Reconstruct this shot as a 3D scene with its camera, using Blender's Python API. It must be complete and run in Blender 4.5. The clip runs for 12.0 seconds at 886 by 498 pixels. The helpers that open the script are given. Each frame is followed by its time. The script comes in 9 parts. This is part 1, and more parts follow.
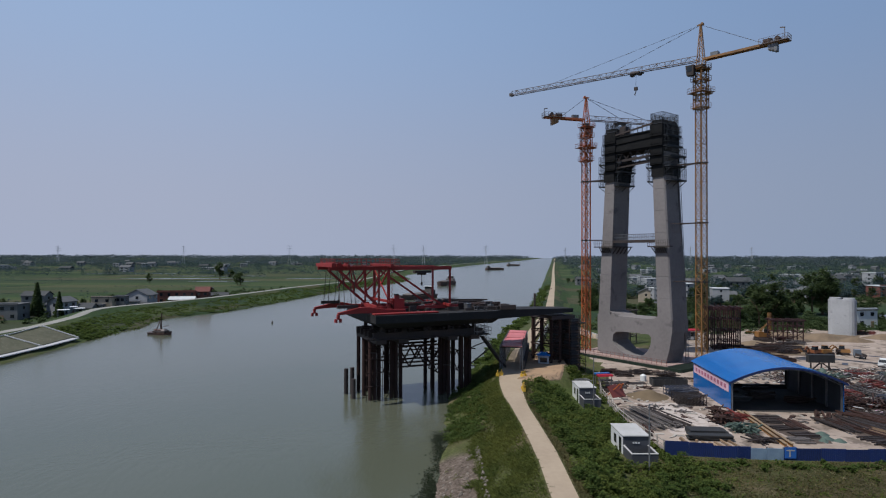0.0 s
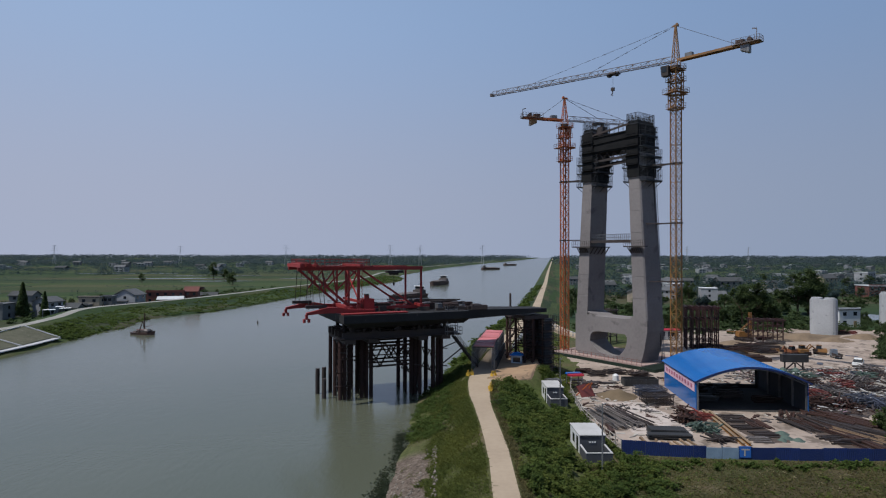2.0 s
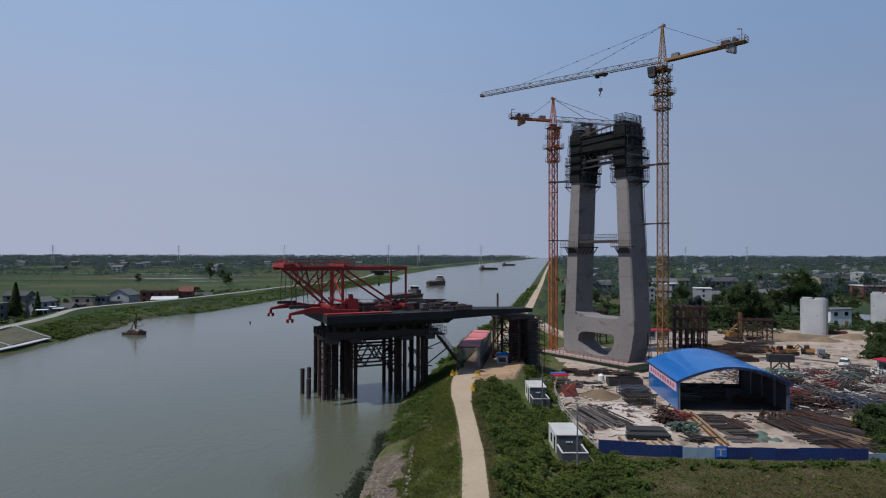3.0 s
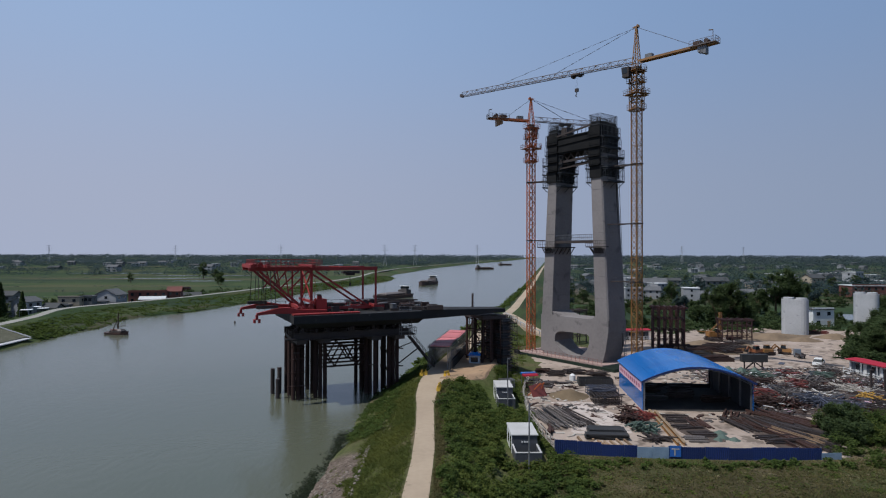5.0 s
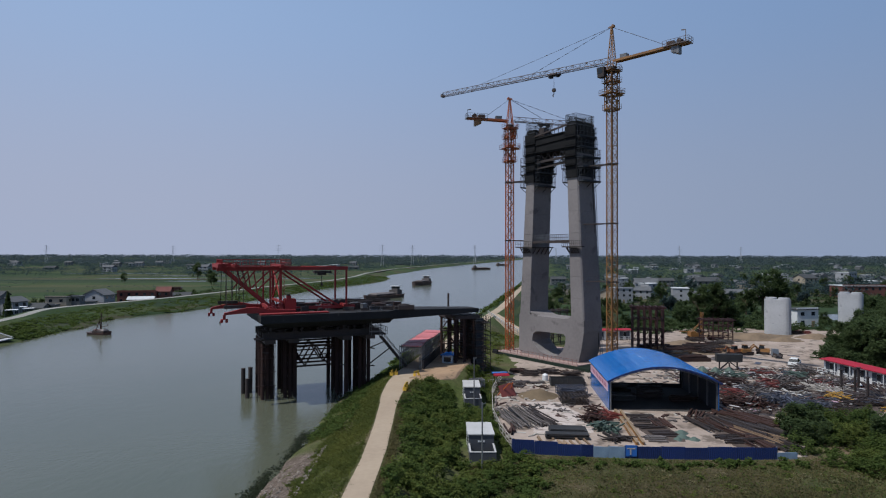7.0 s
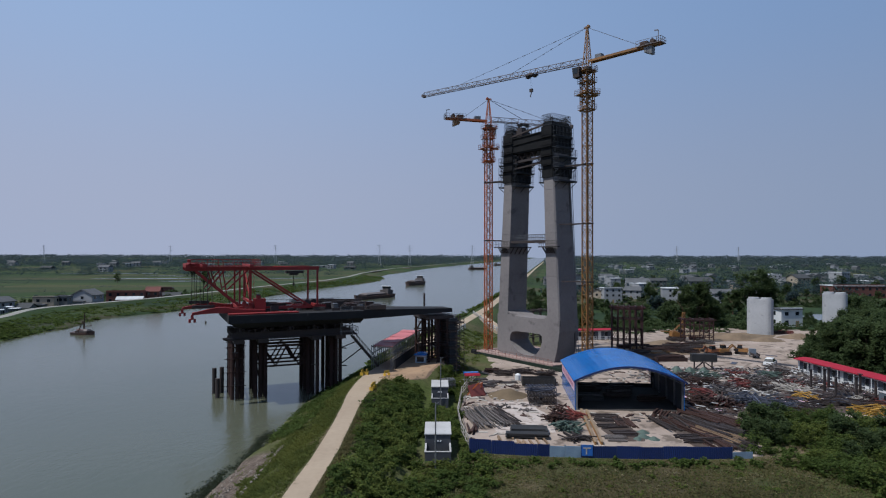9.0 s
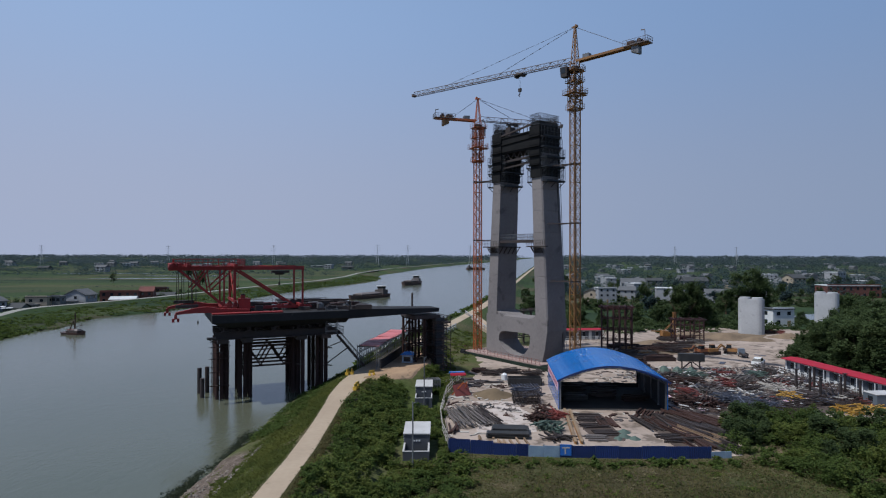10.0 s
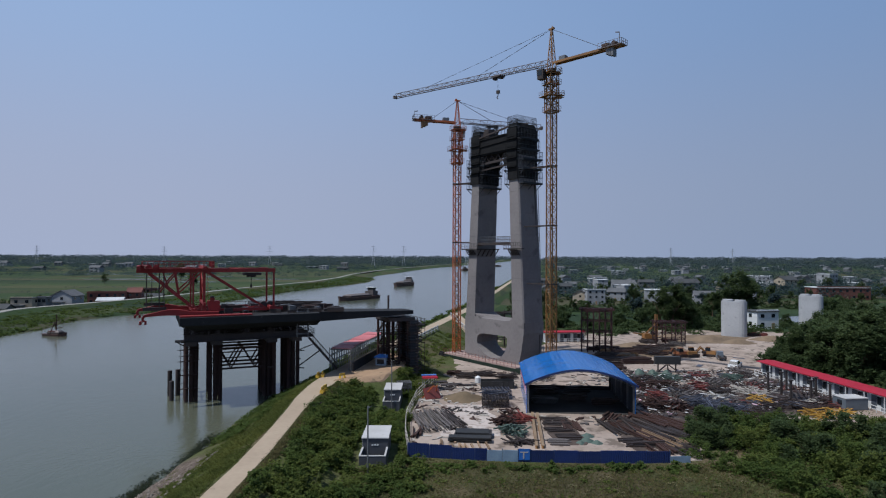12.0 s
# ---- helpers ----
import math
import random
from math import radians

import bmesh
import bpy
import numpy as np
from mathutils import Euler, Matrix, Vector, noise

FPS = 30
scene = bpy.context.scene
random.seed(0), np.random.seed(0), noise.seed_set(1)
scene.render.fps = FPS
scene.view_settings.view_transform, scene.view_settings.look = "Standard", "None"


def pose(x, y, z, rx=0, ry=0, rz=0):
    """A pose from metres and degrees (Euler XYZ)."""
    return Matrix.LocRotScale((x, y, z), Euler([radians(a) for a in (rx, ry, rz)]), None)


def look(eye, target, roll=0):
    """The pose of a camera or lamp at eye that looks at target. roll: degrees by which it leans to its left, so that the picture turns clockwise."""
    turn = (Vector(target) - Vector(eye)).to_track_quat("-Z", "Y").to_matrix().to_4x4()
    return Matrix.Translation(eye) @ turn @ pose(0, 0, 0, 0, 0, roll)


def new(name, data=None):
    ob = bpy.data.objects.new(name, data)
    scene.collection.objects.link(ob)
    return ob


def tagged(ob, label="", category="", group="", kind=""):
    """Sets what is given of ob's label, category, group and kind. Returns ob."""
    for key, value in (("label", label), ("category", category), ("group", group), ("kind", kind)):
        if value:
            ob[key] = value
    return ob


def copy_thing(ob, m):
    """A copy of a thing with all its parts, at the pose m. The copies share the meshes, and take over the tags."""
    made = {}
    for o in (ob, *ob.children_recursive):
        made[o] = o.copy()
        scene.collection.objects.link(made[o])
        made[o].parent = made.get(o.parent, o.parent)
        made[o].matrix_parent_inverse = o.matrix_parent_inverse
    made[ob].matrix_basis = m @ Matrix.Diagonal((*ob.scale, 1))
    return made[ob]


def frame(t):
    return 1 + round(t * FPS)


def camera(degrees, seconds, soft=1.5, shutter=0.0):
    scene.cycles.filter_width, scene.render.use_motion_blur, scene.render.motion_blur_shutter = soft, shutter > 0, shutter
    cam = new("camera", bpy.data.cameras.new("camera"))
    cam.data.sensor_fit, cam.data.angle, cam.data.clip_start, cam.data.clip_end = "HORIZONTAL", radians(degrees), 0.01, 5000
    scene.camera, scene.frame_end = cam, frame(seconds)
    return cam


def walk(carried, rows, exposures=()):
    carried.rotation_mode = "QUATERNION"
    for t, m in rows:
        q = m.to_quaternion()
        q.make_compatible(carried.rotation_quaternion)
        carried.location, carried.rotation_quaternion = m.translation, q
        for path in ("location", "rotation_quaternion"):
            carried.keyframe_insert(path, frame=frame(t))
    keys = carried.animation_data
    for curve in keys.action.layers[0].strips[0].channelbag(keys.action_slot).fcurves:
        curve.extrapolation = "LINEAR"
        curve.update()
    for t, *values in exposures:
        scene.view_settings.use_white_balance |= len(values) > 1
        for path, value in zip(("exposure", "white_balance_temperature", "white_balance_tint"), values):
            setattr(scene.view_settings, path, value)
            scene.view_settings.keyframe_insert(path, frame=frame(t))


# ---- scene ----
# one wide lens; the drone slides to the right along the bank
LENS = 73.0
cam = camera(LENS, 12.0, soft=1.15)
PATH = [
    (0, (-0.412, -0.079, 22.031), (-0.407, 1.92, 22.052), 0.1),
    (0.5, (0.629, -0.136, 22.045), (0.636, 1.864, 22.066), 0.1),
    (1, (1.736, -0.199, 22.068), (1.743, 1.8, 22.089), 0.1),
    (1.5, (2.835, -0.28, 22.088), (2.844, 1.72, 22.108), 0.1),
    (2, (3.897, -0.391, 22.108), (3.906, 1.609, 22.128), 0.1),
    (2.5, (5.058, -0.516, 22.121), (5.068, 1.484, 22.142), 0.1),
    (3, (6.244, -0.605, 22.154), (6.254, 1.395, 22.174), 0.1),
    (5, (10.761, -0.831, 22.247), (10.775, 1.169, 22.266), 0.1),
    (5.5, (11.896, -0.83, 22.243), (11.911, 1.17, 22.262), 0.1),
    (6, (13.035, -0.825, 22.224), (13.05, 1.174, 22.243), 0.1),
    (6.5, (14.19, -0.836, 22.197), (14.205, 1.164, 22.216), 0.2),
    (7, (15.309, -0.881, 22.177), (15.324, 1.119, 22.197), 0.1),
    (9, (19.826, -1.058, 22.187), (19.842, 0.942, 22.207), 0.1),
    (9.5, (20.923, -1.024, 22.165), (20.94, 0.976, 22.186), 0.1),
    (10, (21.96, -0.984, 22.13), (21.979, 1.016, 22.15), 0.1),
    (10.5, (23.036, -0.953, 22.118), (23.056, 1.047, 22.139), 0.1),
    (11, (24.07, -0.881, 22.158), (24.093, 1.119, 22.179), 0.2),
    (11.5, (25.113, -0.815, 22.263), (25.136, 1.185, 22.284), 0.1),
    (12, (26.095, -0.753, 22.399), (26.12, 1.247, 22.422), 0.2),
]
walk(cam, [(t, look(eye, target, roll)) for t, eye, target, roll in PATH], [(0, 0.0, 6490, 10), (5, 0.0, 6410, 10), (12, 0.0, 6160, 10)])

# ---- world, sun ----
SUN_DIR = Vector((-0.46, -0.2, 0.88)).normalized()
world = bpy.data.worlds.new("sky_world")
scene.world = world
world.use_nodes = True
wn = world.node_tree.nodes
sky = wn.new("ShaderNodeTexSky")
sky.sky_type, sky.sun_disc = "NISHITA", False
sky.sun_elevation = math.asin(SUN_DIR.z)
sky.sun_rotation = math.atan2(SUN_DIR.x, SUN_DIR.y)
sky.air_density, sky.dust_density, sky.ozone_density, sky.altitude = 1.0, 0.6, 3.0, 20.0
# summer haze: the sky pales softly towards the horizon, all the way round
wl = world.node_tree.links.new
wc, ws = wn.new("ShaderNodeTexCoord"), wn.new("ShaderNodeSeparateXYZ")
wl(wc.outputs["Generated"], ws.inputs[0])


def sky_range(source, lo, hi, a, b):
    q = wn.new("ShaderNodeMapRange")
    q.interpolation_type = "SMOOTHSTEP"
    wl(source, q.inputs[0])
    for i, v in enumerate((lo, hi, a, b)):
        q.inputs[i + 1].default_value = v
    return q.outputs[0]


def sky_mix(factor, a, b):
    q = wn.new("ShaderNodeMix")
    q.data_type = "RGBA"
    wl(factor, q.inputs[0])
    for i, v in ((6, a), (7, b)):
        if isinstance(v, tuple):
            q.inputs[i].default_value = (*v, 1)
        else:
            wl(v, q.inputs[i])
    return q.outputs[2]


# the haze is brighter on one side, warm below and bluer above
across = sky_range(ws.outputs[0], -0.6, 1.0, 0.0, 1.0)
low = sky_mix(across, (3.75, 4.22, 5.55), (2.42, 3.05, 4.3))
high = sky_mix(across, (3.05, 4.28, 6.5), (1.73, 2.77, 4.74))
haze = sky_mix(sky_range(ws.outputs[2], 0.06, 0.4, 0.0, 1.0), low, high)
wl(sky_mix(sky_range(ws.outputs[2], 0.34, 0.9, 0.0, 1.0), haze, sky.outputs[0]), wn["Background"].inputs["Color"])
wn["Background"].inputs["Strength"].default_value = 0.099
lamp = bpy.data.lights.new("sun", "SUN")
lamp.energy, lamp.angle, lamp.color = 4.1, radians(0.6), (1.0, 0.96, 0.9)
new("sun", lamp).matrix_world = look((0, 0, 200), Vector((0, 0, 200)) - SUN_DIR)
scene.view_settings.exposure = 0.0


# ---- materials ----
def material(name, color, color2=None, rough=0.8, metal=0.0, scale=1.0, fine=12.0, bump=0.2, mix=0.6, spots=None, spot_at=0.62, vary=0.0, island=0.0):
    """A procedural surface: two colours mixed by coarse and fine noise, with optional spots, relief, and a change from piece to piece."""
    m = bpy.data.materials.new(name)
    m.use_nodes = True
    nt = m.node_tree
    n, link = nt.nodes, nt.links.new
    b = n["Principled BSDF"]
    b.inputs["Roughness"].default_value, b.inputs["Metallic"].default_value = rough, metal
    if rough >= 0.8:
        b.inputs["Specular IOR Level"].default_value = 0.2
    co = n.new("ShaderNodeTexCoord")
    big, small = n.new("ShaderNodeTexNoise"), n.new("ShaderNodeTexNoise")
    for q, sc, det in ((big, scale, 5.0), (small, scale * fine, 4.0)):
        q.inputs["Scale"].default_value, q.inputs["Detail"].default_value = sc, det
        link(co.outputs["Object"], q.inputs["Vector"])
    both = n.new("ShaderNodeMath")
    both.operation = "MULTIPLY_ADD"
    link(small.outputs[0], both.inputs[0])
    both.inputs[1].default_value = 0.45
    link(big.outputs[0], both.inputs[2])
    ramp = n.new("ShaderNodeValToRGB")
    ramp.color_ramp.elements[0].position, ramp.color_ramp.elements[1].position = 0.5, 0.95
    c2 = color2 or tuple(c * mix for c in color)
    ramp.color_ramp.elements[0].color, ramp.color_ramp.elements[1].color = (*color, 1), (*c2, 1)
    link(both.outputs[0], ramp.inputs[0])
    out = ramp.outputs[0]
    if spots:
        sp, cut, mx = n.new("ShaderNodeTexNoise"), n.new("ShaderNodeValToRGB"), n.new("ShaderNodeMix")
        sp.inputs["Scale"].default_value, sp.inputs["Detail"].default_value = scale * 3.1, 6.0
        link(co.outputs["Object"], sp.inputs["Vector"])
        cut.color_ramp.elements[0].position, cut.color_ramp.elements[1].position = spot_at, spot_at + 0.08
        link(sp.outputs[0], cut.inputs[0])
        mx.data_type = "RGBA"
        link(cut.outputs[0], mx.inputs[0])
        link(out, mx.inputs[6])
        mx.inputs[7].default_value = (*spots, 1)
        out = mx.outputs[2]
    if vary or island:
        hs, mp = n.new("ShaderNodeHueSaturation"), n.new("ShaderNodeMapRange")
        if island:
            g = n.new("ShaderNodeNewGeometry")
            src, amount = g.outputs["Random Per Island"], island
        else:
            g = n.new("ShaderNodeObjectInfo")
            src, amount = g.outputs["Random"], vary
        link(src, mp.inputs[0])
        mp.inputs[3].default_value, mp.inputs[4].default_value = 1 - amount, 1 + amount
        link(mp.outputs[0], hs.inputs["Value"])
        link(out, hs.inputs["Color"])
        out = hs.outputs[0]
    link(out, b.inputs["Base Color"])
    if bump:
        bp = n.new("ShaderNodeBump")
        bp.inputs["Strength"].default_value, bp.inputs["Distance"].default_value = bump, 0.05
        link(both.outputs[0], bp.inputs["Height"])
        link(bp.outputs[0], b.inputs["Normal"])
    return m


PALE_BOARD = material("pale_board", (0.4, 0.38, 0.345), (0.28, 0.26, 0.235), 0.8, scale=0.6, vary=0.2)
CONCRETE = material("pylon_concrete", (0.203, 0.188, 0.187), (0.15, 0.139, 0.139), 0.85, scale=0.12, fine=16, spots=(0.122, 0.113, 0.114), spot_at=0.6)
CONCRETE_PALE = material("pale_concrete", (0.4, 0.41, 0.43), (0.31, 0.32, 0.335), 0.85, scale=0.2, fine=12, spots=(0.27, 0.28, 0.29), spot_at=0.62)
DECK_DARK = material("dark_deck", (0.026, 0.026, 0.028), (0.016, 0.017, 0.019), 0.8, scale=0.3, spots=(0.05, 0.05, 0.05), spot_at=0.65)
STEEL_DARK = material("dark_steel", (0.024, 0.021, 0.022), (0.042, 0.028, 0.024), 0.7, 0.1, scale=0.5, vary=0.25)
STEEL_RUST = material("rusty_steel", (0.0544, 0.0245, 0.0184), (0.0306, 0.017, 0.0143), 0.75, 0.2, scale=0.6, vary=0.3)
STEEL_GREY = material("grey_steel", (0.2, 0.21, 0.22), (0.12, 0.12, 0.13), 0.5, 0.5, scale=1.0, vary=0.25)
RED_PAINT = material("red_paint", (0.272, 0.0161, 0.0161), (0.17, 0.0136, 0.0127), 0.65, scale=0.5, spots=(0.136, 0.034, 0.0255), spot_at=0.66)
YELLOW_PAINT = material("yellow_paint", (0.26, 0.125, 0.034), (0.15, 0.075, 0.028), 0.5, scale=0.4, vary=0.1)
ORANGE_PAINT = material("orange_paint", (0.42, 0.1, 0.025), (0.28, 0.08, 0.025), 0.5, scale=0.4, vary=0.1)
BLUE_SHEET = material("blue_sheet", (0.0085, 0.123, 0.391), (0.0102, 0.0978, 0.323), 0.2, scale=0.25, bump=0.05, spots=(0.0255, 0.119, 0.383), spot_at=0.68)
BLUE_HOARD = material("blue_hoarding", (0.00806, 0.023, 0.115), (0.0115, 0.0259, 0.0922), 0.5, scale=0.5, vary=0.15, bump=0.05)
PINK_BANNER = material("pink_banner", (0.62, 0.42, 0.5), (0.55, 0.36, 0.44), 0.7, scale=0.5)
WHITE_PANEL = material("white_panel", (0.612, 0.629, 0.637), (0.51, 0.527, 0.535), 0.5, scale=0.4, bump=0.05)
GREY_BLUE = material("slate_grey_panel", (0.06, 0.064, 0.078), (0.045, 0.05, 0.06), 0.6, scale=0.5, bump=0.05)
NET_DARK = material("dark_scaffold_net", (0.007, 0.008, 0.009), (0.014, 0.014, 0.015), 0.95, scale=0.6, bump=0.4)
SITE_DIRT = material("site_dirt", (0.363, 0.302, 0.26), (0.233, 0.186, 0.153), 0.95, scale=0.17, fine=7, spots=(0.14, 0.113, 0.093), spot_at=0.55, bump=0.5)
DIKE_DIRT = material("dike_dirt", (0.365, 0.255, 0.162), (0.255, 0.17, 0.111), 0.95, scale=0.2, fine=9, spots=(0.17, 0.128, 0.085), spot_at=0.6)
PILE_STEEL = material("rusted_pile_steel", (0.026, 0.017, 0.016), (0.042, 0.023, 0.02), 0.8, 0.1, scale=0.5, vary=0.3)
SCAFFOLD_BLUE = material("blue_grey_scaffold", (0.018, 0.0228, 0.03), (0.027, 0.0312, 0.0372), 0.7, 0.1, scale=0.6)
ROAD_DIRT = material("road_concrete", (0.361, 0.294, 0.218), (0.286, 0.227, 0.168), 0.9, scale=0.15, fine=14)
SAND = material("sand", (0.15, 0.112, 0.072), (0.105, 0.08, 0.052), 0.95, scale=0.5)
TIMBER = material("timber", (0.25, 0.175, 0.115), (0.17, 0.115, 0.075), 0.85, scale=0.8, vary=0.3)
BLACK = material("black_sheet", (0.015, 0.016, 0.018), (0.03, 0.03, 0.03), 0.6, scale=0.7)
GLASS_DARK = material("dark_glass", (0.02, 0.025, 0.03), None, 0.15, scale=1.0, bump=0)
RED_ROOF = material("red_roof", (0.32, 0.004, 0.022), (0.26, 0.004, 0.018), 0.75, scale=0.4, bump=0.05)
PINK_ROOF = material("faded_red_roof", (0.5, 0.16, 0.17), (0.4, 0.1, 0.1), 0.6, scale=0.3, vary=0.12)
DULL_RED = material("dull_red_steel", (0.175, 0.035, 0.028), (0.098, 0.028, 0.0245), 0.6, scale=0.6, vary=0.3)
BRICK_EDGE = material("pink_brick_edge", (0.36, 0.26, 0.235), (0.25, 0.185, 0.165), 0.9, scale=0.6, spots=(0.16, 0.12, 0.11), spot_at=0.62)
GREEN_NET = material("green_net", (0.009, 0.018, 0.012), (0.006, 0.0105, 0.0075), 0.9, scale=0.6)
BARK = material("bark", (0.12, 0.09, 0.06), None, 0.9, scale=2.0)
STONE = material("rubble_stone", (0.2, 0.175, 0.15), (0.12, 0.105, 0.09), 0.9, scale=0.8, vary=0.25)


def leaf_material(name, a, b, island=0.3):
    """Leaves: rough, and partly lit through from behind."""
    m = material(name, a, b, 0.85, scale=0.15, fine=8, bump=0, island=island)
    n, link = m.node_tree.nodes, m.node_tree.links.new
    p = n["Principled BSDF"]
    p.inputs["Specular IOR Level"].default_value = 0.12
    t, x = n.new("ShaderNodeBsdfTranslucent"), n.new("ShaderNodeMixShader")
    link(p.inputs["Base Color"].links[0].from_socket, t.inputs[0])
    x.inputs[0].default_value = 0.48
    link(p.outputs[0], x.inputs[1])
    link(t.outputs[0], x.inputs[2])
    link(x.outputs[0], n["Material Output"].inputs[0])
    return m


LEAF_SHRUB = leaf_material("shrub_leaves", (0.0858, 0.122, 0.0309), (0.0497, 0.0806, 0.0223))
LEAF_TREE = leaf_material("tree_leaves", (0.0702, 0.1, 0.0401), (0.0442, 0.0709, 0.0308))
# far leaves: green shifted to blue, with some air haze in the colour
LEAF_FAR_HAZE = leaf_material("far_haze_leaves", (0.048, 0.075, 0.076), (0.032, 0.053, 0.057), 0.15)
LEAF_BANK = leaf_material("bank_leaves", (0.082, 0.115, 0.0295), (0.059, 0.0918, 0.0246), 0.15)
# skyline leaves: blue-grey distance haze painted into the base colour
LEAF_SKYLINE_HAZE = leaf_material("skyline_haze_leaves", (0.066, 0.09, 0.098), (0.05, 0.072, 0.08), 0.1)
LEAF_GRASS = leaf_material("grass_blades", (0.122, 0.133, 0.034), (0.0666, 0.0903, 0.0252))
LEAF_WEED = leaf_material("weed_leaves", (0.114, 0.141, 0.035), (0.076, 0.105, 0.0274))
LEAF_DRY = leaf_material("dry_weeds", (0.136, 0.117, 0.0527), (0.0861, 0.0861, 0.0385), 0.2)
LEAF_STRAW = leaf_material("straw_tufts", (0.23, 0.205, 0.12), (0.15, 0.135, 0.075), 0.3)
LEAF_WATER = leaf_material("water_plants", (0.03, 0.04, 0.022), (0.022, 0.03, 0.018))


# ---- mesh tools ----
class Bits:
    """Vertices and faces gathered for one mesh."""

    def __init__(self):
        self.v, self.f = [], []

    def add(self, verts, faces):
        k = len(self.v)
        self.v += [tuple(p) for p in verts]
        self.f += [tuple(i + k for i in f) for f in faces]
        return self

    def box(self, x0, x1, y0, y1, z0, z1):
        return self.hexa([(x0, y0), (x1, y0), (x1, y1), (x0, y1)], z0, [(x0, y0), (x1, y0), (x1, y1), (x0, y1)], z1)

    def hexa(self, low, z0, high, z1):
        n = len(low)
        vs = [(x, y, z0) for x, y in low] + [(x, y, z1) for x, y in high]
        return self.add(vs, [tuple(range(n))[::-1], tuple(range(n, 2 * n))] + [(i, (i + 1) % n, n + (i + 1) % n, n + i) for i in range(n)])

    def beam(self, p, q, w, h=None):
        p, q = Vector(p), Vector(q)
        d = q - p
        up = Vector((0, 0, 1)) if abs(d.normalized().z) < 0.97 else Vector((0, 1, 0))
        s = d.cross(up).normalized() * (w / 2)
        t = s.cross(d).normalized() * ((h or w) / 2)
        vs = [e + a * s + b * t for e in (p, q) for a, b in ((-1, -1), (1, -1), (1, 1), (-1, 1))]
        return self.add(vs, [(0, 1, 2, 3), (7, 6, 5, 4), (0, 4, 5, 1), (1, 5, 6, 2), (2, 6, 7, 3), (3, 7, 4, 0)])

    def tube(self, p, q, r, n=8, r2=None):
        p, q = Vector(p), Vector(q)
        d = (q - p).normalized()
        up = Vector((0, 0, 1)) if abs(d.z) < 0.97 else Vector((0, 1, 0))
        s = d.cross(up).normalized()
        t = s.cross(d)
        vs = []
        for e, rr in ((p, r), (q, r if r2 is None else r2)):
            vs += [e + rr * (math.cos(2 * math.pi * i / n) * s + math.sin(2 * math.pi * i / n) * t) for i in range(n)]
        return self.add(vs, [tuple(range(n))[::-1], tuple(range(n, 2 * n))] + [(i, (i + 1) % n, n + (i + 1) % n, n + i) for i in range(n)])

    def mesh(self, name, mat):
        me = bpy.data.meshes.new(name)
        me.from_pydata(self.v, [], self.f)
        me.validate()
        bm = bmesh.new()
        bm.from_mesh(me)
        bmesh.ops.recalc_face_normals(bm, faces=bm.faces)
        bm.to_mesh(me)
        bm.free()
        me.materials.append(mat)
        return me


def thing(name, label, category, at=(0, 0, 0), turn=0.0, group="", kind=""):
    ob = new(name)
    ob.matrix_world = pose(*at, 0, 0, turn)
    return tagged(ob, label, category, group, kind)


def part(name, bits, mat, parent=None, label=""):
    ob = new(name, bits.mesh(name, mat) if isinstance(bits, Bits) else bits)
    if parent:
        ob.parent = parent
    return tagged(ob, label) if label else ob


def quads(name, corners, mat, smooth=False):
    """One mesh from an (n, 4, 3) array of quads."""
    n = len(corners)
    me = bpy.data.meshes.new(name)
    me.vertices.add(4 * n)
    me.vertices.foreach_set("co", np.ascontiguousarray(corners, dtype=np.float32).ravel())
    me.loops.add(4 * n)
    me.loops.foreach_set("vertex_index", np.arange(4 * n, dtype=np.int32))
    me.polygons.add(n)
    me.polygons.foreach_set("loop_start", np.arange(0, 4 * n, 4, dtype=np.int32))
    me.update()
    me.validate()
    me.materials.append(mat)
    return me


RNG = np.random.default_rng(5)


def leaves(centres, size, flat=0.5, long=1.5):
    """Small leaf quads of random turn round the centres given."""
    n = len(centres)
    nor = RNG.normal(size=(n, 3))
    nor[:, 2] = np.abs(nor[:, 2]) + flat
    nor /= np.linalg.norm(nor, axis=1, keepdims=True)
    a = np.cross(nor, RNG.normal(size=(n, 3)))
    a /= np.linalg.norm(a, axis=1, keepdims=True)
    b = np.cross(nor, a)
    s = (size * RNG.uniform(0.6, 1.4, n))[:, None] if np.isscalar(size) else (size * RNG.uniform(0.6, 1.4, n))[:, None]
    a, b = a * s * long / 2, b * s / 2
    return np.stack([centres - a, centres + b * 0.9 - a * 0.1, centres + a, centres - b * 0.9 - a * 0.1], axis=1)


def clump(n, radius, height, lumps=7, squash=0.5):
    """Points of an uneven crown: many small loose tufts over a rounded body."""
    tufts = lumps * 3
    tufts = min(tufts, max(4, n // 6))
    out, m = [], n // tufts
    for k in range(tufts):
        zf = RNG.uniform(0.12, 0.95)
        girth = math.sqrt(max(0.06, 1 - ((zf - 0.42) / 0.62) ** 2))
        ang, rad = RNG.uniform(0, 2 * math.pi), radius * 0.85 * girth * RNG.uniform(0, 1) ** 0.45
        c = np.array([rad * math.cos(ang), rad * math.sin(ang), zf * height])
        r = radius * RNG.uniform(0.14, 0.34)
        d = RNG.normal(size=(m, 3))
        d /= np.linalg.norm(d, axis=1, keepdims=True)
        d *= (r * RNG.uniform(0.25, 1.2, m))[:, None]
        d[:, 2] *= min(1.0, 1.5 * squash * height / radius)
        out.append(c + d)
    return np.concatenate(out)


# ---- the land ----
WATER_Z, SITE_Z, DIKE_Z = 0.45, 1.05, 3.65


def along(y, table):
    return float(np.interp(y, [p[0] for p in table], [p[1] for p in table]))


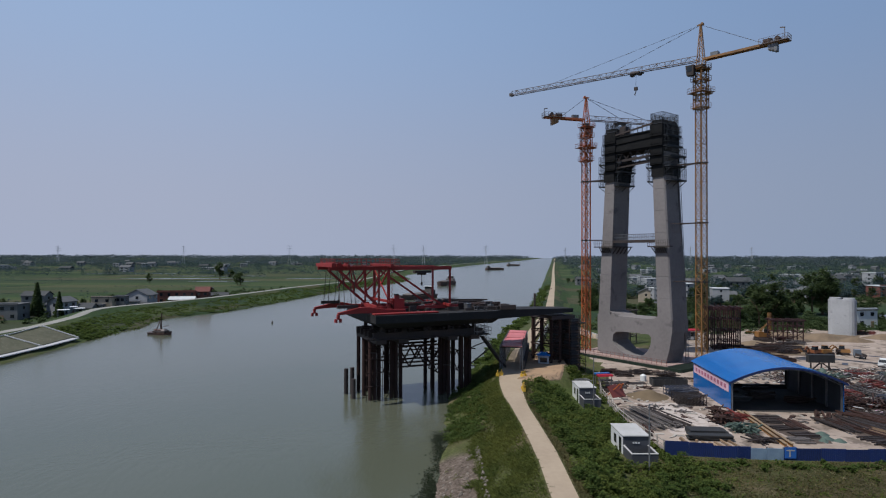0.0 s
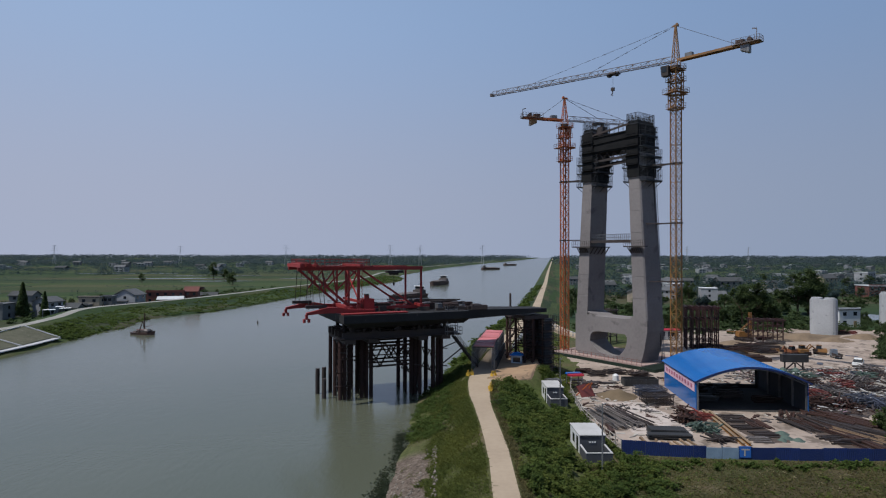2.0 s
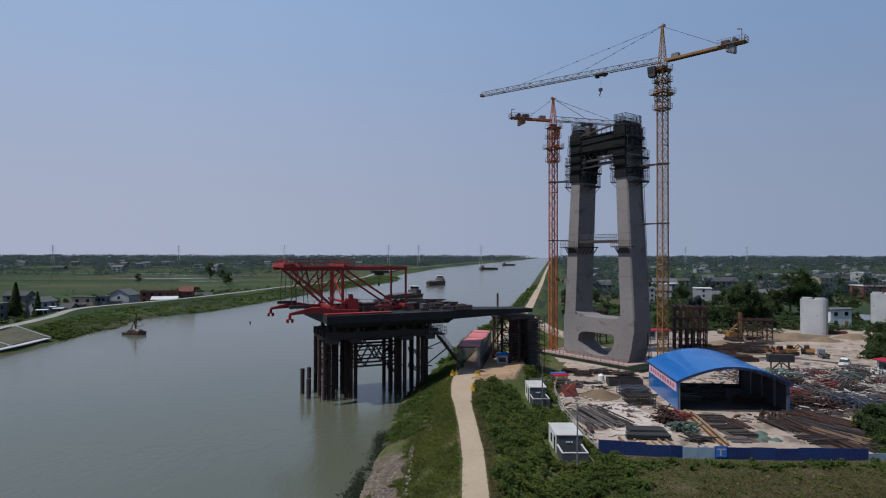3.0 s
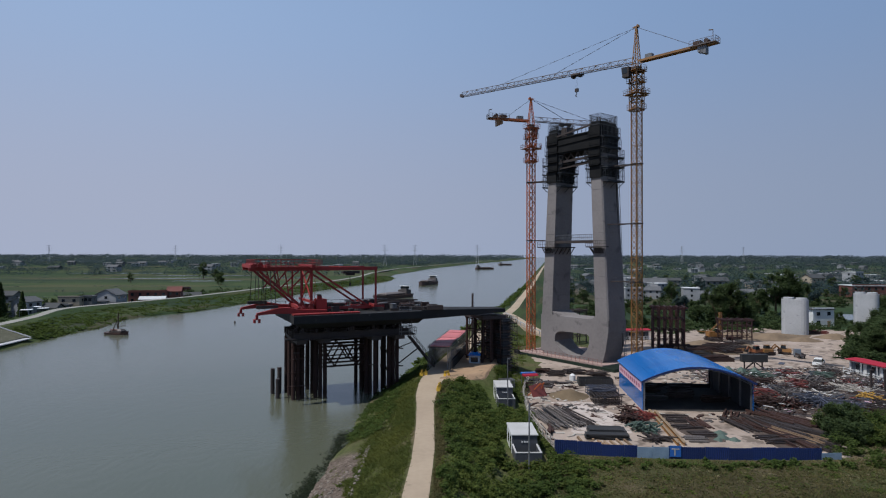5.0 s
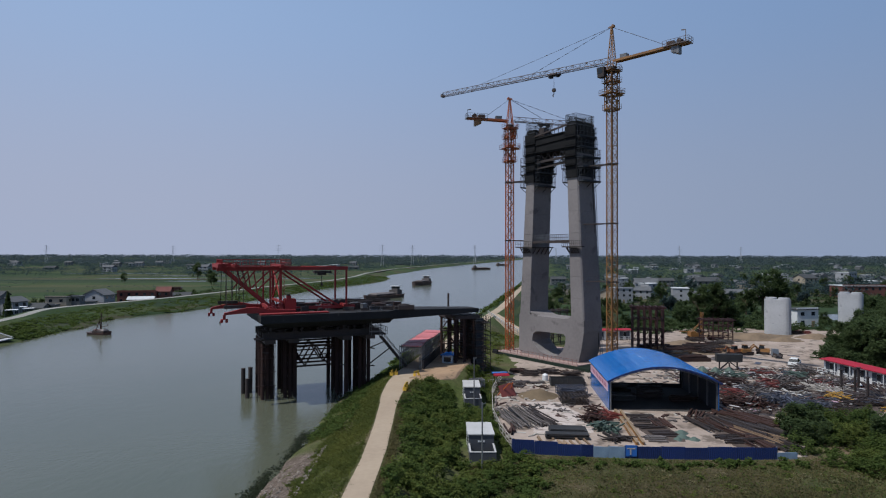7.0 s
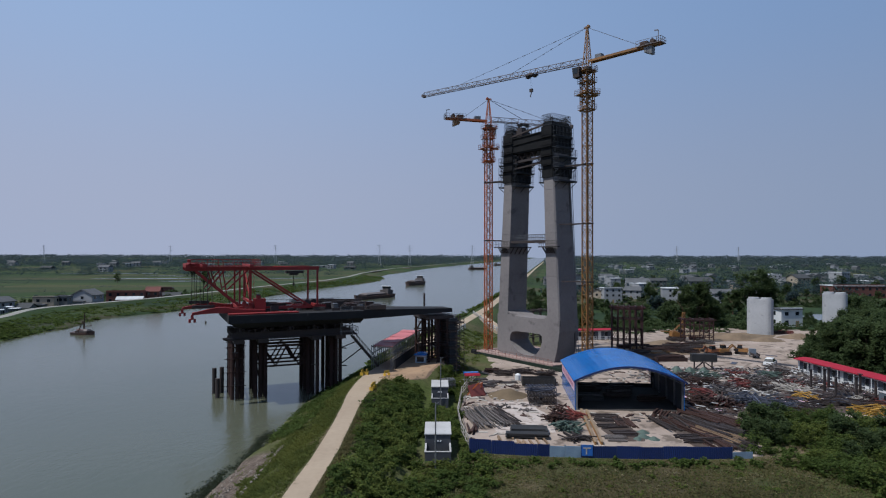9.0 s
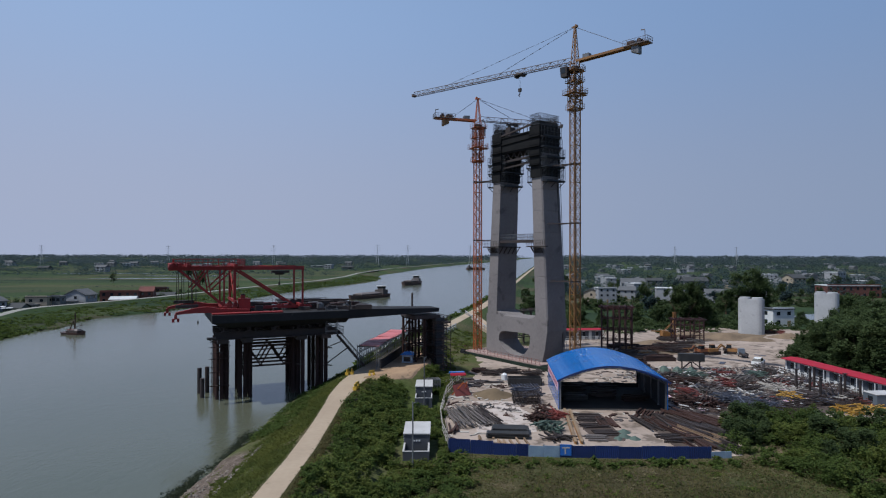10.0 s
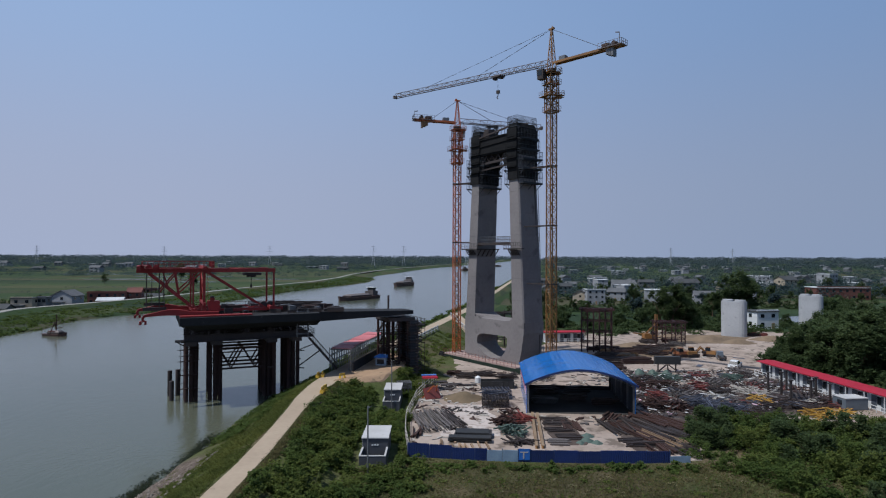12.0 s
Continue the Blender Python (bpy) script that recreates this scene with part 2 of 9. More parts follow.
RIGHT_EDGE = [(-200, -14), (0, -5), (45, -1.5), (60, -0.2), (75, 0.6), (90, 1.2), (112, 5.5), (155, 14), (212, 28.2), (294, 46), (400, 66), (1300, 235), (5000, 930)]
LEFT_EDGE = [(-200, -78), (60, -86), (118, -87.4), (137, -87.6), (152, -88.8), (169, -91.0), (176, -88.8), (190, -92.5), (203, -94), (221, -84.5), (238, -79.5), (279, -73.3), (318, -67.5), (363, -62), (408, -52.5), (448, -38), (496, -29.7), (540, -29), (600, -36.8), (650, -37.5), (733, -23.5), (943, 1), (1156, 41), (1543, 123), (2016, 232), (5000, 860)]
LEFT_ROAD = [(-200, -96), (60, -99), (137, -102.5), (150, -102.2), (162, -104.2), (177, -107.6), (190, -112.6), (200, -115), (206, -114.6), (226, -107), (252, -98), (278, -92.5), (295, -89.4), (330, -84), (367, -75), (424, -61), (500, -55), (560, -56), (678, -57.7), (900, -28), (5000, 825)]


ROAD_L = [(-200, -6), (-60, 3), (20, 7.0), (45, 7.95), (53, 8.3), (65, 8.3), (73, 8.05), (79, 7.75), (86, 7.9), (93, 8.6), (112, 12.6), (155, 23.0), (210, 36.1), (408, 74.6), (705, 130), (5000, 945)]
ROAD_R = [(-200, -3), (-60, 5.4), (20, 9.3), (45, 10.05), (55, 10.35), (65, 10.3), (73, 10.15), (80, 10.5), (87, 11.3), (93, 12.2), (112, 15.6), (155, 26.0), (210, 39.0), (408, 77.0), (705, 132.5), (5000, 949)]


def ground_z(x, y):
    r, l, lr = along(y, RIGHT_EDGE), along(y, LEFT_EDGE), along(y, LEFT_ROAD)
    if x >= r - 8:
        a, c = along(y, ROAD_L), along(y, ROAD_R)
        w = float(np.interp(y, [88, 96, 114, 124], [0, 6.5, 6.5, 0]))
        return float(np.interp(x, [r - 8, r - 2, r, r + 1.2, a - 0.9, a - 0.3, c + 0.3 + w, c + 0.9 + w, c + 7 + w * 0.35, c + 13 + w * 0.2], [-3, -1, 0.42, 0.9, 3.45, DIKE_Z, DIKE_Z, 3.5, 1.35, SITE_Z]))
    if x <= l + 8:
        d, w = l - x, l - lr
        return float(np.interp(d, [-8, -2, 0, 1.5, max(w - 5, 3), max(w - 2.6, 4), w + 2.6, w + 12], [-3, -1, 0.37, 0.9, 3.0, 4.0, 4.0, 1.5]))
    return -3.0


def build_ground():
    ys = [-200, -120, -70] + list(range(-40, 160, 3)) + list(range(160, 420, 8)) + list(range(420, 900, 30)) + [1000, 1150, 1350, 1600, 2000, 2600, 3400, 4600]
    out = [2, 3, 4, 5, 6, 7, 9, 11, 13, 16, 20, 25, 32, 40, 50, 60, 75, 90, 110, 140, 180, 240, 330, 460, 700, 1100, 1800, 3000, 4500]
    outl = [5, 8, 12, 18, 26, 36, 50, 70, 100, 150, 210, 300, 450, 700, 1100, 1800, 3000, 4500]
    verts, faces, cols = [], [], 0
    for y in ys:
        r, l, a, c, lr = (along(y, q) for q in (RIGHT_EDGE, LEFT_EDGE, ROAD_L, ROAD_R, LEFT_ROAD))
        right = [(r + d, 1) for d in (-8, -5, -2, -1, -0.4, 0, 0.5, 1.2)] + [(r + 1.2 + (a - 2.1 - r) * k / 6, 1) for k in range(1, 7)]
        right += [(a - 0.3, 0), ((a + c) / 2, 0), (c + 0.3, 0), (c + 0.9, 0.3)] + [(c + d, 1 if d < 9 else 0.15) for d in out]
        left = [(l - d, 1) for d in (-8, -5, -2, -0.5, 0, 0.7, 1.5)] + [(l - 1.5 + (lr + 4.5 - l) * k / 7, 1) for k in range(1, 8)]
        left += [(lr + 2.5, 0), (lr, 0), (lr - 2.5, 0)] + [(lr - d, 0.3) for d in outl]
        row = left[::-1] + right
        cols = len(row)
        for x, rough in row:
            near = 1.0 if y < 420 else 0.3
            wob = (noise.noise((x * 0.35, y * 0.2, 0)) * 0.35 + noise.noise((x * 1.1, y * 0.6, 4)) * 0.15) * near * rough * (0.2 if 84 < y < 118 and 0 < x - c < 11 else 1)
            shift = noise.noise((y * 0.12, 7.7, 0)) * 1.1 + noise.noise((y * 0.5, 3.1, 0)) * 0.5 if -1.5 < x - r < 2.5 or -3 < l - x < 3 else 0
            verts.append((x + shift * near, y, ground_z(x, y) + wob))
    for j in range(len(ys) - 1):
        for i in range(cols - 1):
            a = j * cols + i
            faces.append((a, a + 1, a + 1 + cols, a + cols))
    me = bpy.data.meshes.new("ground")
    me.from_pydata(verts, [], faces)
    me.polygons.foreach_set("use_smooth", [True] * len(faces))
    me.materials.append(GROUND)
    return tagged(new("ground", me), "green field and dike ground with grass, weeds and bare soil", "ground", kind="structure")


def ground_material():
    m = bpy.data.materials.new("field_ground")
    m.use_nodes = True
    nt = m.node_tree
    n, link = nt.nodes, nt.links.new
    b = n["Principled BSDF"]
    b.inputs["Roughness"].default_value, b.inputs["Specular IOR Level"].default_value = 0.95, 0.08
    co = n.new("ShaderNodeTexCoord")

    def tex(kind, scale, vec=None, **kw):
        q = n.new(kind)
        q.inputs["Scale"].default_value = scale
        for k, v in kw.items():
            q.inputs[k].default_value = v
        link(vec or co.outputs["Object"], q.inputs["Vector"])
        return q

    mp = n.new("ShaderNodeMapping")
    mp.inputs["Scale"].default_value = (0.005, 0.034, 1)
    mp.inputs["Rotation"].default_value = (0, 0, 0.12)
    link(co.outputs["Object"], mp.inputs["Vector"])
    cells = tex("ShaderNodeTexVoronoi", 1.0, mp.outputs[0])
    cells.distance = "CHEBYCHEV"
    sep = n.new("ShaderNodeSeparateColor")
    link(cells.outputs["Color"], sep.inputs[0])
    fields = n.new("ShaderNodeValToRGB")
    e = fields.color_ramp.elements
    e[0].position, e[0].color = 0.0, (0.036, 0.06, 0.024, 1)
    e[1].position, e[1].color = 1.0, (0.048, 0.0624, 0.0288, 1)
    for pos, c in ((0.3, (0.0272, 0.0464, 0.0208)), (0.5, (0.052, 0.0736, 0.0304)), (0.7, (0.068, 0.064, 0.0384)), (0.82, (0.024, 0.0416, 0.0224))):
        k = e.new(pos)
        k.color = (*c, 1)
    link(sep.outputs[0], fields.inputs[0])
    patch = tex("ShaderNodeTexNoise", 0.09, Detail=8.0, Roughness=0.65)
    grass = n.new("ShaderNodeValToRGB")
    g = grass.color_ramp.elements
    g[0].position, g[0].color = 0.36, (0.06, 0.08, 0.0256, 1)
    g[1].position, g[1].color = 0.68, (0.12, 0.092, 0.06, 1)
    k = g.new(0.52)
    k.color = (0.076, 0.08, 0.036, 1)
    link(patch.outputs[0], grass.inputs[0])
    dist = n.new("ShaderNodeVectorMath")
    dist.operation = "LENGTH"
    link(co.outputs["Object"], dist.inputs[0])
    far = n.new("ShaderNodeMapRange")
    far.inputs[1].default_value, far.inputs[2].default_value = 130, 200
    link(dist.outputs["Value"], far.inputs[0])
    mix = n.new("ShaderNodeMix")
    mix.data_type = "RGBA"
    link(far.outputs[0], mix.inputs[0])
    link(grass.outputs[0], mix.inputs[6])
    link(fields.outputs[0], mix.inputs[7])
    # dry ground before the fence
    off, edge, dry, soil, blend = n.new("ShaderNodeVectorMath"), tex("ShaderNodeTexNoise", 0.14, Detail=5.0), n.new("ShaderNodeMapRange"), n.new("ShaderNodeValToRGB"), n.new("ShaderNodeMix")
    flat, span, add = n.new("ShaderNodeVectorMath"), n.new("ShaderNodeVectorMath"), n.new("ShaderNodeMath")
    off.operation, flat.operation, span.operation, add.operation = "SUBTRACT", "MULTIPLY", "LENGTH", "MULTIPLY_ADD"
    link(co.outputs["Object"], off.inputs[0])
    off.inputs[1].default_value = (40, 45, 0)
    link(off.outputs[0], flat.inputs[0])
    flat.inputs[1].default_value = (0.055, 0.062, 0)
    link(flat.outputs[0], span.inputs[0])
    link(edge.outputs[0], add.inputs[0])
    add.inputs[1].default_value = 0.9
    link(span.outputs["Value"], add.inputs[2])
    dry.inputs[1].default_value, dry.inputs[2].default_value, dry.inputs[3].default_value, dry.inputs[4].default_value = 1.15, 1.6, 1.0, 0.0
    link(add.outputs[0], dry.inputs[0])
    soil.color_ramp.elements[0].color, soil.color_ramp.elements[1].color = (0.04, 0.04, 0.0192, 1), (0.0736, 0.0592, 0.036, 1)
    soil.color_ramp.elements[0].position, soil.color_ramp.elements[1].position = 0.4, 0.65
    link(patch.outputs[0], soil.inputs[0])
    blend.data_type = "RGBA"
    link(dry.outputs[0], blend.inputs[0])
    link(mix.outputs[2], blend.inputs[6])
    link(soil.outputs[0], blend.inputs[7])
    # gravel on the bank
    pos, wob, ex, ey, both, rock, bank = n.new("ShaderNodeSeparateXYZ"), n.new("ShaderNodeMath"), n.new("ShaderNodeMapRange"), n.new("ShaderNodeMapRange"), n.new("ShaderNodeMath"), n.new("ShaderNodeValToRGB"), n.new("ShaderNodeMix")
    link(co.outputs["Object"], pos.inputs[0])
    wob.operation, both.operation = "MULTIPLY_ADD", "MULTIPLY"
    link(edge.outputs[0], wob.inputs[0])
    wob.inputs[1].default_value = 1.4
    link(pos.outputs[0], wob.inputs[2])
    for q, lo, hi, src in ((ex, 3.5, 4.1, wob.outputs[0]), (ey, 61.5, 63.5, pos.outputs[1])):
        q.inputs[1].default_value, q.inputs[2].default_value, q.inputs[3].default_value, q.inputs[4].default_value = lo, hi, 1.0, 0.0
        link(src, q.inputs[0])
    link(ex.outputs[0], both.inputs[0])
    link(ey.outputs[0], both.inputs[1])
    pebble = tex("ShaderNodeTexNoise", 2.6, Detail=6.0, Roughness=0.75)
    r = rock.color_ramp.elements
    r[0].position, r[0].color, r[1].position, r[1].color = 0.35, (0.056, 0.0432, 0.0352, 1), 0.68, (0.176, 0.144, 0.12, 1)
    link(pebble.outputs[0], rock.inputs[0])
    bank.data_type = "RGBA"
    link(both.outputs[0], bank.inputs[0])
    link(blend.outputs[2], bank.inputs[6])
    link(rock.outputs[0], bank.inputs[7])
    fine = tex("ShaderNodeTexNoise", 1.8, Detail=6.0, Roughness=0.7)
    tone = n.new("ShaderNodeMapRange")
    tone.inputs[1].default_value, tone.inputs[2].default_value, tone.inputs[3].default_value, tone.inputs[4].default_value = 0.3, 0.7, 0.6, 1.35
    link(fine.outputs[0], tone.inputs[0])
    hs = n.new("ShaderNodeHueSaturation")
    link(tone.outputs[0], hs.inputs["Value"])
    link(bank.outputs[2], hs.inputs["Color"])
    link(hs.outputs[0], b.inputs["Base Color"])
    bp = n.new("ShaderNodeBump")
    bp.inputs["Strength"].default_value, bp.inputs["Distance"].default_value = 0.8, 0.15
    link(fine.outputs[0], bp.inputs["Height"])
    link(bp.outputs[0], b.inputs["Normal"])
    return m


GROUND = ground_material()
build_ground()


def water_material():
    m = bpy.data.materials.new("canal_water")
    m.use_nodes = True
    n, link = m.node_tree.nodes, m.node_tree.links.new
    b = n["Principled BSDF"]
    b.inputs["Roughness"].default_value, b.inputs["IOR"].default_value = 0.15, 1.33
    co = n.new("ShaderNodeTexCoord")
    big, small = n.new("ShaderNodeTexNoise"), n.new("ShaderNodeTexNoise")
    mp = n.new("ShaderNodeMapping")
    mp.inputs["Scale"].default_value = (1.0, 0.45, 1.0)
    link(co.outputs["Object"], mp.inputs["Vector"])
    big.inputs["Scale"].default_value, big.inputs["Detail"].default_value = 0.02, 4
    small.inputs["Scale"].default_value, small.inputs["Detail"].default_value, small.inputs["Roughness"].default_value = 1.1, 6, 0.6
    link(co.outputs["Object"], big.inputs["Vector"])
    link(mp.outputs[0], small.inputs["Vector"])
    ramp = n.new("ShaderNodeValToRGB")
    ramp.color_ramp.elements[0].position, ramp.color_ramp.elements[1].position = 0.35, 0.7
    ramp.color_ramp.elements[0].color, ramp.color_ramp.elements[1].color = (0.07, 0.08, 0.057, 1), (0.088, 0.094, 0.07, 1)
    link(big.outputs[0], ramp.inputs[0])
    link(ramp.outputs[0], b.inputs["Base Color"])
    bp = n.new("ShaderNodeBump")
    bp.inputs["Strength"].default_value, bp.inputs["Distance"].default_value = 0.45, 0.09
    link(small.outputs[0], bp.inputs["Height"])
    link(bp.outputs[0], b.inputs["Normal"])
    return m


def strip(name, left, right, mat, label, category, thick=0.05, step=3.0, kind="structure"):
    """A band between two lines x(y), laid just over the ground."""
    y0, y1 = left[0][0], left[-1][0]
    n = max(2, int((min(y1, 500) - y0) / step))
    ys = list(np.linspace(y0, min(y1, 500), n)) + ([y for y in (600, 800, 1100, 1500, 2200, 3500) if y < y1])
    b = Bits()
    for a, c in zip(ys, ys[1:]):
        q = [(along(a, left), a), (along(a, right), a), (along(c, right), c), (along(c, left), c)]
        w = [noise.noise((p[1] * 0.7, i, 0)) * 0.1 for i, p in ((0, q[0]), (5, q[1]), (5, q[2]), (0, q[3]))]
        q = [(p[0] + e, p[1]) for p, e in zip(q, w)]
        zz = [max(ground_z(*p), 0) + thick for p in q]
        vs = [(x, y, z) for (x, y), z in zip(q, zz)] + [(x, y, z - 0.4) for (x, y), z in zip(q, zz)]
        b.add(vs, [(0, 1, 2, 3), (0, 3, 7, 4), (1, 5, 6, 2)])
    return tagged(new(name, b.mesh(name, mat)), label, category, kind=kind)


wb = Bits()
wy = [-200, 60, 118, 190, 325, 408, 448, 496, 540, 600, 650, 733, 943, 1156, 1543, 2016, 5000]
for a, c in zip(wy, wy[1:]):
    wb.add([(along(a, LEFT_EDGE) - 6, a, WATER_Z), (along(a, RIGHT_EDGE) + 6, a, WATER_Z), (along(c, RIGHT_EDGE) + 6, c, WATER_Z), (along(c, LEFT_EDGE) - 6, c, WATER_Z)], [(0, 1, 2, 3)])
tagged(new("water", wb.mesh("water", water_material())), "turbid grey-green canal water with fine ripples", "water", kind="structure")

strip("road", ROAD_L, ROAD_R, ROAD_DIRT, "pale dusty concrete dike road", "road")
strip("far_road", [(y, x - 1.6) for y, x in LEFT_ROAD], [(y, x + 1.6) for y, x in LEFT_ROAD], material("far_road_grey", (0.27, 0.265, 0.25), (0.2, 0.195, 0.18), 0.9, scale=0.2), "grey road on the opposite dike", "road", step=8)


def pad(name, outline, z, mat, label, category, thick=0.3):
    b = Bits()
    b.hexa(outline, z - thick, outline, z)
    return tagged(new(name, b.mesh(name, mat)), label, category, kind="structure")


SITE = [(23.4, 63.8), (28, 62.9), (34, 62.0), (46, 61.4), (54, 61.8), (57.5, 68), (60.5, 77.5), (63, 79), (70, 77.5), (86, 75.5), (95, 76), (95, 117), (95, 121), (101, 132), (114, 146), (125, 150), (128, 168), (104, 172), (84, 172), (62, 160), (50, 140), (46, 127), (30, 136), (27.5, 118), (24.6, 96), (22.8, 80)]
def loose_patch(name, x0, x1, y0, y1, mat, label, lift=0.13, n=16):
    """An uneven patch of bare soil that follows the ground."""
    b, vs, fs = Bits(), [], []
    for j in range(n + 1):
        for i in range(n + 1):
            y = y0 + (y1 - y0) * j / n
            e0, e1 = x0(y) + noise.noise((y * 0.4, 2, 0)) * 0.9, x1(y) + noise.noise((y * 0.4, 8, 0)) * 0.9
            x = e0 + (e1 - e0) * i / n
            vs.append((x, y, ground_z(x, y) + (lift if 0 < i < n and 0 < j < n else -0.15)))
    fs = [(j * (n + 1) + i, j * (n + 1) + i + 1, (j + 1) * (n + 1) + i + 1, (j + 1) * (n + 1) + i) for j in range(n) for i in range(n)]
    return tagged(new(name, b.add(vs, fs).mesh(name, mat)), label, "ground", kind="structure")


loose_patch("dike_patch", lambda y: along(y, ROAD_R) - 0.6, lambda y: along(y, ROAD_R) + float(np.interp(y, [87, 93, 112, 116], [0.4, 6.5, 7.5, 2])), 87.5, 115.5, DIKE_DIRT, "bare pale soil around the shore pier")
pad("site_yard", SITE, SITE_Z + 0.05, SITE_DIRT, "pale dusty bare yard of the building site", "ground")

# ---- bridge pylon ----
TX, BX = (0.597, -0.802), (0.802, 0.597)
PYLON_TURN = math.degrees(math.atan2(TX[1], TX[0]))
PYLON_AT = (33.4 + TX[0] * 7.0 + BX[0] * 2.7, 124.4 + TX[1] * 7.0 + BX[1] * 2.7)
CAP_Z = 1.75


def outer(z):
    return 8.66 - 0.0585 * (z - 9) if z > 9 else 8.66


def inner(z):
    return 5.6 - 0.041 * (z - 9)


def build_pylon():
    """Local x runs from leg to leg, y away along the bridge."""
    p = thing("bridge_pylon", "unfinished grey concrete bridge pylon with two leaning legs", "pylon", (*PYLON_AT, 0), PYLON_TURN)
    for s in (-1, 1):
        b, rings = Bits(), []
        for k in range(9):
            z = 9.7 + 4.2 * k
            rings += [(z, 0.0), (z + 4.1, 0.0), (z + 4.12, -0.035), (z + 4.18, -0.035)]
        pts = []
        for z, grow in rings:
            o, i, d = outer(z) + grow, inner(z) - grow, 2.7 - 0.006 * (z - 9) + grow
            pts += [(s * i, -d, z), (s * (o - 0.25), -d, z), (s * o, -d + 0.25, z), (s * o, d - 0.25, z), (s * (o - 0.25), d, z), (s * i, d, z)]
        n = len(rings)
        b.add(pts, [(6 * k + e, 6 * k + (e + 1) % 6, 6 * k + 6 + (e + 1) % 6, 6 * k + 6 + e) for k in range(n - 1) for e in range(6)] + [tuple(range(6)), tuple(range(6 * n - 6, 6 * n))])
        part("leg", b, CONCRETE, p)
    # bowl-shaped base with a half-moon opening right through it
    hole = [(2.1 + 0.0, 4.6), (2.3, 5.9), (3.0, 6.5), (4.4, 6.7), (8.0, 6.75), (10.6, 6.75), (11.1, 6.3), (11.05, 5.0), (10.5, 3.7), (9.5, 2.65), (8.3, 2.12), (7.0, 1.98), (5.6, 2.15), (4.1, 2.75), (2.8, 3.75)]
    hole = [(x - 7, z) for x, z in hole]
    rim = [(-8.66, 6.0), (-8.66, 9.8), (-5.6, 10.6), (-5.0, 9.95), (-3.0, 9.75), (3.6, 9.75), (4.8, 9.9), (5.6, 10.5), (8.66, 9.8), (8.6, 7.6), (8.0, 4.2), (7.3, CAP_Z), (0.0, CAP_Z), (-7.6, CAP_Z), (-8.66, 2.2)]
    b = Bits()
    m = len(rim)
    order = sorted(range(len(hole)), key=lambda i: -math.atan2(hole[i][1] - 4.6, hole[i][0]))
    hole = [hole[i] for i in order]
    rim = sorted(rim, key=lambda q: -math.atan2(q[1] - 4.6, q[0]))
    vs = [(x, y, z) for y in (-2.7, 2.7) for x, z in rim + hole]
    t = len(rim) + len(hole)
    fs = []
    ang = lambda q: -math.atan2(q[1] - 4.6, q[0])
    i = j = 0
    while i < m or j < m:
        ai = ang(rim[(i + 1) % m]) + (2 * math.pi if i + 1 >= m else 0)
        aj = ang(hole[(j + 1) % m]) + (2 * math.pi if j + 1 >= m else 0)
        if j >= m or (i < m and ai <= aj):
            fs.append((i % m, (i + 1) % m, m + j % m))
            i += 1
        else:
            fs.append((i % m, m + (j + 1) % m, m + j % m))
            j += 1
    fs += [tuple(k + t for k in f[::-1]) for f in fs]
    fs += [(k, (k + 1) % m, t + (k + 1) % m, t + k) for k in range(m)]
    fs += [(m + k, m + (k + 1) % m, t + m + (k + 1) % m, t + m + k) for k in range(m)]
    b.add(vs, fs)
    part("base", b, CONCRETE, p, "bowl-shaped concrete base with a half-moon opening")
    return p


build_pylon()


def build_cap():
    c = thing("pile_cap", "concrete pile cap with pinkish brick edge under the pylon", "pile cap", (*PYLON_AT, 0), PYLON_TURN)
    part("slab", Bits().box(-13.0, 9.3, -5.4, 9.5, 1.0, CAP_Z - 0.01), BRICK_EDGE, c)
    part("pit_net", Bits().hexa([(-13.5, -6.1), (13.0, -6.5), (13.2, 9.8), (-13.6, 9.8)], 0.6, [(-13.3, -5.6), (12.4, -6.0), (12.6, 9.7), (-13.3, 9.7)], 1.6), GREEN_NET, c, "dark green netting round the cap")
    tile = Bits().hexa([(-0.25, -0.6), (0.25, -0.6), (0.25, 0.6), (-0.25, 0.6)], 0.0, [(-0.235, -0.585), (0.235, -0.585), (0.235, 0.585), (-0.235, 0.585)], 0.035).mesh("tile", BRICK_EDGE)
    for i in range(43):
        part("tile", tile, None, c).location = (-12.6 + i * 0.51, -4.62, CAP_Z - 0.014)
    for i in range(22):
        x = -12.8 + i * 21.9 / 21
        part("post", Bits().beam((x, -5.25, CAP_Z - 0.02), (x, -5.25, CAP_Z + 0.95), 0.05), DULL_RED, c)
    for z in (0.5, 0.95):
        part("handrail", Bits().beam((-12.8, -5.25, CAP_Z + z), (9.1, -5.25, CAP_Z + z), 0.045), DULL_RED, c)
    for x, y, w, h in ((-12.2, -6.3, 0.9, 1.9), (-10.9, -6.5, 0.7, 1.5), (-13.2, -5.4, 0.9, 1.95)):
        part("hanging_net", Bits().hexa([(x - w, y - 0.3), (x + w, y - 0.3), (x + w, y + 0.3), (x - w, y + 0.3)], 0.7, [(x - w * 0.7, y - 0.1), (x + w * 0.8, y - 0.1), (x + w * 0.8, y + 0.2), (x - w * 0.7, y + 0.2)], h), NET_DARK, c, "black net hanging over the corner")


build_cap()


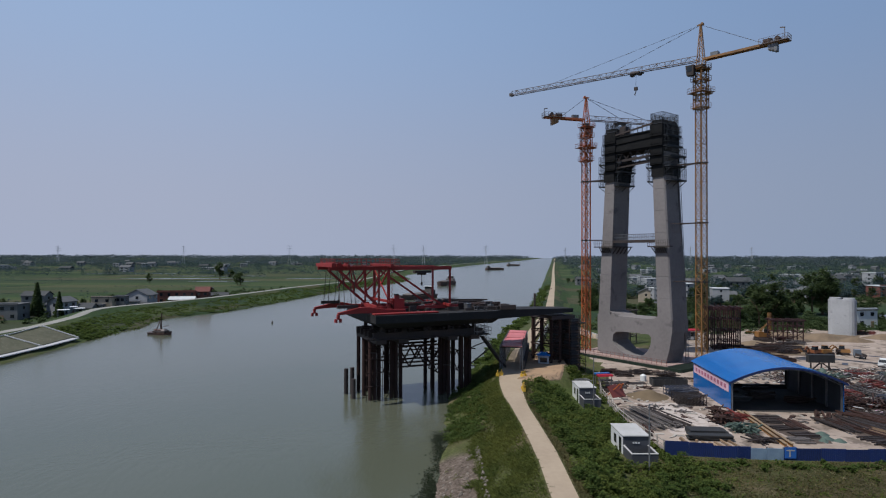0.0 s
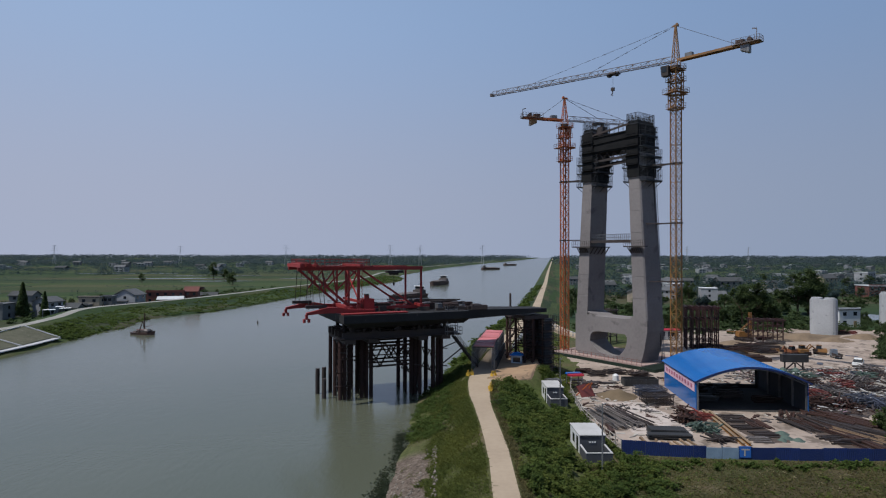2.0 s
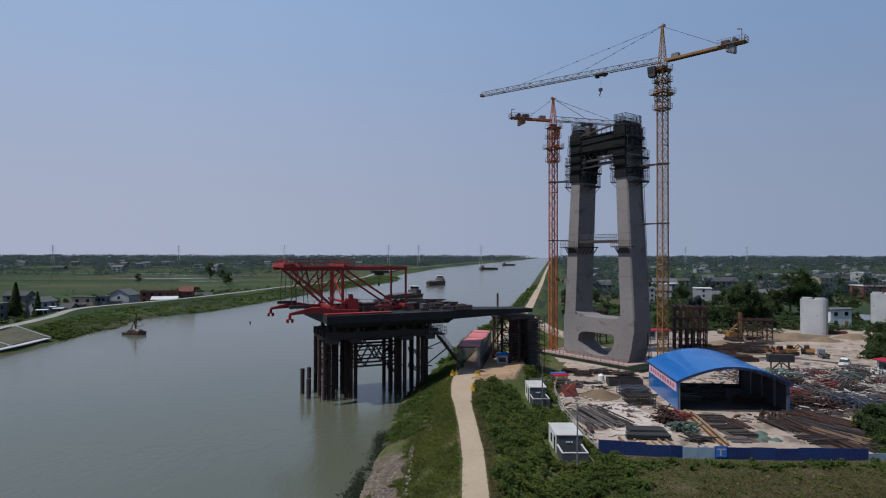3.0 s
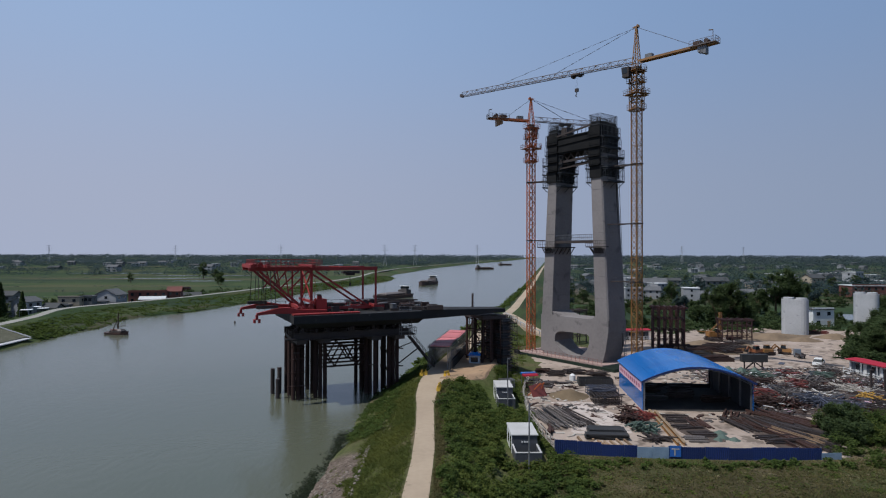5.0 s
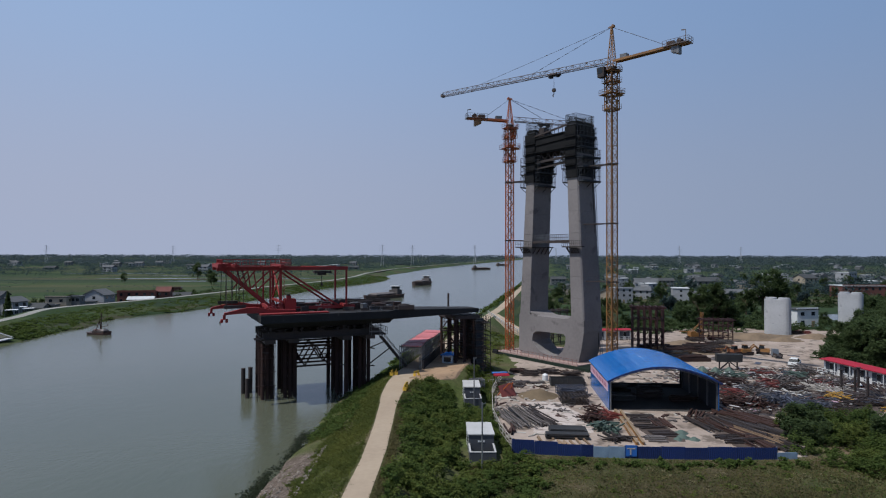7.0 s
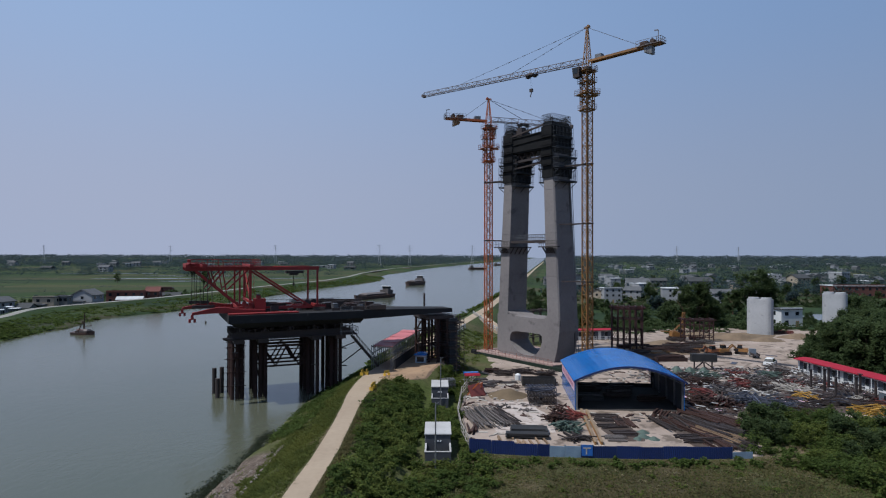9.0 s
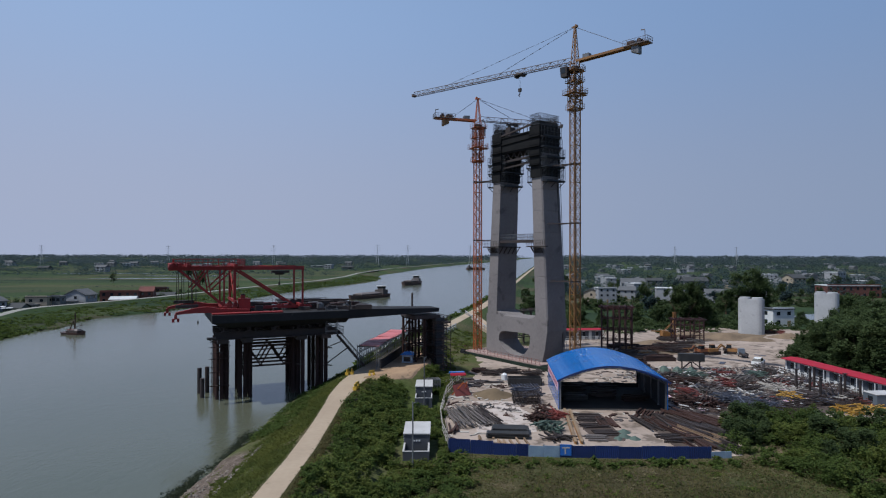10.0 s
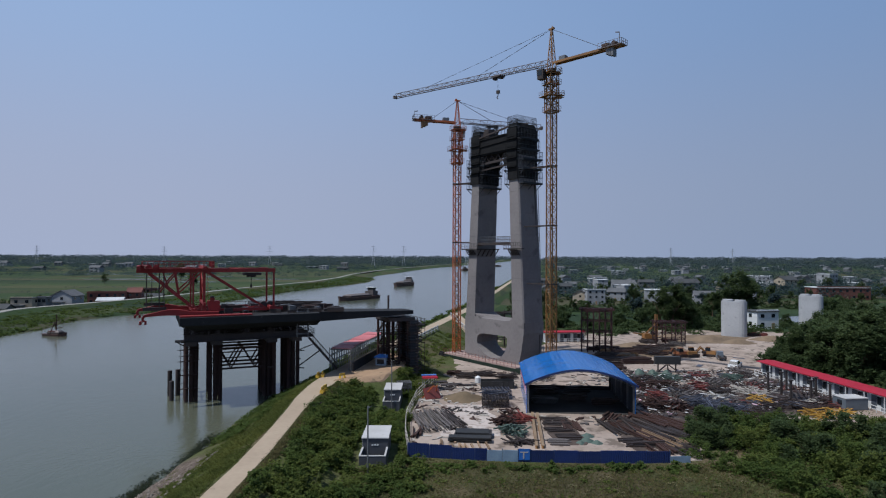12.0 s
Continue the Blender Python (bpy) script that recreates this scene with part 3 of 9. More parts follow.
# ---- tower cranes ----
JIB_STEEL = material("faded_jib_paint", (0.15, 0.12, 0.11), (0.1, 0.08, 0.075), 0.55, 0.2, scale=0.6)
def lattice(b, p, q, w, h, bay, chord=0.1, web=0.06, tri=False):
    """A square or three-chord lattice girder from p to q."""
    p, q = Vector(p), Vector(q)
    d = q - p
    L = d.length
    d.normalize()
    up = Vector((0, 0, 1)) if abs(d.z) < 0.9 else Vector((0, 1, 0))
    s = d.cross(up).normalized()
    u = s.cross(d).normalized()
    cs = [(-w / 2, 0), (w / 2, 0), (0, h)] if tri else [(-w / 2, -h / 2), (w / 2, -h / 2), (w / 2, h / 2), (-w / 2, h / 2)]
    n = max(1, round(L / bay))
    P = [[p + d * (L * k / n) + s * x + u * z for x, z in cs] for k in range(n + 1)]
    m = len(cs)
    for i in range(m):
        b.beam(P[0][i], P[n][i], chord)
    for k in range(n):
        for i in range(m):
            j = (i + 1) % m
            b.beam(P[k][i], P[k][j], web)
            b.beam(P[k][i], P[k + 1][j], web) if (k + i) % 2 else b.beam(P[k][j], P[k + 1][i], web)
    for i in range(m):
        b.beam(P[n][i], P[n][(i + 1) % m], web)
    return b


def rail(b, pts, h=1.1, post=0.05, gap=1.2):
    """A handrail along points."""
    for p, q in zip(pts, pts[1:]):
        p, q = Vector(p), Vector(q)
        n = max(1, round((q - p).length / gap))
        for k in range(n + 1):
            e = p.lerp(q, k / n)
            b.beam(e, e + Vector((0, 0, h)), post)
        for f in (0.5, 1.0):
            b.beam(p + Vector((0, 0, h * f)), q + Vector((0, 0, h * f)), post)


def zigzag(b, pts, normal, w):
    """One bent bar through the points, lying in the face with the normal given."""
    nv, up = Vector(normal) * (w / 2), Vector((0, 0, w * 0.75))
    vs = [Vector(p) + i * nv + j * up for p in pts for i, j in ((-1, -1), (1, -1), (1, 1), (-1, 1))]
    k = len(pts)
    return b.add(vs, [(4 * q + e, 4 * q + (e + 1) % 4, 4 * q + 4 + (e + 1) % 4, 4 * q + 4 + e) for q in range(k - 1) for e in range(4)] + [(0, 1, 2, 3), (4 * k - 1, 4 * k - 2, 4 * k - 3, 4 * k - 4)])


def square_ring(b, half, w, z, h):
    """A closed square frame of one piece."""
    vs = [(sx * q, sy * q, zz) for zz in (z, z + h) for q in (half - w / 2, half + w / 2) for sx, sy in ((-1, -1), (1, -1), (1, 1), (-1, 1))]
    fs = []
    for i in range(4):
        j = (i + 1) % 4
        fs += [(i, j, 4 + j, 4 + i), (8 + i, 12 + i, 12 + j, 8 + j), (4 + i, 4 + j, 12 + j, 12 + i), (i, 8 + i, 8 + j, j)]
    return b.add(vs, fs)


def build_crane(at, base_z, ring_z, top_z, tip, ctr, mast_w, mast_turn, mast_mat, arm_mat, label, jib_h, block_down, trolley_at, jib_rise, ctr_rise, cab_mat, weight_mat):
    """A tower crane; tip and ctr are the ends of jib and counter-jib in the plan."""
    head = math.degrees(math.atan2(tip[1] - at[1], tip[0] - at[0]))
    c = thing("tower_crane", label, "tower crane", (at[0], at[1], base_z), 0, "tower cranes at the pylon")
    bays = 3
    n = round((ring_z - base_z) / (2.3 * bays))
    sec = (ring_z - base_z) / n
    h = mast_w / 2
    ring = square_ring(Bits(), h, 0.1, -0.06, 0.12).mesh("mast_section", mast_mat)
    chord = Bits().box(-0.085, 0.085, -0.085, 0.085, 0, sec).mesh("chord", mast_mat)
    pts = [((-h if q % 2 else h), -h, 0.06 + (sec - 0.12) * q / (2 * bays)) for q in range(2 * bays + 1)]
    lace = zigzag(Bits(), pts, (0, 1, 0), 0.085)
    for q in range(1, bays * 2):
        zz = sec * q / (2 * bays)
        lace.beam((-h, -h, zz), (h, -h, zz), 0.06)
    lace = lace.mesh("lacing", mast_mat)
    for k in range(n):
        o = part("mast_section", ring, None, c)
        o.matrix_local = pose(0, 0, k * sec, 0, 0, mast_turn)
        for i in range(4):
            part("chord", chord, None, o).location = ((-h, h, h, -h)[i], (-h, -h, h, h)[i], 0)
            part("lacing", lace, None, o).matrix_local = pose(0, 0, 0, 0, 0, 90 * i)
    rz = ring_z - base_z
    o = part("footing", Bits().box(-2.4, 2.4, -2.4, 2.4, -0.6, 0.5), CONCRETE_PALE, c)
    o.matrix_local = pose(0, 0, 0, 0, 0, mast_turn)
    # climbing frame with its narrow platforms
    o = part("climbing_frame", square_ring(Bits(), h + 0.26, 0.14, -0.2, 0.2), mast_mat, c)
    o.matrix_local = pose(0, 0, rz, 0, 0, mast_turn)
    k = h + 0.26
    for x, y in ((-k, -k), (k, -k), (k, k), (-k, k)):
        part("frame_post", Bits().beam((x, y, -7.5), (x, y, -0.2), 0.13), mast_mat, o)
    for z in (-7.4, -5.6, -3.8, -1.9):
        part("frame_ring", square_ring(Bits(), k, 0.12, z, 0.12), mast_mat, o)
    for i in range(4):
        q = Matrix.Rotation(math.pi / 2 * i, 3, "Z")
        line = [q @ Vector(((-k if e % 2 else k), -k, -7.3 + 1.4 * e)) for e in range(6)]
        part("frame_lacing", zigzag(Bits(), line, q @ Vector((0, 1, 0)), 0.08), mast_mat, o)
    for z, e, sides in ((-7.2, 0.55, 1), (-4.4, 1.0, 2), (-2.2, 0.6, 1), (0.05, 0.6, 2)):
        b = Bits()
        q = h + e
        square_ring(b, (h + 0.2 + q) / 2, q - h - 0.2, z, 0.09)
        rail(b, [(-q, -q, z), (q, -q, z), (q, q, z), (-q, q, z), (-q, -q, z)], 0.95, 0.04, 1.1)
        if sides == 2:
            b.box(q, q + 0.7, -0.6, 0.6, z, z + 0.08)
            rail(b, [(q, -0.6, z), (q + 0.7, -0.6, z), (q + 0.7, 0.6, z), (q, 0.6, z)], 0.95, 0.04, 0.6)
        o = part("work_platform", b, mast_mat, c)
        o.matrix_local = pose(0, 0, rz, 0, 0, mast_turn)
    part("slewing_ring", Bits().tube((0, 0, rz), (0, 0, rz + 0.8), h + 0.2, 16), STEEL_DARK, c)
    # the turning upper works, built along local x
    turn = pose(0, 0, rz, 0, 0, head)
    b = Bits()
    ap = top_z - ring_z
    for x in (-0.62, 0.62):
        for y in (-0.6, 0.6):
            b.beam((x, y, 0.8), (x * 0.15, y * 0.25, ap), 0.12)
    for k in range(1, 8):
        f, g = (k - 1) / 7.5, k / 7.5
        z0, z1 = 0.8 + f * (ap - 0.8), 0.8 + g * (ap - 0.8)
        w0, w1 = 1 - 0.8 * f, 1 - 0.8 * g
        for sg in (-1, 1):
            b.beam((-0.62 * w0, sg * 0.6 * w0, z0), (0.62 * w1, sg * 0.6 * w1, z1), 0.06)
            b.beam((sg * 0.62 * w0, -0.6 * w0, z0), (sg * 0.62 * w1, 0.6 * w1, z1), 0.06)
            b.beam((-0.62 * w1, sg * 0.6 * w1, z1), (0.62 * w1, sg * 0.6 * w1, z1), 0.06)
    b.box(-0.55, 0.4, -0.22, 0.22, ap - 0.1, ap + 0.18).tube((-0.3, -0.26, ap + 0.2), (-0.3, 0.26, ap + 0.2), 0.22, 10).beam((0.3, 0, ap), (0.75, 0, ap + 0.1), 0.14)
    part("tower_head", b, mast_mat, c).matrix_local = turn
    L = math.hypot(tip[0] - at[0], tip[1] - at[1])
    C = math.hypot(ctr[0] - at[0], ctr[1] - at[1])
    jz = jib_h - ring_z
    b = lattice(Bits(), (0.6, 0, jz), (L, 0, jz + jib_rise), 1.1, 1.0, 1.6, 0.1, 0.055, True)
    b.beam((0.6, 0.55, jz), (L, 0.55, jz + jib_rise), 0.13).beam((0.6, -0.55, jz), (L, -0.55, jz + jib_rise), 0.13)
    b.box(L - 0.1, L + 0.35, -0.5, 0.5, jz + jib_rise - 0.15, jz + jib_rise + 0.5)
    part("jib", b, arm_mat, c).matrix_local = turn
    b = Bits()
    for sg in (-0.6, 0.6):
        b.beam((-0.6, sg, jz), (-C, sg, jz + ctr_rise), 0.16, 0.4)
    for k in range(8):
        x = -1 - (C - 1) * k / 7.5
        b.beam((x, -0.6, jz + ctr_rise * k / 8), (x, 0.6, jz + ctr_rise * k / 8), 0.12)
    b.hexa([(-C, -0.55), (-1, -0.55), (-1, 0.55), (-C, 0.55)], jz - 0.02, [(-C, -0.55), (-1, -0.55), (-1, 0.55), (-C, 0.55)], jz + 0.06)
    part("counter_jib", b, mast_mat, c).matrix_local = turn
    # winch platform at the tail, with its rail and lamp bracket
    b = Bits().box(-C - 0.3, -C + 4.2, -1.0, 1.0, jz + ctr_rise - 0.05, jz + ctr_rise + 0.08)
    rail(b, [(-C + 4.2, -1.0, jz + ctr_rise), (-C - 0.3, -1.0, jz + ctr_rise), (-C - 0.3, 1.0, jz + ctr_rise), (-C + 4.2, 1.0, jz + ctr_rise)], 0.95, 0.05, 0.75)
    b.beam((-C + 0.2, 0.8, jz + ctr_rise), (-C + 0.2, 0.8, jz + ctr_rise + 2.0), 0.09).beam((-C + 0.2, 0.8, jz + ctr_rise + 2.0), (-C + 0.9, 0.8, jz + ctr_rise + 2.15), 0.16)
    part("tail_platform", b, arm_mat, c).matrix_local = turn
    for k in range(3):
        part("counterweight", Bits().box(-C + 1.5 + 0.48 * k, -C + 1.94 + 0.48 * k, -0.6, 0.6, jz + ctr_rise - 1.55 + 0.22 * k, jz + ctr_rise + 0.35), weight_mat, c).matrix_local = turn
    part("hoist_winch", Bits().box(-C + 2.4, -C + 3.7, -0.6, 0.6, jz + ctr_rise + 0.1, jz + ctr_rise + 0.85).tube((-C + 1.5, -0.5, jz + ctr_rise + 0.6), (-C + 1.5, 0.5, jz + ctr_rise + 0.6), 0.42, 12), STEEL_RUST, c).matrix_local = turn
    part("control_box", Bits().box(-3.2, -1.9, -0.5, 0.5, jz + 0.1, jz + 0.95), STEEL_GREY, c).matrix_local = turn
    cab = part("cab", Bits().hexa([(0.6, 0.8), (1.9, 0.8), (1.9, 1.9), (0.6, 1.9)], -1.2, [(0.6, 0.8), (2.1, 0.8), (2.1, 1.9), (0.6, 1.9)], 0.7), cab_mat, c)
    cab.matrix_local = turn
    part("cab_window", Bits().box(0.9, 1.85, 1.9, 1.93, -0.5, 0.5), GLASS_DARK, cab)
    for x, z in ((L * 0.74, jz + 0.74 * jib_rise + 1.0), (L * 0.4, jz + 0.4 * jib_rise + 1.0)):
        b = Bits().tube((0, 0, ap), (x, 0, z), 0.03, 5)
        for k in range(1, 9):
            e = Vector((0, 0, ap)).lerp(Vector((x, 0, z)), k / 9)
            d = Vector((x, 0, z - ap)).normalized() * 0.35
            b.tube(e - d, e + d, 0.06, 5)
        part("tie_bar", b, STEEL_DARK, c).matrix_local = turn
    b = Bits().tube((0, 0, ap), (-C + 3.8, 0, jz + ctr_rise + 0.4), 0.04, 5)
    part("tie_bar", b, STEEL_DARK, c).matrix_local = turn
    tz = jz + jib_rise * trolley_at / L
    b = Bits().box(trolley_at - 1.0, trolley_at + 1.0, -0.7, 0.7, tz - 0.35, tz - 0.12)
    for x in (-0.8, 0.8):
        b.box(trolley_at + x - 0.3, trolley_at + x + 0.3, -0.45, 0.45, tz - 0.7, tz - 0.35)
    b.box(trolley_at - 1.5, trolley_at - 0.9, -0.4, 0.4, tz - 0.5, tz - 0.2)
    tr = part("trolley", b, STEEL_DARK, c)
    tr.matrix_local = turn
    if block_down:
        b = Bits()
        for y in (-0.25, 0.25):
            b.tube((trolley_at, y, tz - 0.5), (trolley_at, y * 0.6, tz - block_down + 0.5), 0.012, 4)
        part("hoist_rope", b, STEEL_DARK, c).matrix_local = turn
        b = Bits().box(trolley_at - 0.34, trolley_at + 0.34, -0.2, 0.2, tz - block_down - 0.2, tz - block_down + 0.45)
        b.tube((trolley_at, 0, tz - block_down - 0.2), (trolley_at, 0, tz - block_down - 0.6), 0.09, 6).tube((trolley_at, 0, tz - block_down - 0.6), (trolley_at + 0.3, 0, tz - block_down - 0.95), 0.09, 6).tube((trolley_at + 0.3, 0, tz - block_down - 0.95), (trolley_at + 0.05, 0, tz - block_down - 1.2), 0.09, 6)
        part("hook_block", b, STEEL_DARK, c).matrix_local = turn
    return c


build_crane((47.7, 110.6), 0.9, 56.6, 64.9, (16.335, 142.9), (57.9, 100.3), 1.36, 24, YELLOW_PAINT, JIB_STEEL,
            "yellow tower crane with a long grey lattice jib", 58.3, 3.4, 13.0, 2.0, 0.1, STEEL_DARK, STEEL_GREY)
build_crane((30.7, 128.6), 0.9, 49.6, 56.0, (49.5, 132.4), (21.5, 126.6), 1.3, 20, ORANGE_PAINT, JIB_STEEL,
            "orange tower crane with a grey lattice jib behind the pylon", 51.2, 0, 8.0, -0.4, 0.2, WHITE_PANEL, YELLOW_PAINT)


# ---- temporary pier, deck and form traveller in the canal ----
DX, DN = (0.905, 0.425), (-0.425, 0.905)
DECK_TURN = math.degrees(math.atan2(DX[1], DX[0]))
DECK_AT = (-9.9, 84.9)


def deck_pose(z=0.0):
    return (*DECK_AT, z)


def build_trestle():
    t = thing("trestle_pier", "dark steel pile trestle standing in the canal under the deck", "trestle", (-10.4, 89.4, 0), DECK_TURN - 2.0)
    shaft = Bits().tube((0, 0, -3.5), (0, 0, 9.3), 0.31, 12).mesh("column", PILE_STEEL)
    for d in (0.0, 3.4, 11.3, 15.0):
        for n in (0.0, 3.2, 6.4):
            for e in (-0.66, 0.66) if n else (-0.7, 0.0, 0.7):
                o = part("column", shaft, None, t)
                o.location = (d + e + random.uniform(-0.08, 0.08), n, 0)
    for d in (0.0, 3.4, 11.3, 15.0):
        b = Bits().box(d - 0.75, d + 0.75, -3.6, 7.4, 9.2, 9.75)
        part("cross_beam", b, STEEL_DARK, t)
    for n in (-2.6, 0.0, 2.1, 4.2, 6.4):
        part("stringer", Bits().box(-1.0, 16.7, n - 0.2, n + 0.2, 9.75, 10.75).box(-1.0, 16.7, n - 0.32, n + 0.32, 10.67, 10.75).box(-1.0, 16.7, n - 0.32, n + 0.32, 9.75, 9.83), STEEL_DARK, t)
    block = Bits().tube((0, 0, 10.75), (0, 0, 11.5), 0.3, 12).box(-0.5, 0.5, -0.5, 0.5, 10.75, 10.9).mesh("support_block", STEEL_DARK)
    for d in (0.3, 3.7, 7.4, 11.0, 15.2):
        for n in (-2.6, 1.6, 5.8):
            part("support_block", block, None, t).location = (d, n, 0)
    jack = Bits().tube((0, 0, 10.75), (0, 0, 11.15), 0.16, 8).box(-0.24, 0.24, -0.24, 0.24, 11.15, 11.3).mesh("jack", STEEL_DARK)
    for k in range(20):
        o = part("jack", jack, None, t)
        o.location = (-0.2 + k * 0.8 + random.uniform(-0.15, 0.15), random.choice((-2.6, 0.0)), random.uniform(-0.2, 0.0))
    for n in (0.0, 3.2, 6.4):
        for z, w in ((5.0, 0.24), (5.6, 0.16), (7.5, 0.16), (8.1, 0.26)):
            part("truss_chord", Bits().beam((3.2, n + 0.42, z), (11.6, n + 0.42, z), w), PILE_STEEL, t)
        for k in range(4):
            x = 3.9 + k * 7.1 / 4
            part("truss_diagonal", Bits().beam((x, n + 0.42, 5.0 if k % 2 else 8.1), (x + 7.1 / 4, n + 0.42, 8.1 if k % 2 else 5.0), 0.2), PILE_STEEL, t)
    for d in (0.0, 3.4, 11.3, 15.0):
        for n0, n1 in ((0, 3.2), (3.2, 6.4)):
            part("cross_brace", Bits().beam((d, n0, 3.4), (d, n1, 6.4), 0.12).beam((d, n1, 3.4), (d, n0, 6.4), 0.12), PILE_STEEL, t)
        for z in (3.3, 6.5):
            part("tie_beam", Bits().beam((d, 0, z), (d, 6.4, z), 0.18), PILE_STEEL, t)
    # bent scaffold tubes and planks clinging to the corner columns
    for z in (2.6, 4.6, 6.6, 8.3):
        b = Bits()
        b.box(-1.6, 0.9, -1.05, -0.55, z, z + 0.06)
        b.beam((-1.9, -1.1, z + 0.1), (1.2, -1.0, z + random.uniform(-0.2, 0.3)), 0.07).beam((-1.7, -1.1, z + 0.9), (1.0, -1.1, z + 0.8), 0.06)
        part("landing", b, PILE_STEEL, t)
    for x in (-1.5, 0.9):
        part("scaffold_pole", Bits().beam((x, -1.1, 0.2), (x + 0.1, -1.1, 9.2), 0.07), PILE_STEEL, t)
    for d, n, z in ((4.2, -0.5, 5.2), (4.0, -0.5, 8.2), (11.0, -0.5, 5.0), (15.9, 0.2, 4.4), (15.9, 0.2, 7.2), (-0.8, -0.6, 7.6), (15.9, 3.2, 5.4)):
        part("bracket", Bits().beam((d, n, z), (d + 0.9, n - 0.2, z - 0.1), 0.16), STEEL_DARK, t)
    part("side_landing", Bits().box(-2.2, -0.9, -3.9, -2.2, 9.9, 10.05).beam((-2.1, -3.0, 9.95), (-0.9, -3.0, 9.2), 0.14), STEEL_DARK, t)
    b = Bits()
    b.box(-1.4, 17.6, -3.7, -2.9, 9.75, 9.85)
    b.box(16.7, 17.7, -2.9, 7.0, 9.75, 9.85)
    rail(b, [(16.6, -3.7, 9.8), (17.7, -3.7, 9.8), (17.7, 7, 9.8)], 1.1, 0.05, 0.9)
    part("walkway", b, STEEL_DARK, t)
    # stair down to the bank
    b = Bits()
    b.beam((17.4, -1.6, 9.2), (22.0, -0.6, 3.9), 0.14, 0.3).beam((17.4, -0.6, 9.2), (22.0, 0.4, 3.9), 0.14, 0.3)
    for k in range(24):
        e = Vector((17.4, -1.1, 9.2)).lerp(Vector((22.0, -0.1, 3.9)), k / 24)
        b.box(e.x - 0.14, e.x + 0.14, e.y - 0.5, e.y + 0.5, e.z - 0.02, e.z + 0.04)
    for s in (-1.6, -0.6):
        b.beam((17.4, s, 10.2), (22.0, s + 1.0, 4.9), 0.06)
        for k in range(9):
            e = Vector((17.4, s, 9.2)).lerp(Vector((22.0, s + 1.0, 3.9)), k / 8)
            b.beam(e, e + Vector((0, 0, 1.0)), 0.05)
    b.beam((15.3, 0.2, 4.2), (19.6, 0.0, 7.2), 0.16).beam((15.3, 0.2, 7.0), (18.2, -0.6, 8.2), 0.14)
    part("stair", b, STEEL_DARK, t)
    for x in (14.9, 16.6):
        for n in (-4.4, -3.5):
            part("scaffold_pole", Bits().beam((x, n, 9.8), (x, n, 14.2), 0.07), STEEL_GREY, t)
    for k in range(5):
        z = 10.3 + 0.85 * k
        part("scaffold_lift", square_ring(Bits(), 0.45, 0.06, 0, 0.06), STEEL_GREY, t).matrix_local = pose(15.75, -3.95, z) @ Matrix.Diagonal((1.9, 1, 1, 1))
    return t


build_trestle()


def build_deck():
    d = thing("bridge_deck", "dark steel bridge deck segment lying on the trestle", "bridge deck", deck_pose(), DECK_TURN)
    b = Bits()
    b.add([(-0.4, -1.8, 12.45), (-0.4, -1.8, 13.55), (-0.4, 12.6, 13.55), (-0.4, 12.6, 12.45), (1.6, 0.4, 11.5), (1.6, 10.6, 11.5),
           (19.5, -1.8, 12.45), (19.5, -1.8, 13.55), (19.5, 12.6, 13.55), (19.5, 12.6, 12.45), (19.5, 0.4, 11.5), (19.5, 10.6, 11.5)],
          [(0, 1, 2, 3), (0, 3, 5, 4), (0, 6, 7, 1), (1, 7, 8, 2), (2, 8, 9, 3), (4, 10, 6, 0), (5, 11, 10, 4), (3, 9, 11, 5), (6, 10, 11, 9, 8, 7)])
    part("box_girder", b, DECK_DARK, d)
    b = Bits()
    b.add([(19.5, 0.6, 12.0), (19.5, 0.6, 13.5), (19.5, 7.6, 13.5), (19.5, 7.6, 12.0), (36.9, 2.8, 12.3), (36.9, 2.8, 12.95), (36.9, 6.6, 12.95), (36.9, 6.6, 12.35)],
          [(0, 1, 2, 3), (7, 6, 5, 4), (0, 4, 5, 1), (1, 5, 6, 2), (2, 6, 7, 3), (3, 7, 4, 0)])
    part("nose", b, DECK_DARK, d, "tapered dark steel nose")
    b = Bits()
    rail(b, [(13.5, -1.5, 13.55), (19.4, -1.5, 13.55), (19.4, 0.3, 13.55)], 1.1, 0.05, 1.3)
    rail(b, [(-0.3, 12.5, 13.55), (19.4, 12.5, 13.55)], 1.1, 0.05, 1.5)
    part("railing", b, STEEL_DARK, d)
    return d


build_deck()


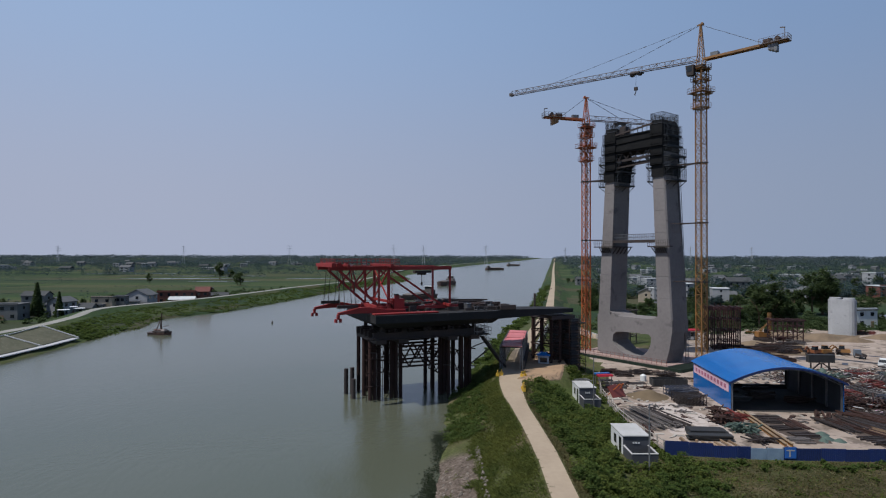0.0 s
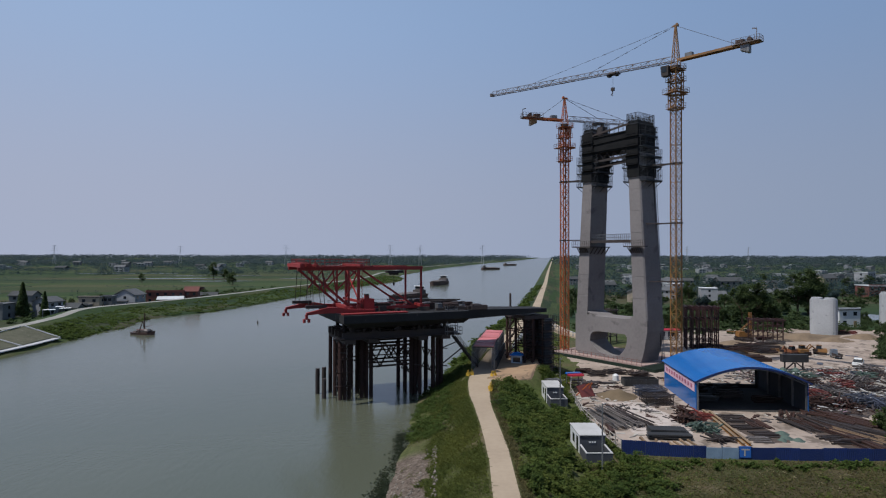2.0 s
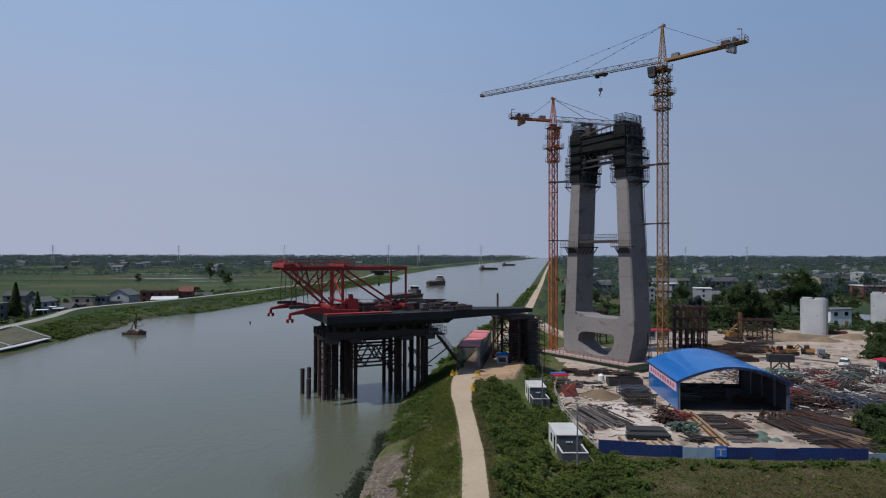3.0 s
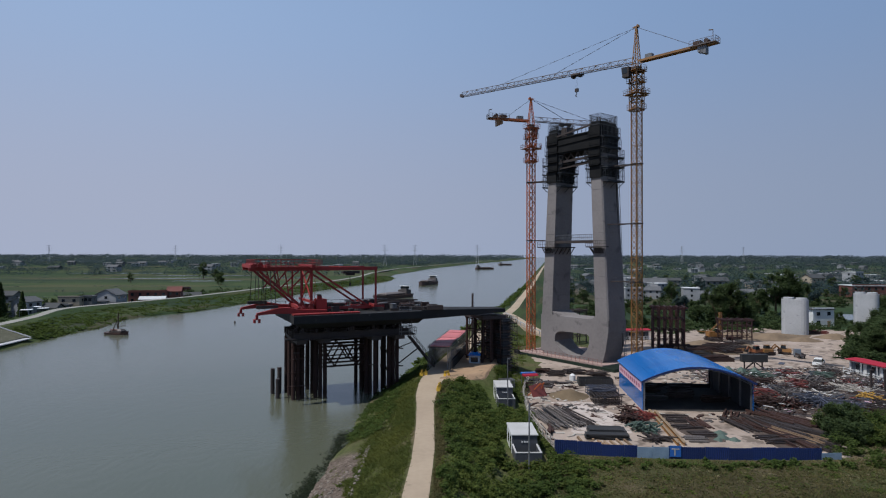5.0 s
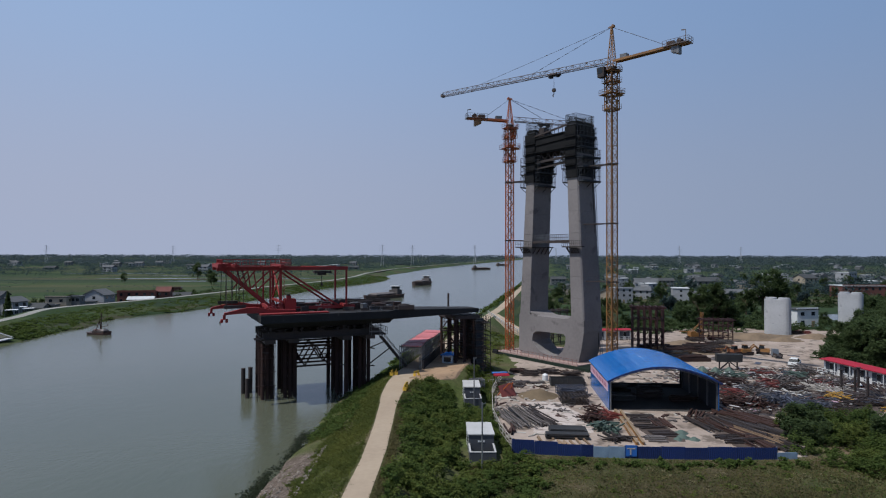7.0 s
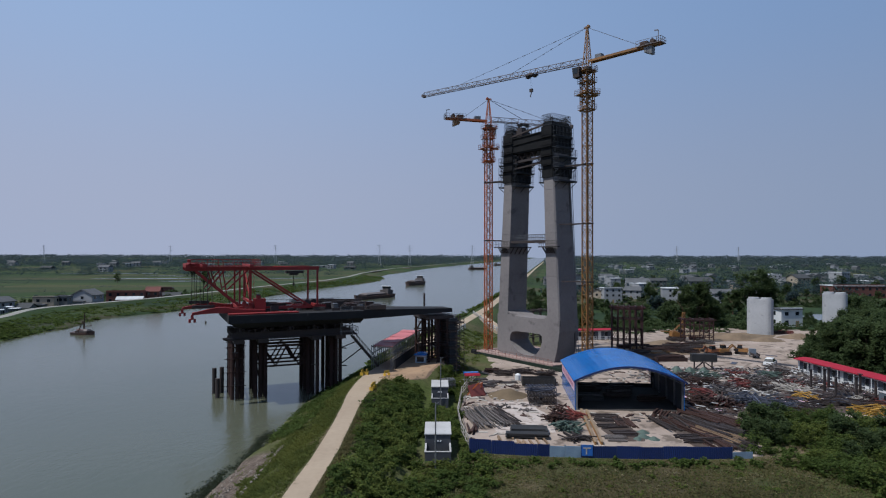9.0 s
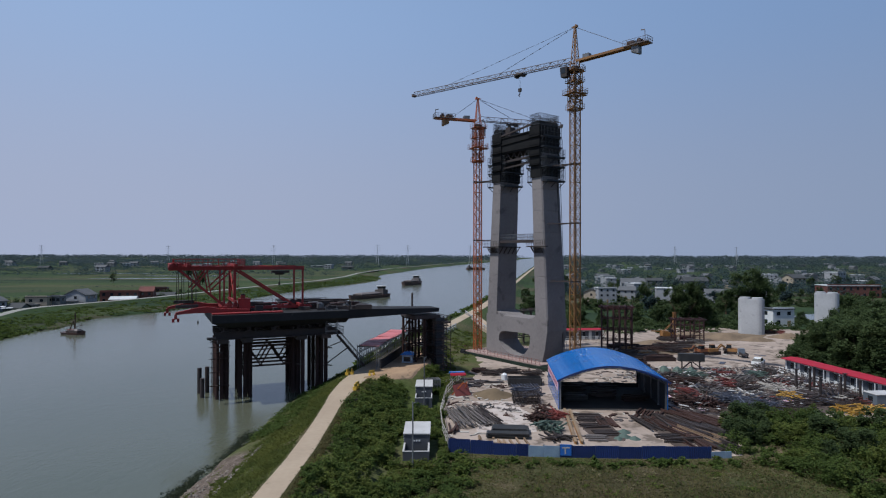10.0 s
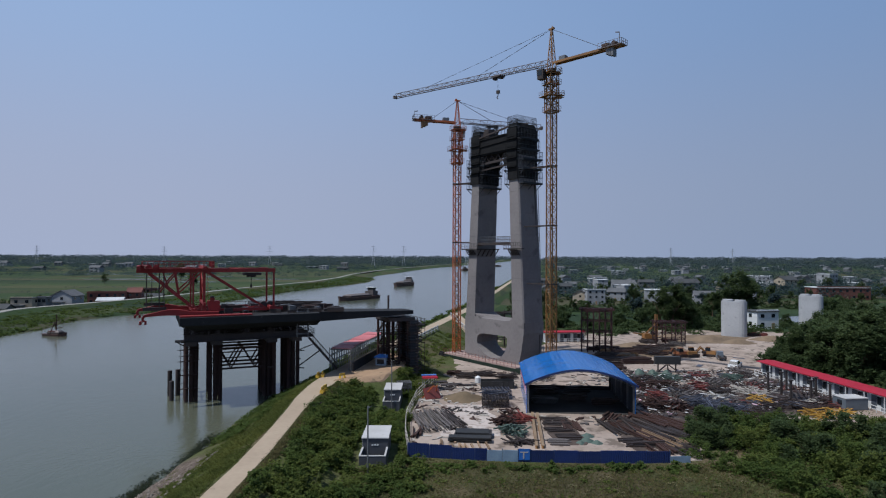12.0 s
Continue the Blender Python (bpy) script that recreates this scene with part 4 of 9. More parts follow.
def build_traveller():
    f = thing("form_traveller", "red steel form traveller with trussed frames on the deck", "form traveller", deck_pose(), DECK_TURN)
    NEAR_N, FAR_N = 2.7, 9.2
    for n in (NEAR_N, FAR_N):
        t = part("main_truss", Bits().beam((-5.9, n, 20.1), (13.4, n, 20.1), 0.34, 0.55), RED_PAINT, f)
        for a, c, w in (((3.1, 14.1), (3.1, 19.9), 0.36), ((13.2, 14.1), (13.2, 19.9), 0.26), ((-4.4, 19.8), (1.9, 14.3), 0.34), ((3.7, 19.8), (12.0, 14.3), 0.27), ((-2.9, 17.0), (-0.6, 19.8), 0.2), ((-0.2, 17.0), (2.7, 19.8), 0.2), ((-0.8, 19.8), (-0.2, 16.2), 0.17), ((1.6, 14.6), (1.6, 19.8), 0.24), ((-2.4, 19.8), (-1.6, 17.2), 0.17)):
            part("strut", Bits().beam((a[0], n, a[1]), (c[0], n, c[1]), w), RED_PAINT, t)
        part("rear_beam", Bits().beam((1.0, n, 14.15), (14.6, n, 14.15), 0.32, 0.45), RED_PAINT, t)
        for x in (1.9, 3.1):
            b = Bits().hexa([(x - 0.5, n - 0.4), (x + 0.5, n - 0.4), (x + 0.5, n + 0.4), (x - 0.5, n + 0.4)], 13.56, [(x - 0.25, n - 0.25), (x + 0.25, n - 0.25), (x + 0.25, n + 0.25), (x - 0.25, n + 0.25)], 14.7)
            part("foot", b, RED_PAINT, t)
        part("ladder", zigzag(Bits(), [(3.45 + (0.25 if k % 2 else 0), n - 0.2, 14.2 + 0.3 * k) for k in range(19)], (0, 1, 0), 0.05), RED_PAINT, t)
    for x, z, w in ((-5.6, 20.55, 0.5), (-3.4, 20.5, 0.4), (3.1, 20.5, 0.5), (3.1, 15.2, 0.35), (12.6, 14.45, 0.4), (1.6, 14.3, 0.5)):
        part("cross_girder", Bits().beam((x, 1.2, z), (x, 10.6, z), w), RED_PAINT, f)
    for a, c in (((3.1, NEAR_N, 15.4), (3.1, FAR_N, 19.8)), ((3.1, FAR_N, 15.4), (3.1, NEAR_N, 19.8))):
        part("sway_brace", Bits().beam(a, c, 0.17), RED_PAINT, f)
    part("top_bracing", zigzag(Bits(), [(-5 + k * 3.1, NEAR_N if k % 2 else FAR_N, 20.3) for k in range(6)], (0, 1, 0), 0.14), RED_PAINT, f)
    # access platform and pulleys on top
    part("top_platform", Bits().box(-5.0, 4.2, 1.6, 2.3, 20.42, 20.5).box(-5.0, 4.2, 9.6, 10.4, 20.42, 20.5).box(-5.4, -4.4, 2.3, 9.6, 20.78, 20.86), RED_PAINT, f)
    b = Bits()
    rail(b, [(-5.2, 1.5, 20.5), (4.4, 1.5, 20.5), (4.4, 10.5, 20.5), (-5.2, 10.5, 20.5), (-5.2, 1.5, 20.5)], 0.95, 0.06, 0.75)
    part("top_railing", b, RED_PAINT, f)
    for n in (NEAR_N, FAR_N):
        for x in (-5.3, -4.3, -3.3):
            part("pulley", Bits().tube((x, n - 0.25, 20.5), (x, n + 0.25, 20.5), 0.42, 12), RED_PAINT, f)
    # winged outriggers with a bellied profile and hooks at the tips
    prof = [(-5.0, 13.62, 13.95), (-3.6, 13.75, 14.25), (-2.0, 13.8, 14.6), (-0.6, 13.75, 14.62), (1.0, 13.65, 14.3), (5.0, 13.6, 14.1)]
    for n, dx in ((1.0, 0.0), (11.4, -0.9)):
        vs = [(x + dx, n + e, z) for x, lo, hi in prof for e, z in ((-0.35, lo), (0.35, lo), (0.35, hi), (-0.35, hi))]
        k = len(prof)
        b = Bits().add(vs, [(4 * q + e, 4 * q + (e + 1) % 4, 4 * q + 4 + (e + 1) % 4, 4 * q + 4 + e) for q in range(k - 1) for e in range(4)] + [(0, 1, 2, 3), (4 * k - 1, 4 * k - 2, 4 * k - 3, 4 * k - 4)])
        o = part("outrigger", b, RED_PAINT, f)
        b = Bits().box(dx - 5.15, dx - 4.8, n - 0.25, n + 0.25, 13.0, 13.7)
        b.box(dx - 5.45, dx - 5.15, n - 0.3, n + 0.3, 12.6, 13.1).box(dx - 4.8, dx - 4.5, n - 0.3, n + 0.3, 12.6, 13.1)
        part("tip_hook", b, RED_PAINT, o)
    for n in (NEAR_N, FAR_N):
        for x in (-4.6, -3.9, -2.9, -2.3):
            part("hanger", Bits().tube((x, n, 20.0), (x, n + (-1.3 if n < 5 else 1.6), 14.3), 0.05, 5), STEEL_DARK, f)
        part("hanger_beam", Bits().box(-5.0, -2.0, n - 0.2 + (-1.3 if n < 5 else 1.6), n + 0.2 + (-1.3 if n < 5 else 1.6), 14.5, 14.95), STEEL_DARK, f)
    for n0, n1 in ((-1.2, 0.2), (5.2, 6.4), (10.6, 12.0)):
        part("lower_platform", Bits().box(-0.3, 9.5, n0, n1, 13.6, 13.78), RED_PAINT, f)
    unit = part("hydraulic_unit", Bits().box(3.6, 5.2, 1.6, 3.4, 14.0, 15.6).box(3.9, 4.5, 1.9, 2.5, 15.6, 16.1), RED_PAINT, f)
    part("unit_cap", Bits().box(3.9, 4.4, 1.8, 2.6, 16.1, 16.3), STEEL_DARK, unit)
    h = part("trolley_hoist", Bits().box(9.2, 12.0, FAR_N - 2.2, FAR_N - 1.2, 19.2, 19.6).box(9.8, 11.2, FAR_N - 2.0, FAR_N - 1.4, 18.9, 19.2), STEEL_DARK, f)
    part("rope", Bits().tube((10.5, FAR_N - 1.7, 18.9), (10.5, FAR_N - 1.7, 17.6), 0.05, 5).tube((10.5, FAR_N - 1.7, 17.7), (10.5, FAR_N - 1.7, 17.2), 0.16, 8), STEEL_DARK, h)
    for x in (11.8, 12.8):
        part("reel", Bits().tube((x, 3.6, 14.6), (x, 4.6, 14.6), 0.6, 14), STEEL_DARK, f)
    part("rear_tie", Bits().box(9.5, 16.0, 3.6, 4.0, 13.9, 14.5), RED_PAINT, f)
    return f


build_traveller()


def heap(name, label, cat, at, turn, size, count, mat, length, thick, height, messy=8.0, group=""):
    """A heap of long pieces lying roughly side by side in layers, each a part."""
    h = thing(name, label, cat, at, turn, group)
    sx, sy = size
    piece = Bits().box(-0.5, 0.5, -0.5, 0.5, -0.5, 0.5).mesh("bar", mat)
    for k in range(count):
        f = k / max(count - 1, 1)
        o = part("bar", piece, None, h)
        z = height * (0.05 + 0.95 * f * random.uniform(0.5, 1.0)) * (1 - 0.6 * abs(random.uniform(-1, 1)) ** 2)
        ln = length * random.uniform(0.7, 1.1)
        o.matrix_local = pose(random.uniform(-0.5, 0.5) * max(sx - ln, 0.3), random.uniform(-0.5, 0.5) * sy, max(z, thick / 2), 0, random.gauss(0, messy * 0.25), random.gauss(0, messy)) @ Matrix.Diagonal((ln, thick * random.uniform(0.8, 1.5), thick, 1))
    return h


# loose gear on the deck
gear = thing("deck_gear", "dark heaps of formwork and machines on the deck", "equipment", (*DECK_AT, 13.55), DECK_TURN)
for k in range(70):
    x, n = random.uniform(5, 23), random.uniform(0.8, 9.5)
    z = 0.0 if x < 19.0 else -0.1
    b = Bits().box(-0.5, 0.5, -0.5, 0.5, 0, 1)
    o = part("crate", b, random.choice([STEEL_DARK, STEEL_DARK, STEEL_DARK, STEEL_RUST, STEEL_GREY]), gear)
    o.matrix_local = pose(x, n, z, 0, 0, random.uniform(-20, 20)) @ Matrix.Diagonal((random.uniform(0.4, 2.6), random.uniform(0.3, 1.2), random.uniform(0.3, 1.1), 1))

heap("pipe_bundle", "dark bundle of long pipes lying on the deck", "pipes", (DECK_AT[0] + DX[0] * 17 + DN[0] * 8, DECK_AT[1] + DX[1] * 17 + DN[1] * 8, 13.5), DECK_TURN - 6, (10, 2.6), 30, STEEL_DARK, 9.0, 0.2, 1.7, 4)
heap("pipe_bundle", "grey bundle of long pipes lying on the deck", "pipes", (DECK_AT[0] + DX[0] * 14 + DN[0] * 10, DECK_AT[1] + DX[1] * 14 + DN[1] * 10, 13.5), DECK_TURN + 4, (8, 2.0), 20, STEEL_GREY, 7.0, 0.16, 1.5, 5)

# lone piles beside the trestle
for x, y, h in ((-15.2, 93.2, 4.4), (-14.4, 94.2, 4.4), (-13.6, 90.2, 3.4)):
    tagged(new("mooring_post", Bits().tube((0, 0, -5), (0, 0, h), 0.33, 12).mesh("mooring_post", STEEL_DARK)), "dark steel mooring post standing in the water", "mooring post", "mooring posts").location = (x, y, 0)


def build_shore_pier():
    p = thing("shore_pier", "dark scaffolded shore pier carrying the deck nose", "pier", deck_pose(), DECK_TURN)
    for d in (32.6, 34.4, 36.8):
        for n in (3.2, 5.9, 8.8):
            heavy = d > 36
            b = Bits().tube((d, n, 0.8), (d, n, 11.2), 0.4 if heavy else 0.22, 10)
            part("column", b, STEEL_DARK if heavy else PILE_STEEL, p)
    for z in (4.2, 6.5, 8.8, 11.0):
        for d in (32.6, 34.4, 36.8):
            part("tie_beam", Bits().beam((d, 2.8, z), (d, 9.3, z), 0.16), PILE_STEEL, p)
        for n in (3.2, 5.9, 8.8):
            part("tie_beam", Bits().beam((32.2, n, z + 0.17), (37.2, n, z + 0.17), 0.16), PILE_STEEL, p)
    for z0, z1 in ((2.2, 4.2), (4.2, 6.5), (6.5, 8.8), (8.8, 11)):
        for d in (32.6,):
            for n0, n1 in ((3.2, 5.9), (8.8, 5.9)):
                part("diagonal_brace", Bits().beam((d, n0, z0), (d, n1, z1), 0.12), PILE_STEEL, p)
        for n in (3.2, 8.8):
            part("diagonal_brace", Bits().beam((32.6, n, z0), (34.4, n, z1), 0.12), PILE_STEEL, p)
    for n in (3.4, 7.2):
        for k in range(20):
            z = 1.6 + 0.48 * k
            part("form_ring", Bits().box(36.0, 37.9, n - 1.2, n + 1.2, z, z + 0.16).box(36.2, 37.7, n - 1.0, n + 1.0, z + 0.16, z + 0.48), SCAFFOLD_BLUE if k % 3 else STEEL_DARK, p)
    part("bearing_block", Bits().box(32.3, 37.1, 2.6, 9.3, 11.2, 11.75), STEEL_DARK, p)
    b = Bits().box(37.2, 38.4, 1.4, 8.6, 10.4, 10.55)
    rail(b, [(38.4, 1.4, 10.5), (38.4, 8.6, 10.5)], 1.1, 0.05, 0.6)
    for z in (3.0, 5.2, 7.4, 9.6):
        rail(b, [(37.9, 1.4, z), (37.9, 8.6, z)], 1.1, 0.05, 0.8)
    part("side_walk", b, STEEL_DARK, p)
    for d in (33.6, 35.6):
        for n in (2.2, 4.5, 7.3, 9.8):
            part("scaffold_pole", Bits().beam((d, n, 2.0), (d, n, 11.2), 0.09), STEEL_RUST, p)
    for k in range(11):
        z = 2.6 + 0.8 * k
        part("scaffold_lift", Bits().beam((37.1, 1.5, z), (37.1, 9.4, z), 0.08).beam((38.5, 1.5, z), (38.5, 9.4, z), 0.08), STEEL_DARK, p)
        part("stair_flight", Bits().beam((37.8, 1.8 if k % 2 else 8.8, z - 0.4), (37.8, 8.8 if k % 2 else 1.8, z + 0.4), 0.5, 0.07), STEEL_DARK, p)
    for d in (37.1, 38.5):
        for n in (1.5, 3.1, 4.7, 6.2, 7.8, 9.4):
            part("scaffold_pole", Bits().beam((d, n, 2.0), (d, n, 11.6), 0.08), STEEL_DARK, p)
    for k in range(6):
        z = 3.6 + 1.3 * k
        part("scaffold_lift", Bits().beam((33.6, 2.0, z), (33.6, 10.0, z), 0.08).beam((35.6, 2.0, z), (35.6, 10.0, z), 0.08), STEEL_RUST, p)
    part("pole", Bits().tube((36.5, 14.0, 2.2), (36.5, 14.0, 14.9), 0.2, 8), STEEL_DARK, p)
    return p


build_shore_pier()


def build_canopy():
    """A covered road passage: local y runs along the road."""
    turn = -math.degrees(math.atan2(3.7, 20.4))
    c = thing("road_canopy", "scaffold passage over the road with a faded red sheet roof", "canopy", (10.8, 96.2, DIKE_Z), turn)
    roof = Bits().box(-1.6, 1.6, 0.05, 3.3, 3.7, 3.82).mesh("roof_sheet", PINK_ROOF)
    for k in range(6):
        o = part("roof_sheet", roof, None, c)
        o.location, o.rotation_euler = (0, k * 3.4, 0.05 * (k % 2)), (0, radians(random.uniform(-1.5, 1.5)), 0)
    post = Bits().beam((0, 0, -1.0), (0, 0, 3.9), 0.09).mesh("post", STEEL_GREY)
    for k in range(18):
        for s in (-1.8, -1.45, 1.45, 1.8):
            o = part("post", post, None, c)
            o.location = (s, k * 1.2, 0)
    for z in (0.6, 1.6, 2.6, 3.6):
        b = Bits()
        for s in (-1.8, -1.45, 1.45, 1.8):
            b.beam((s, 0, z), (s, 20.4, z), 0.07)
        for k in range(18):
            for s in (-1.8, 1.45):
                b.beam((s, k * 1.2, z), (s + 0.35, k * 1.2, z), 0.06)
        part("ledger", b, STEEL_GREY, c)
    for s in (-1.85, 1.85):
        for k in range(9):
            part("diagonal", Bits().beam((s, k * 2.4, 0), (s, k * 2.4 + 2.2, 3.6), 0.06), STEEL_GREY, c)
    part("plinth", Bits().box(1.9, 2.2, 0, 20.4, -0.8, 1.5), DECK_DARK, c, "dark kerb wall along the side")
    for k in range(9):
        part("rafter", Bits().beam((-1.8, k * 2.5, 3.6), (1.8, k * 2.5, 3.6), 0.14), STEEL_DARK, c)
    return c


build_canopy()


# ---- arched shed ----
# dark grey that paints the shed's inner shade onto its sheets
SHADE_LINING = material("shed_shade_grey", (0.05, 0.055, 0.065), (0.035, 0.04, 0.045), 0.8, scale=0.5)


def build_shed():
    """Local x along the front, y to the back; the front faces the fence."""
    s = thing("arched_shed", "open-fronted shed with a bright blue arched sheet roof", "shed", (38.6, 80.6, SITE_Z), -5.2)
    W, D, EAVE, RISE, N = 14.35, 15.2, 4.1, 2.1, 20

    def arch(u):
        return EAVE + RISE * math.sin(math.pi * u) ** 0.9 if 0 < u < 1 else EAVE

    strips = 18
    for k in range(strips * 2):
        y = -0.45 + (D + 0.9) * k / (strips * 2 - 1)
        q = Bits()
        for i in range(N):
            q.tube((-0.35 + i / N * (W + 0.7), y, arch(i / N)), (-0.35 + (i + 1) / N * (W + 0.7), y, arch((i + 1) / N)), 0.014, 6)
        o = part("roof_seam", q, BLUE_SHEET, s)
        o.data.polygons.foreach_set("use_smooth", [True] * len(o.data.polygons))
    for k in range(strips):
        y0, y1 = -0.5 + (D + 1.0) * k / strips, -0.5 + (D + 1.0) * (k + 1) / strips - 0.02
        b, vs = Bits(), []
        for i in range(N + 1):
            x, z = -0.35 + i / N * (W + 0.7), arch(i / N)
            vs += [(x, y0, z), (x, y1, z), (x, y1, z - 0.06), (x, y0, z - 0.06)]
        b.add(vs, [(4 * i + e, 4 * i + (e + 1) % 4, 4 * i + 4 + (e + 1) % 4, 4 * i + 4 + e) for i in range(N) for e in range(4)] + [(0, 1, 2, 3), (4 * N, 4 * N + 1, 4 * N + 2, 4 * N + 3)])
        part("roof_sheet", b, BLUE_SHEET, s)
    part("side_wall", Bits().box(-0.08, 0.0, 0, D, 0, EAVE - 0.05), BLUE_SHEET, s)
    part("side_wall", Bits().box(W, W + 0.08, 0, D, 0, EAVE - 0.05), BLUE_SHEET, s)
    # sheets added inside to darken the side walls as shade would
    part("lining", Bits().box(W - 0.05, W - 0.004, 0.1, D - 0.2, 0, EAVE - 0.1), SHADE_LINING, s, "inner wall sheet in a dark grey that stands for shade")
    part("lining", Bits().box(0.004, 0.05, 0.1, D - 0.2, 0, EAVE - 0.1), SHADE_LINING, s, "inner wall sheet in a dark grey that stands for shade")
    part("banner", Bits().box(-0.14, -0.09, 0.6, D - 0.4, 2.5, 3.75), PINK_BANNER, s, "pale pink banner along the side wall")
    ink = material("banner_mark_red", (0.4, 0.12, 0.2), None, 0.7, scale=0.5)
    for k in range(10):
        y = 1.4 + k * 1.3
        part("banner_mark", Bits().box(-0.17, -0.145, y, y + 0.7, 2.85, 3.4), ink, s)
    # low back wall in the same shade-dark grey
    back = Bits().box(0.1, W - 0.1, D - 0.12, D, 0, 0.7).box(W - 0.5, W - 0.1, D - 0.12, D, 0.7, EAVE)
    part("back_wall", back, SHADE_LINING, s)
    # floor slab coloured near black to carry the deep shade under the roof
    part("floor", Bits().box(0.1, W - 0.1, 0.2, D - 0.2, 0.0, 0.09), material("shade_dark_floor", (0.05, 0.047, 0.045), (0.03, 0.03, 0.03), 0.9, scale=0.4), s, "floor slab with the shed's deep shade painted in as dark grey")
    for y in (0.15, 3.8, 7.6, 11.4, 15.0):
        b = Bits()
        for i in range(N):
            u0, u1 = i / N, (i + 1) / N
            for dz, w in ((-0.15, 0.12), (-0.45, 0.08)):
                b.beam((u0 * W, y, arch(u0) + dz), (u1 * W, y, arch(u1) + dz), w)
            b.beam((u0 * W, y, arch(u0) - 0.15), (u1 * W, y, arch(u1) - 0.45), 0.05)
        part("roof_truss", b, STEEL_GREY, s)
        for x in (0.15, W - 0.15):
            part("post", Bits().beam((x, y, 0), (x, y, EAVE - 0.1), 0.22), STEEL_GREY, s)
    b = Bits()
    for i in range(N):
        u0, u1 = i / N, (i + 1) / N
        b.beam((-0.35 + u0 * (W + 0.7), -0.53, arch(u0) - 0.12), (-0.35 + u1 * (W + 0.7), -0.53, arch(u1) - 0.12), 0.06, 0.26)
    part("front_trim", b, BLUE_HOARD, s)
    return s


build_shed()
for x, y, m, n in ((42.0, 86.0, BLACK, 18), (46.5, 88.5, STEEL_DARK, 22), (50.5, 85.5, STEEL_RUST, 20), (43.5, 93.0, STEEL_DARK, 18), (48.5, 93.5, BLACK, 18)):
    heap("steel_stack", "dark stack of steel stored inside the shed", "steel", (x, y, SITE_Z + 0.1), random.uniform(-10, 10), (4.0, 2.4), n, m, 3.4, 0.2, 1.1, 8, "stacks inside the shed")


# ---- hoarding fence ----
fence = thing("site_fence", "blue sheet hoarding round the site edge", "fence", (0, 0, 0))
panel = Bits()
prof = []
for k in range(12):
    x = k * 0.2
    prof += [(x, 0.0), (x + 0.09, 0.0), (x + 0.11, -0.035), (x + 0.17, -0.035)]
vs = [(x, y + o, z) for o in (0.0, 0.02) for z in (0.0, 1.55) for x, y in prof]
m = len(prof)
panel.add(vs, [(k, k + 1, m + k + 1, m + k) for k in range(m - 1)] + [(2 * m + k, 3 * m + k, 3 * m + k + 1, 2 * m + k + 1) for k in range(m - 1)] + [(m + k, m + k + 1, 3 * m + k + 1, 3 * m + k) for k in range(m - 1)])
panel_me = panel.mesh("panel", BLUE_HOARD)
post_me = Bits().box(-0.06, 0.06, -0.06, 0.06, 0, 1.65).mesh("fence_post", STEEL_GREY)
PALE_PANEL = Bits().box(0, 2.36, -0.03, 0.03, 0, 1.55).mesh("panel", material("faded_panel", (0.2, 0.28, 0.36), (0.12, 0.18, 0.26), 0.6, scale=0.8))
SIGN_BLUE = material("bright_blue_board", (0.02, 0.12, 0.42), (0.02, 0.1, 0.34), 0.5, scale=0.6)
fx, fy, head = 23.2, 63.2, -11.0
for k, (wide, sort, low) in enumerate(((2.4, 0, 0.25), (2.4, 0, 0.22), (2.4, 0, 0.0), (1.25, 0, 0.05), (1.62, 1, -0.1), (1.62, 1, -0.05), (1.3, 2, 0.1), (2.4, 0, 0.02), (2.4, 0, 0.08), (2.4, 0, 0.0), (2.4, 0, 0.1), (2.4, 0, 0.06), (2.4, 0, 0.0), (2.2, 1, -0.55))):
    o = part("panel", panel_me if sort != 1 else PALE_PANEL, None, fence, "bright blue board panel with a pale mark" if sort == 2 else "")
    o.matrix_local = pose(fx, fy, SITE_Z - 0.3 + low, 0, random.uniform(-0.5, 0.5), head) @ Matrix.Diagonal((wide / 2.4, 1, 1, 1))
    if sort == 2:
        part("sign_board", Bits().box(0.1, 2.2, -0.09, -0.05, 0.45, 1.6), SIGN_BLUE, o)
        part("sign_mark", Bits().box(0.4, 1.9, -0.11, -0.094, 1.2, 1.32).box(0.9, 1.15, -0.11, -0.094, 0.6, 1.2), PALE_BOARD, o)
    o = part("fence_post", post_me, None, fence)
    o.matrix_local = pose(fx, fy + 0.1, SITE_Z - 0.35, 0, 0, head)
    fx += wide * math.cos(radians(head))
    fy += wide * math.sin(radians(head))
    head += 1.25 * wide / 2.4


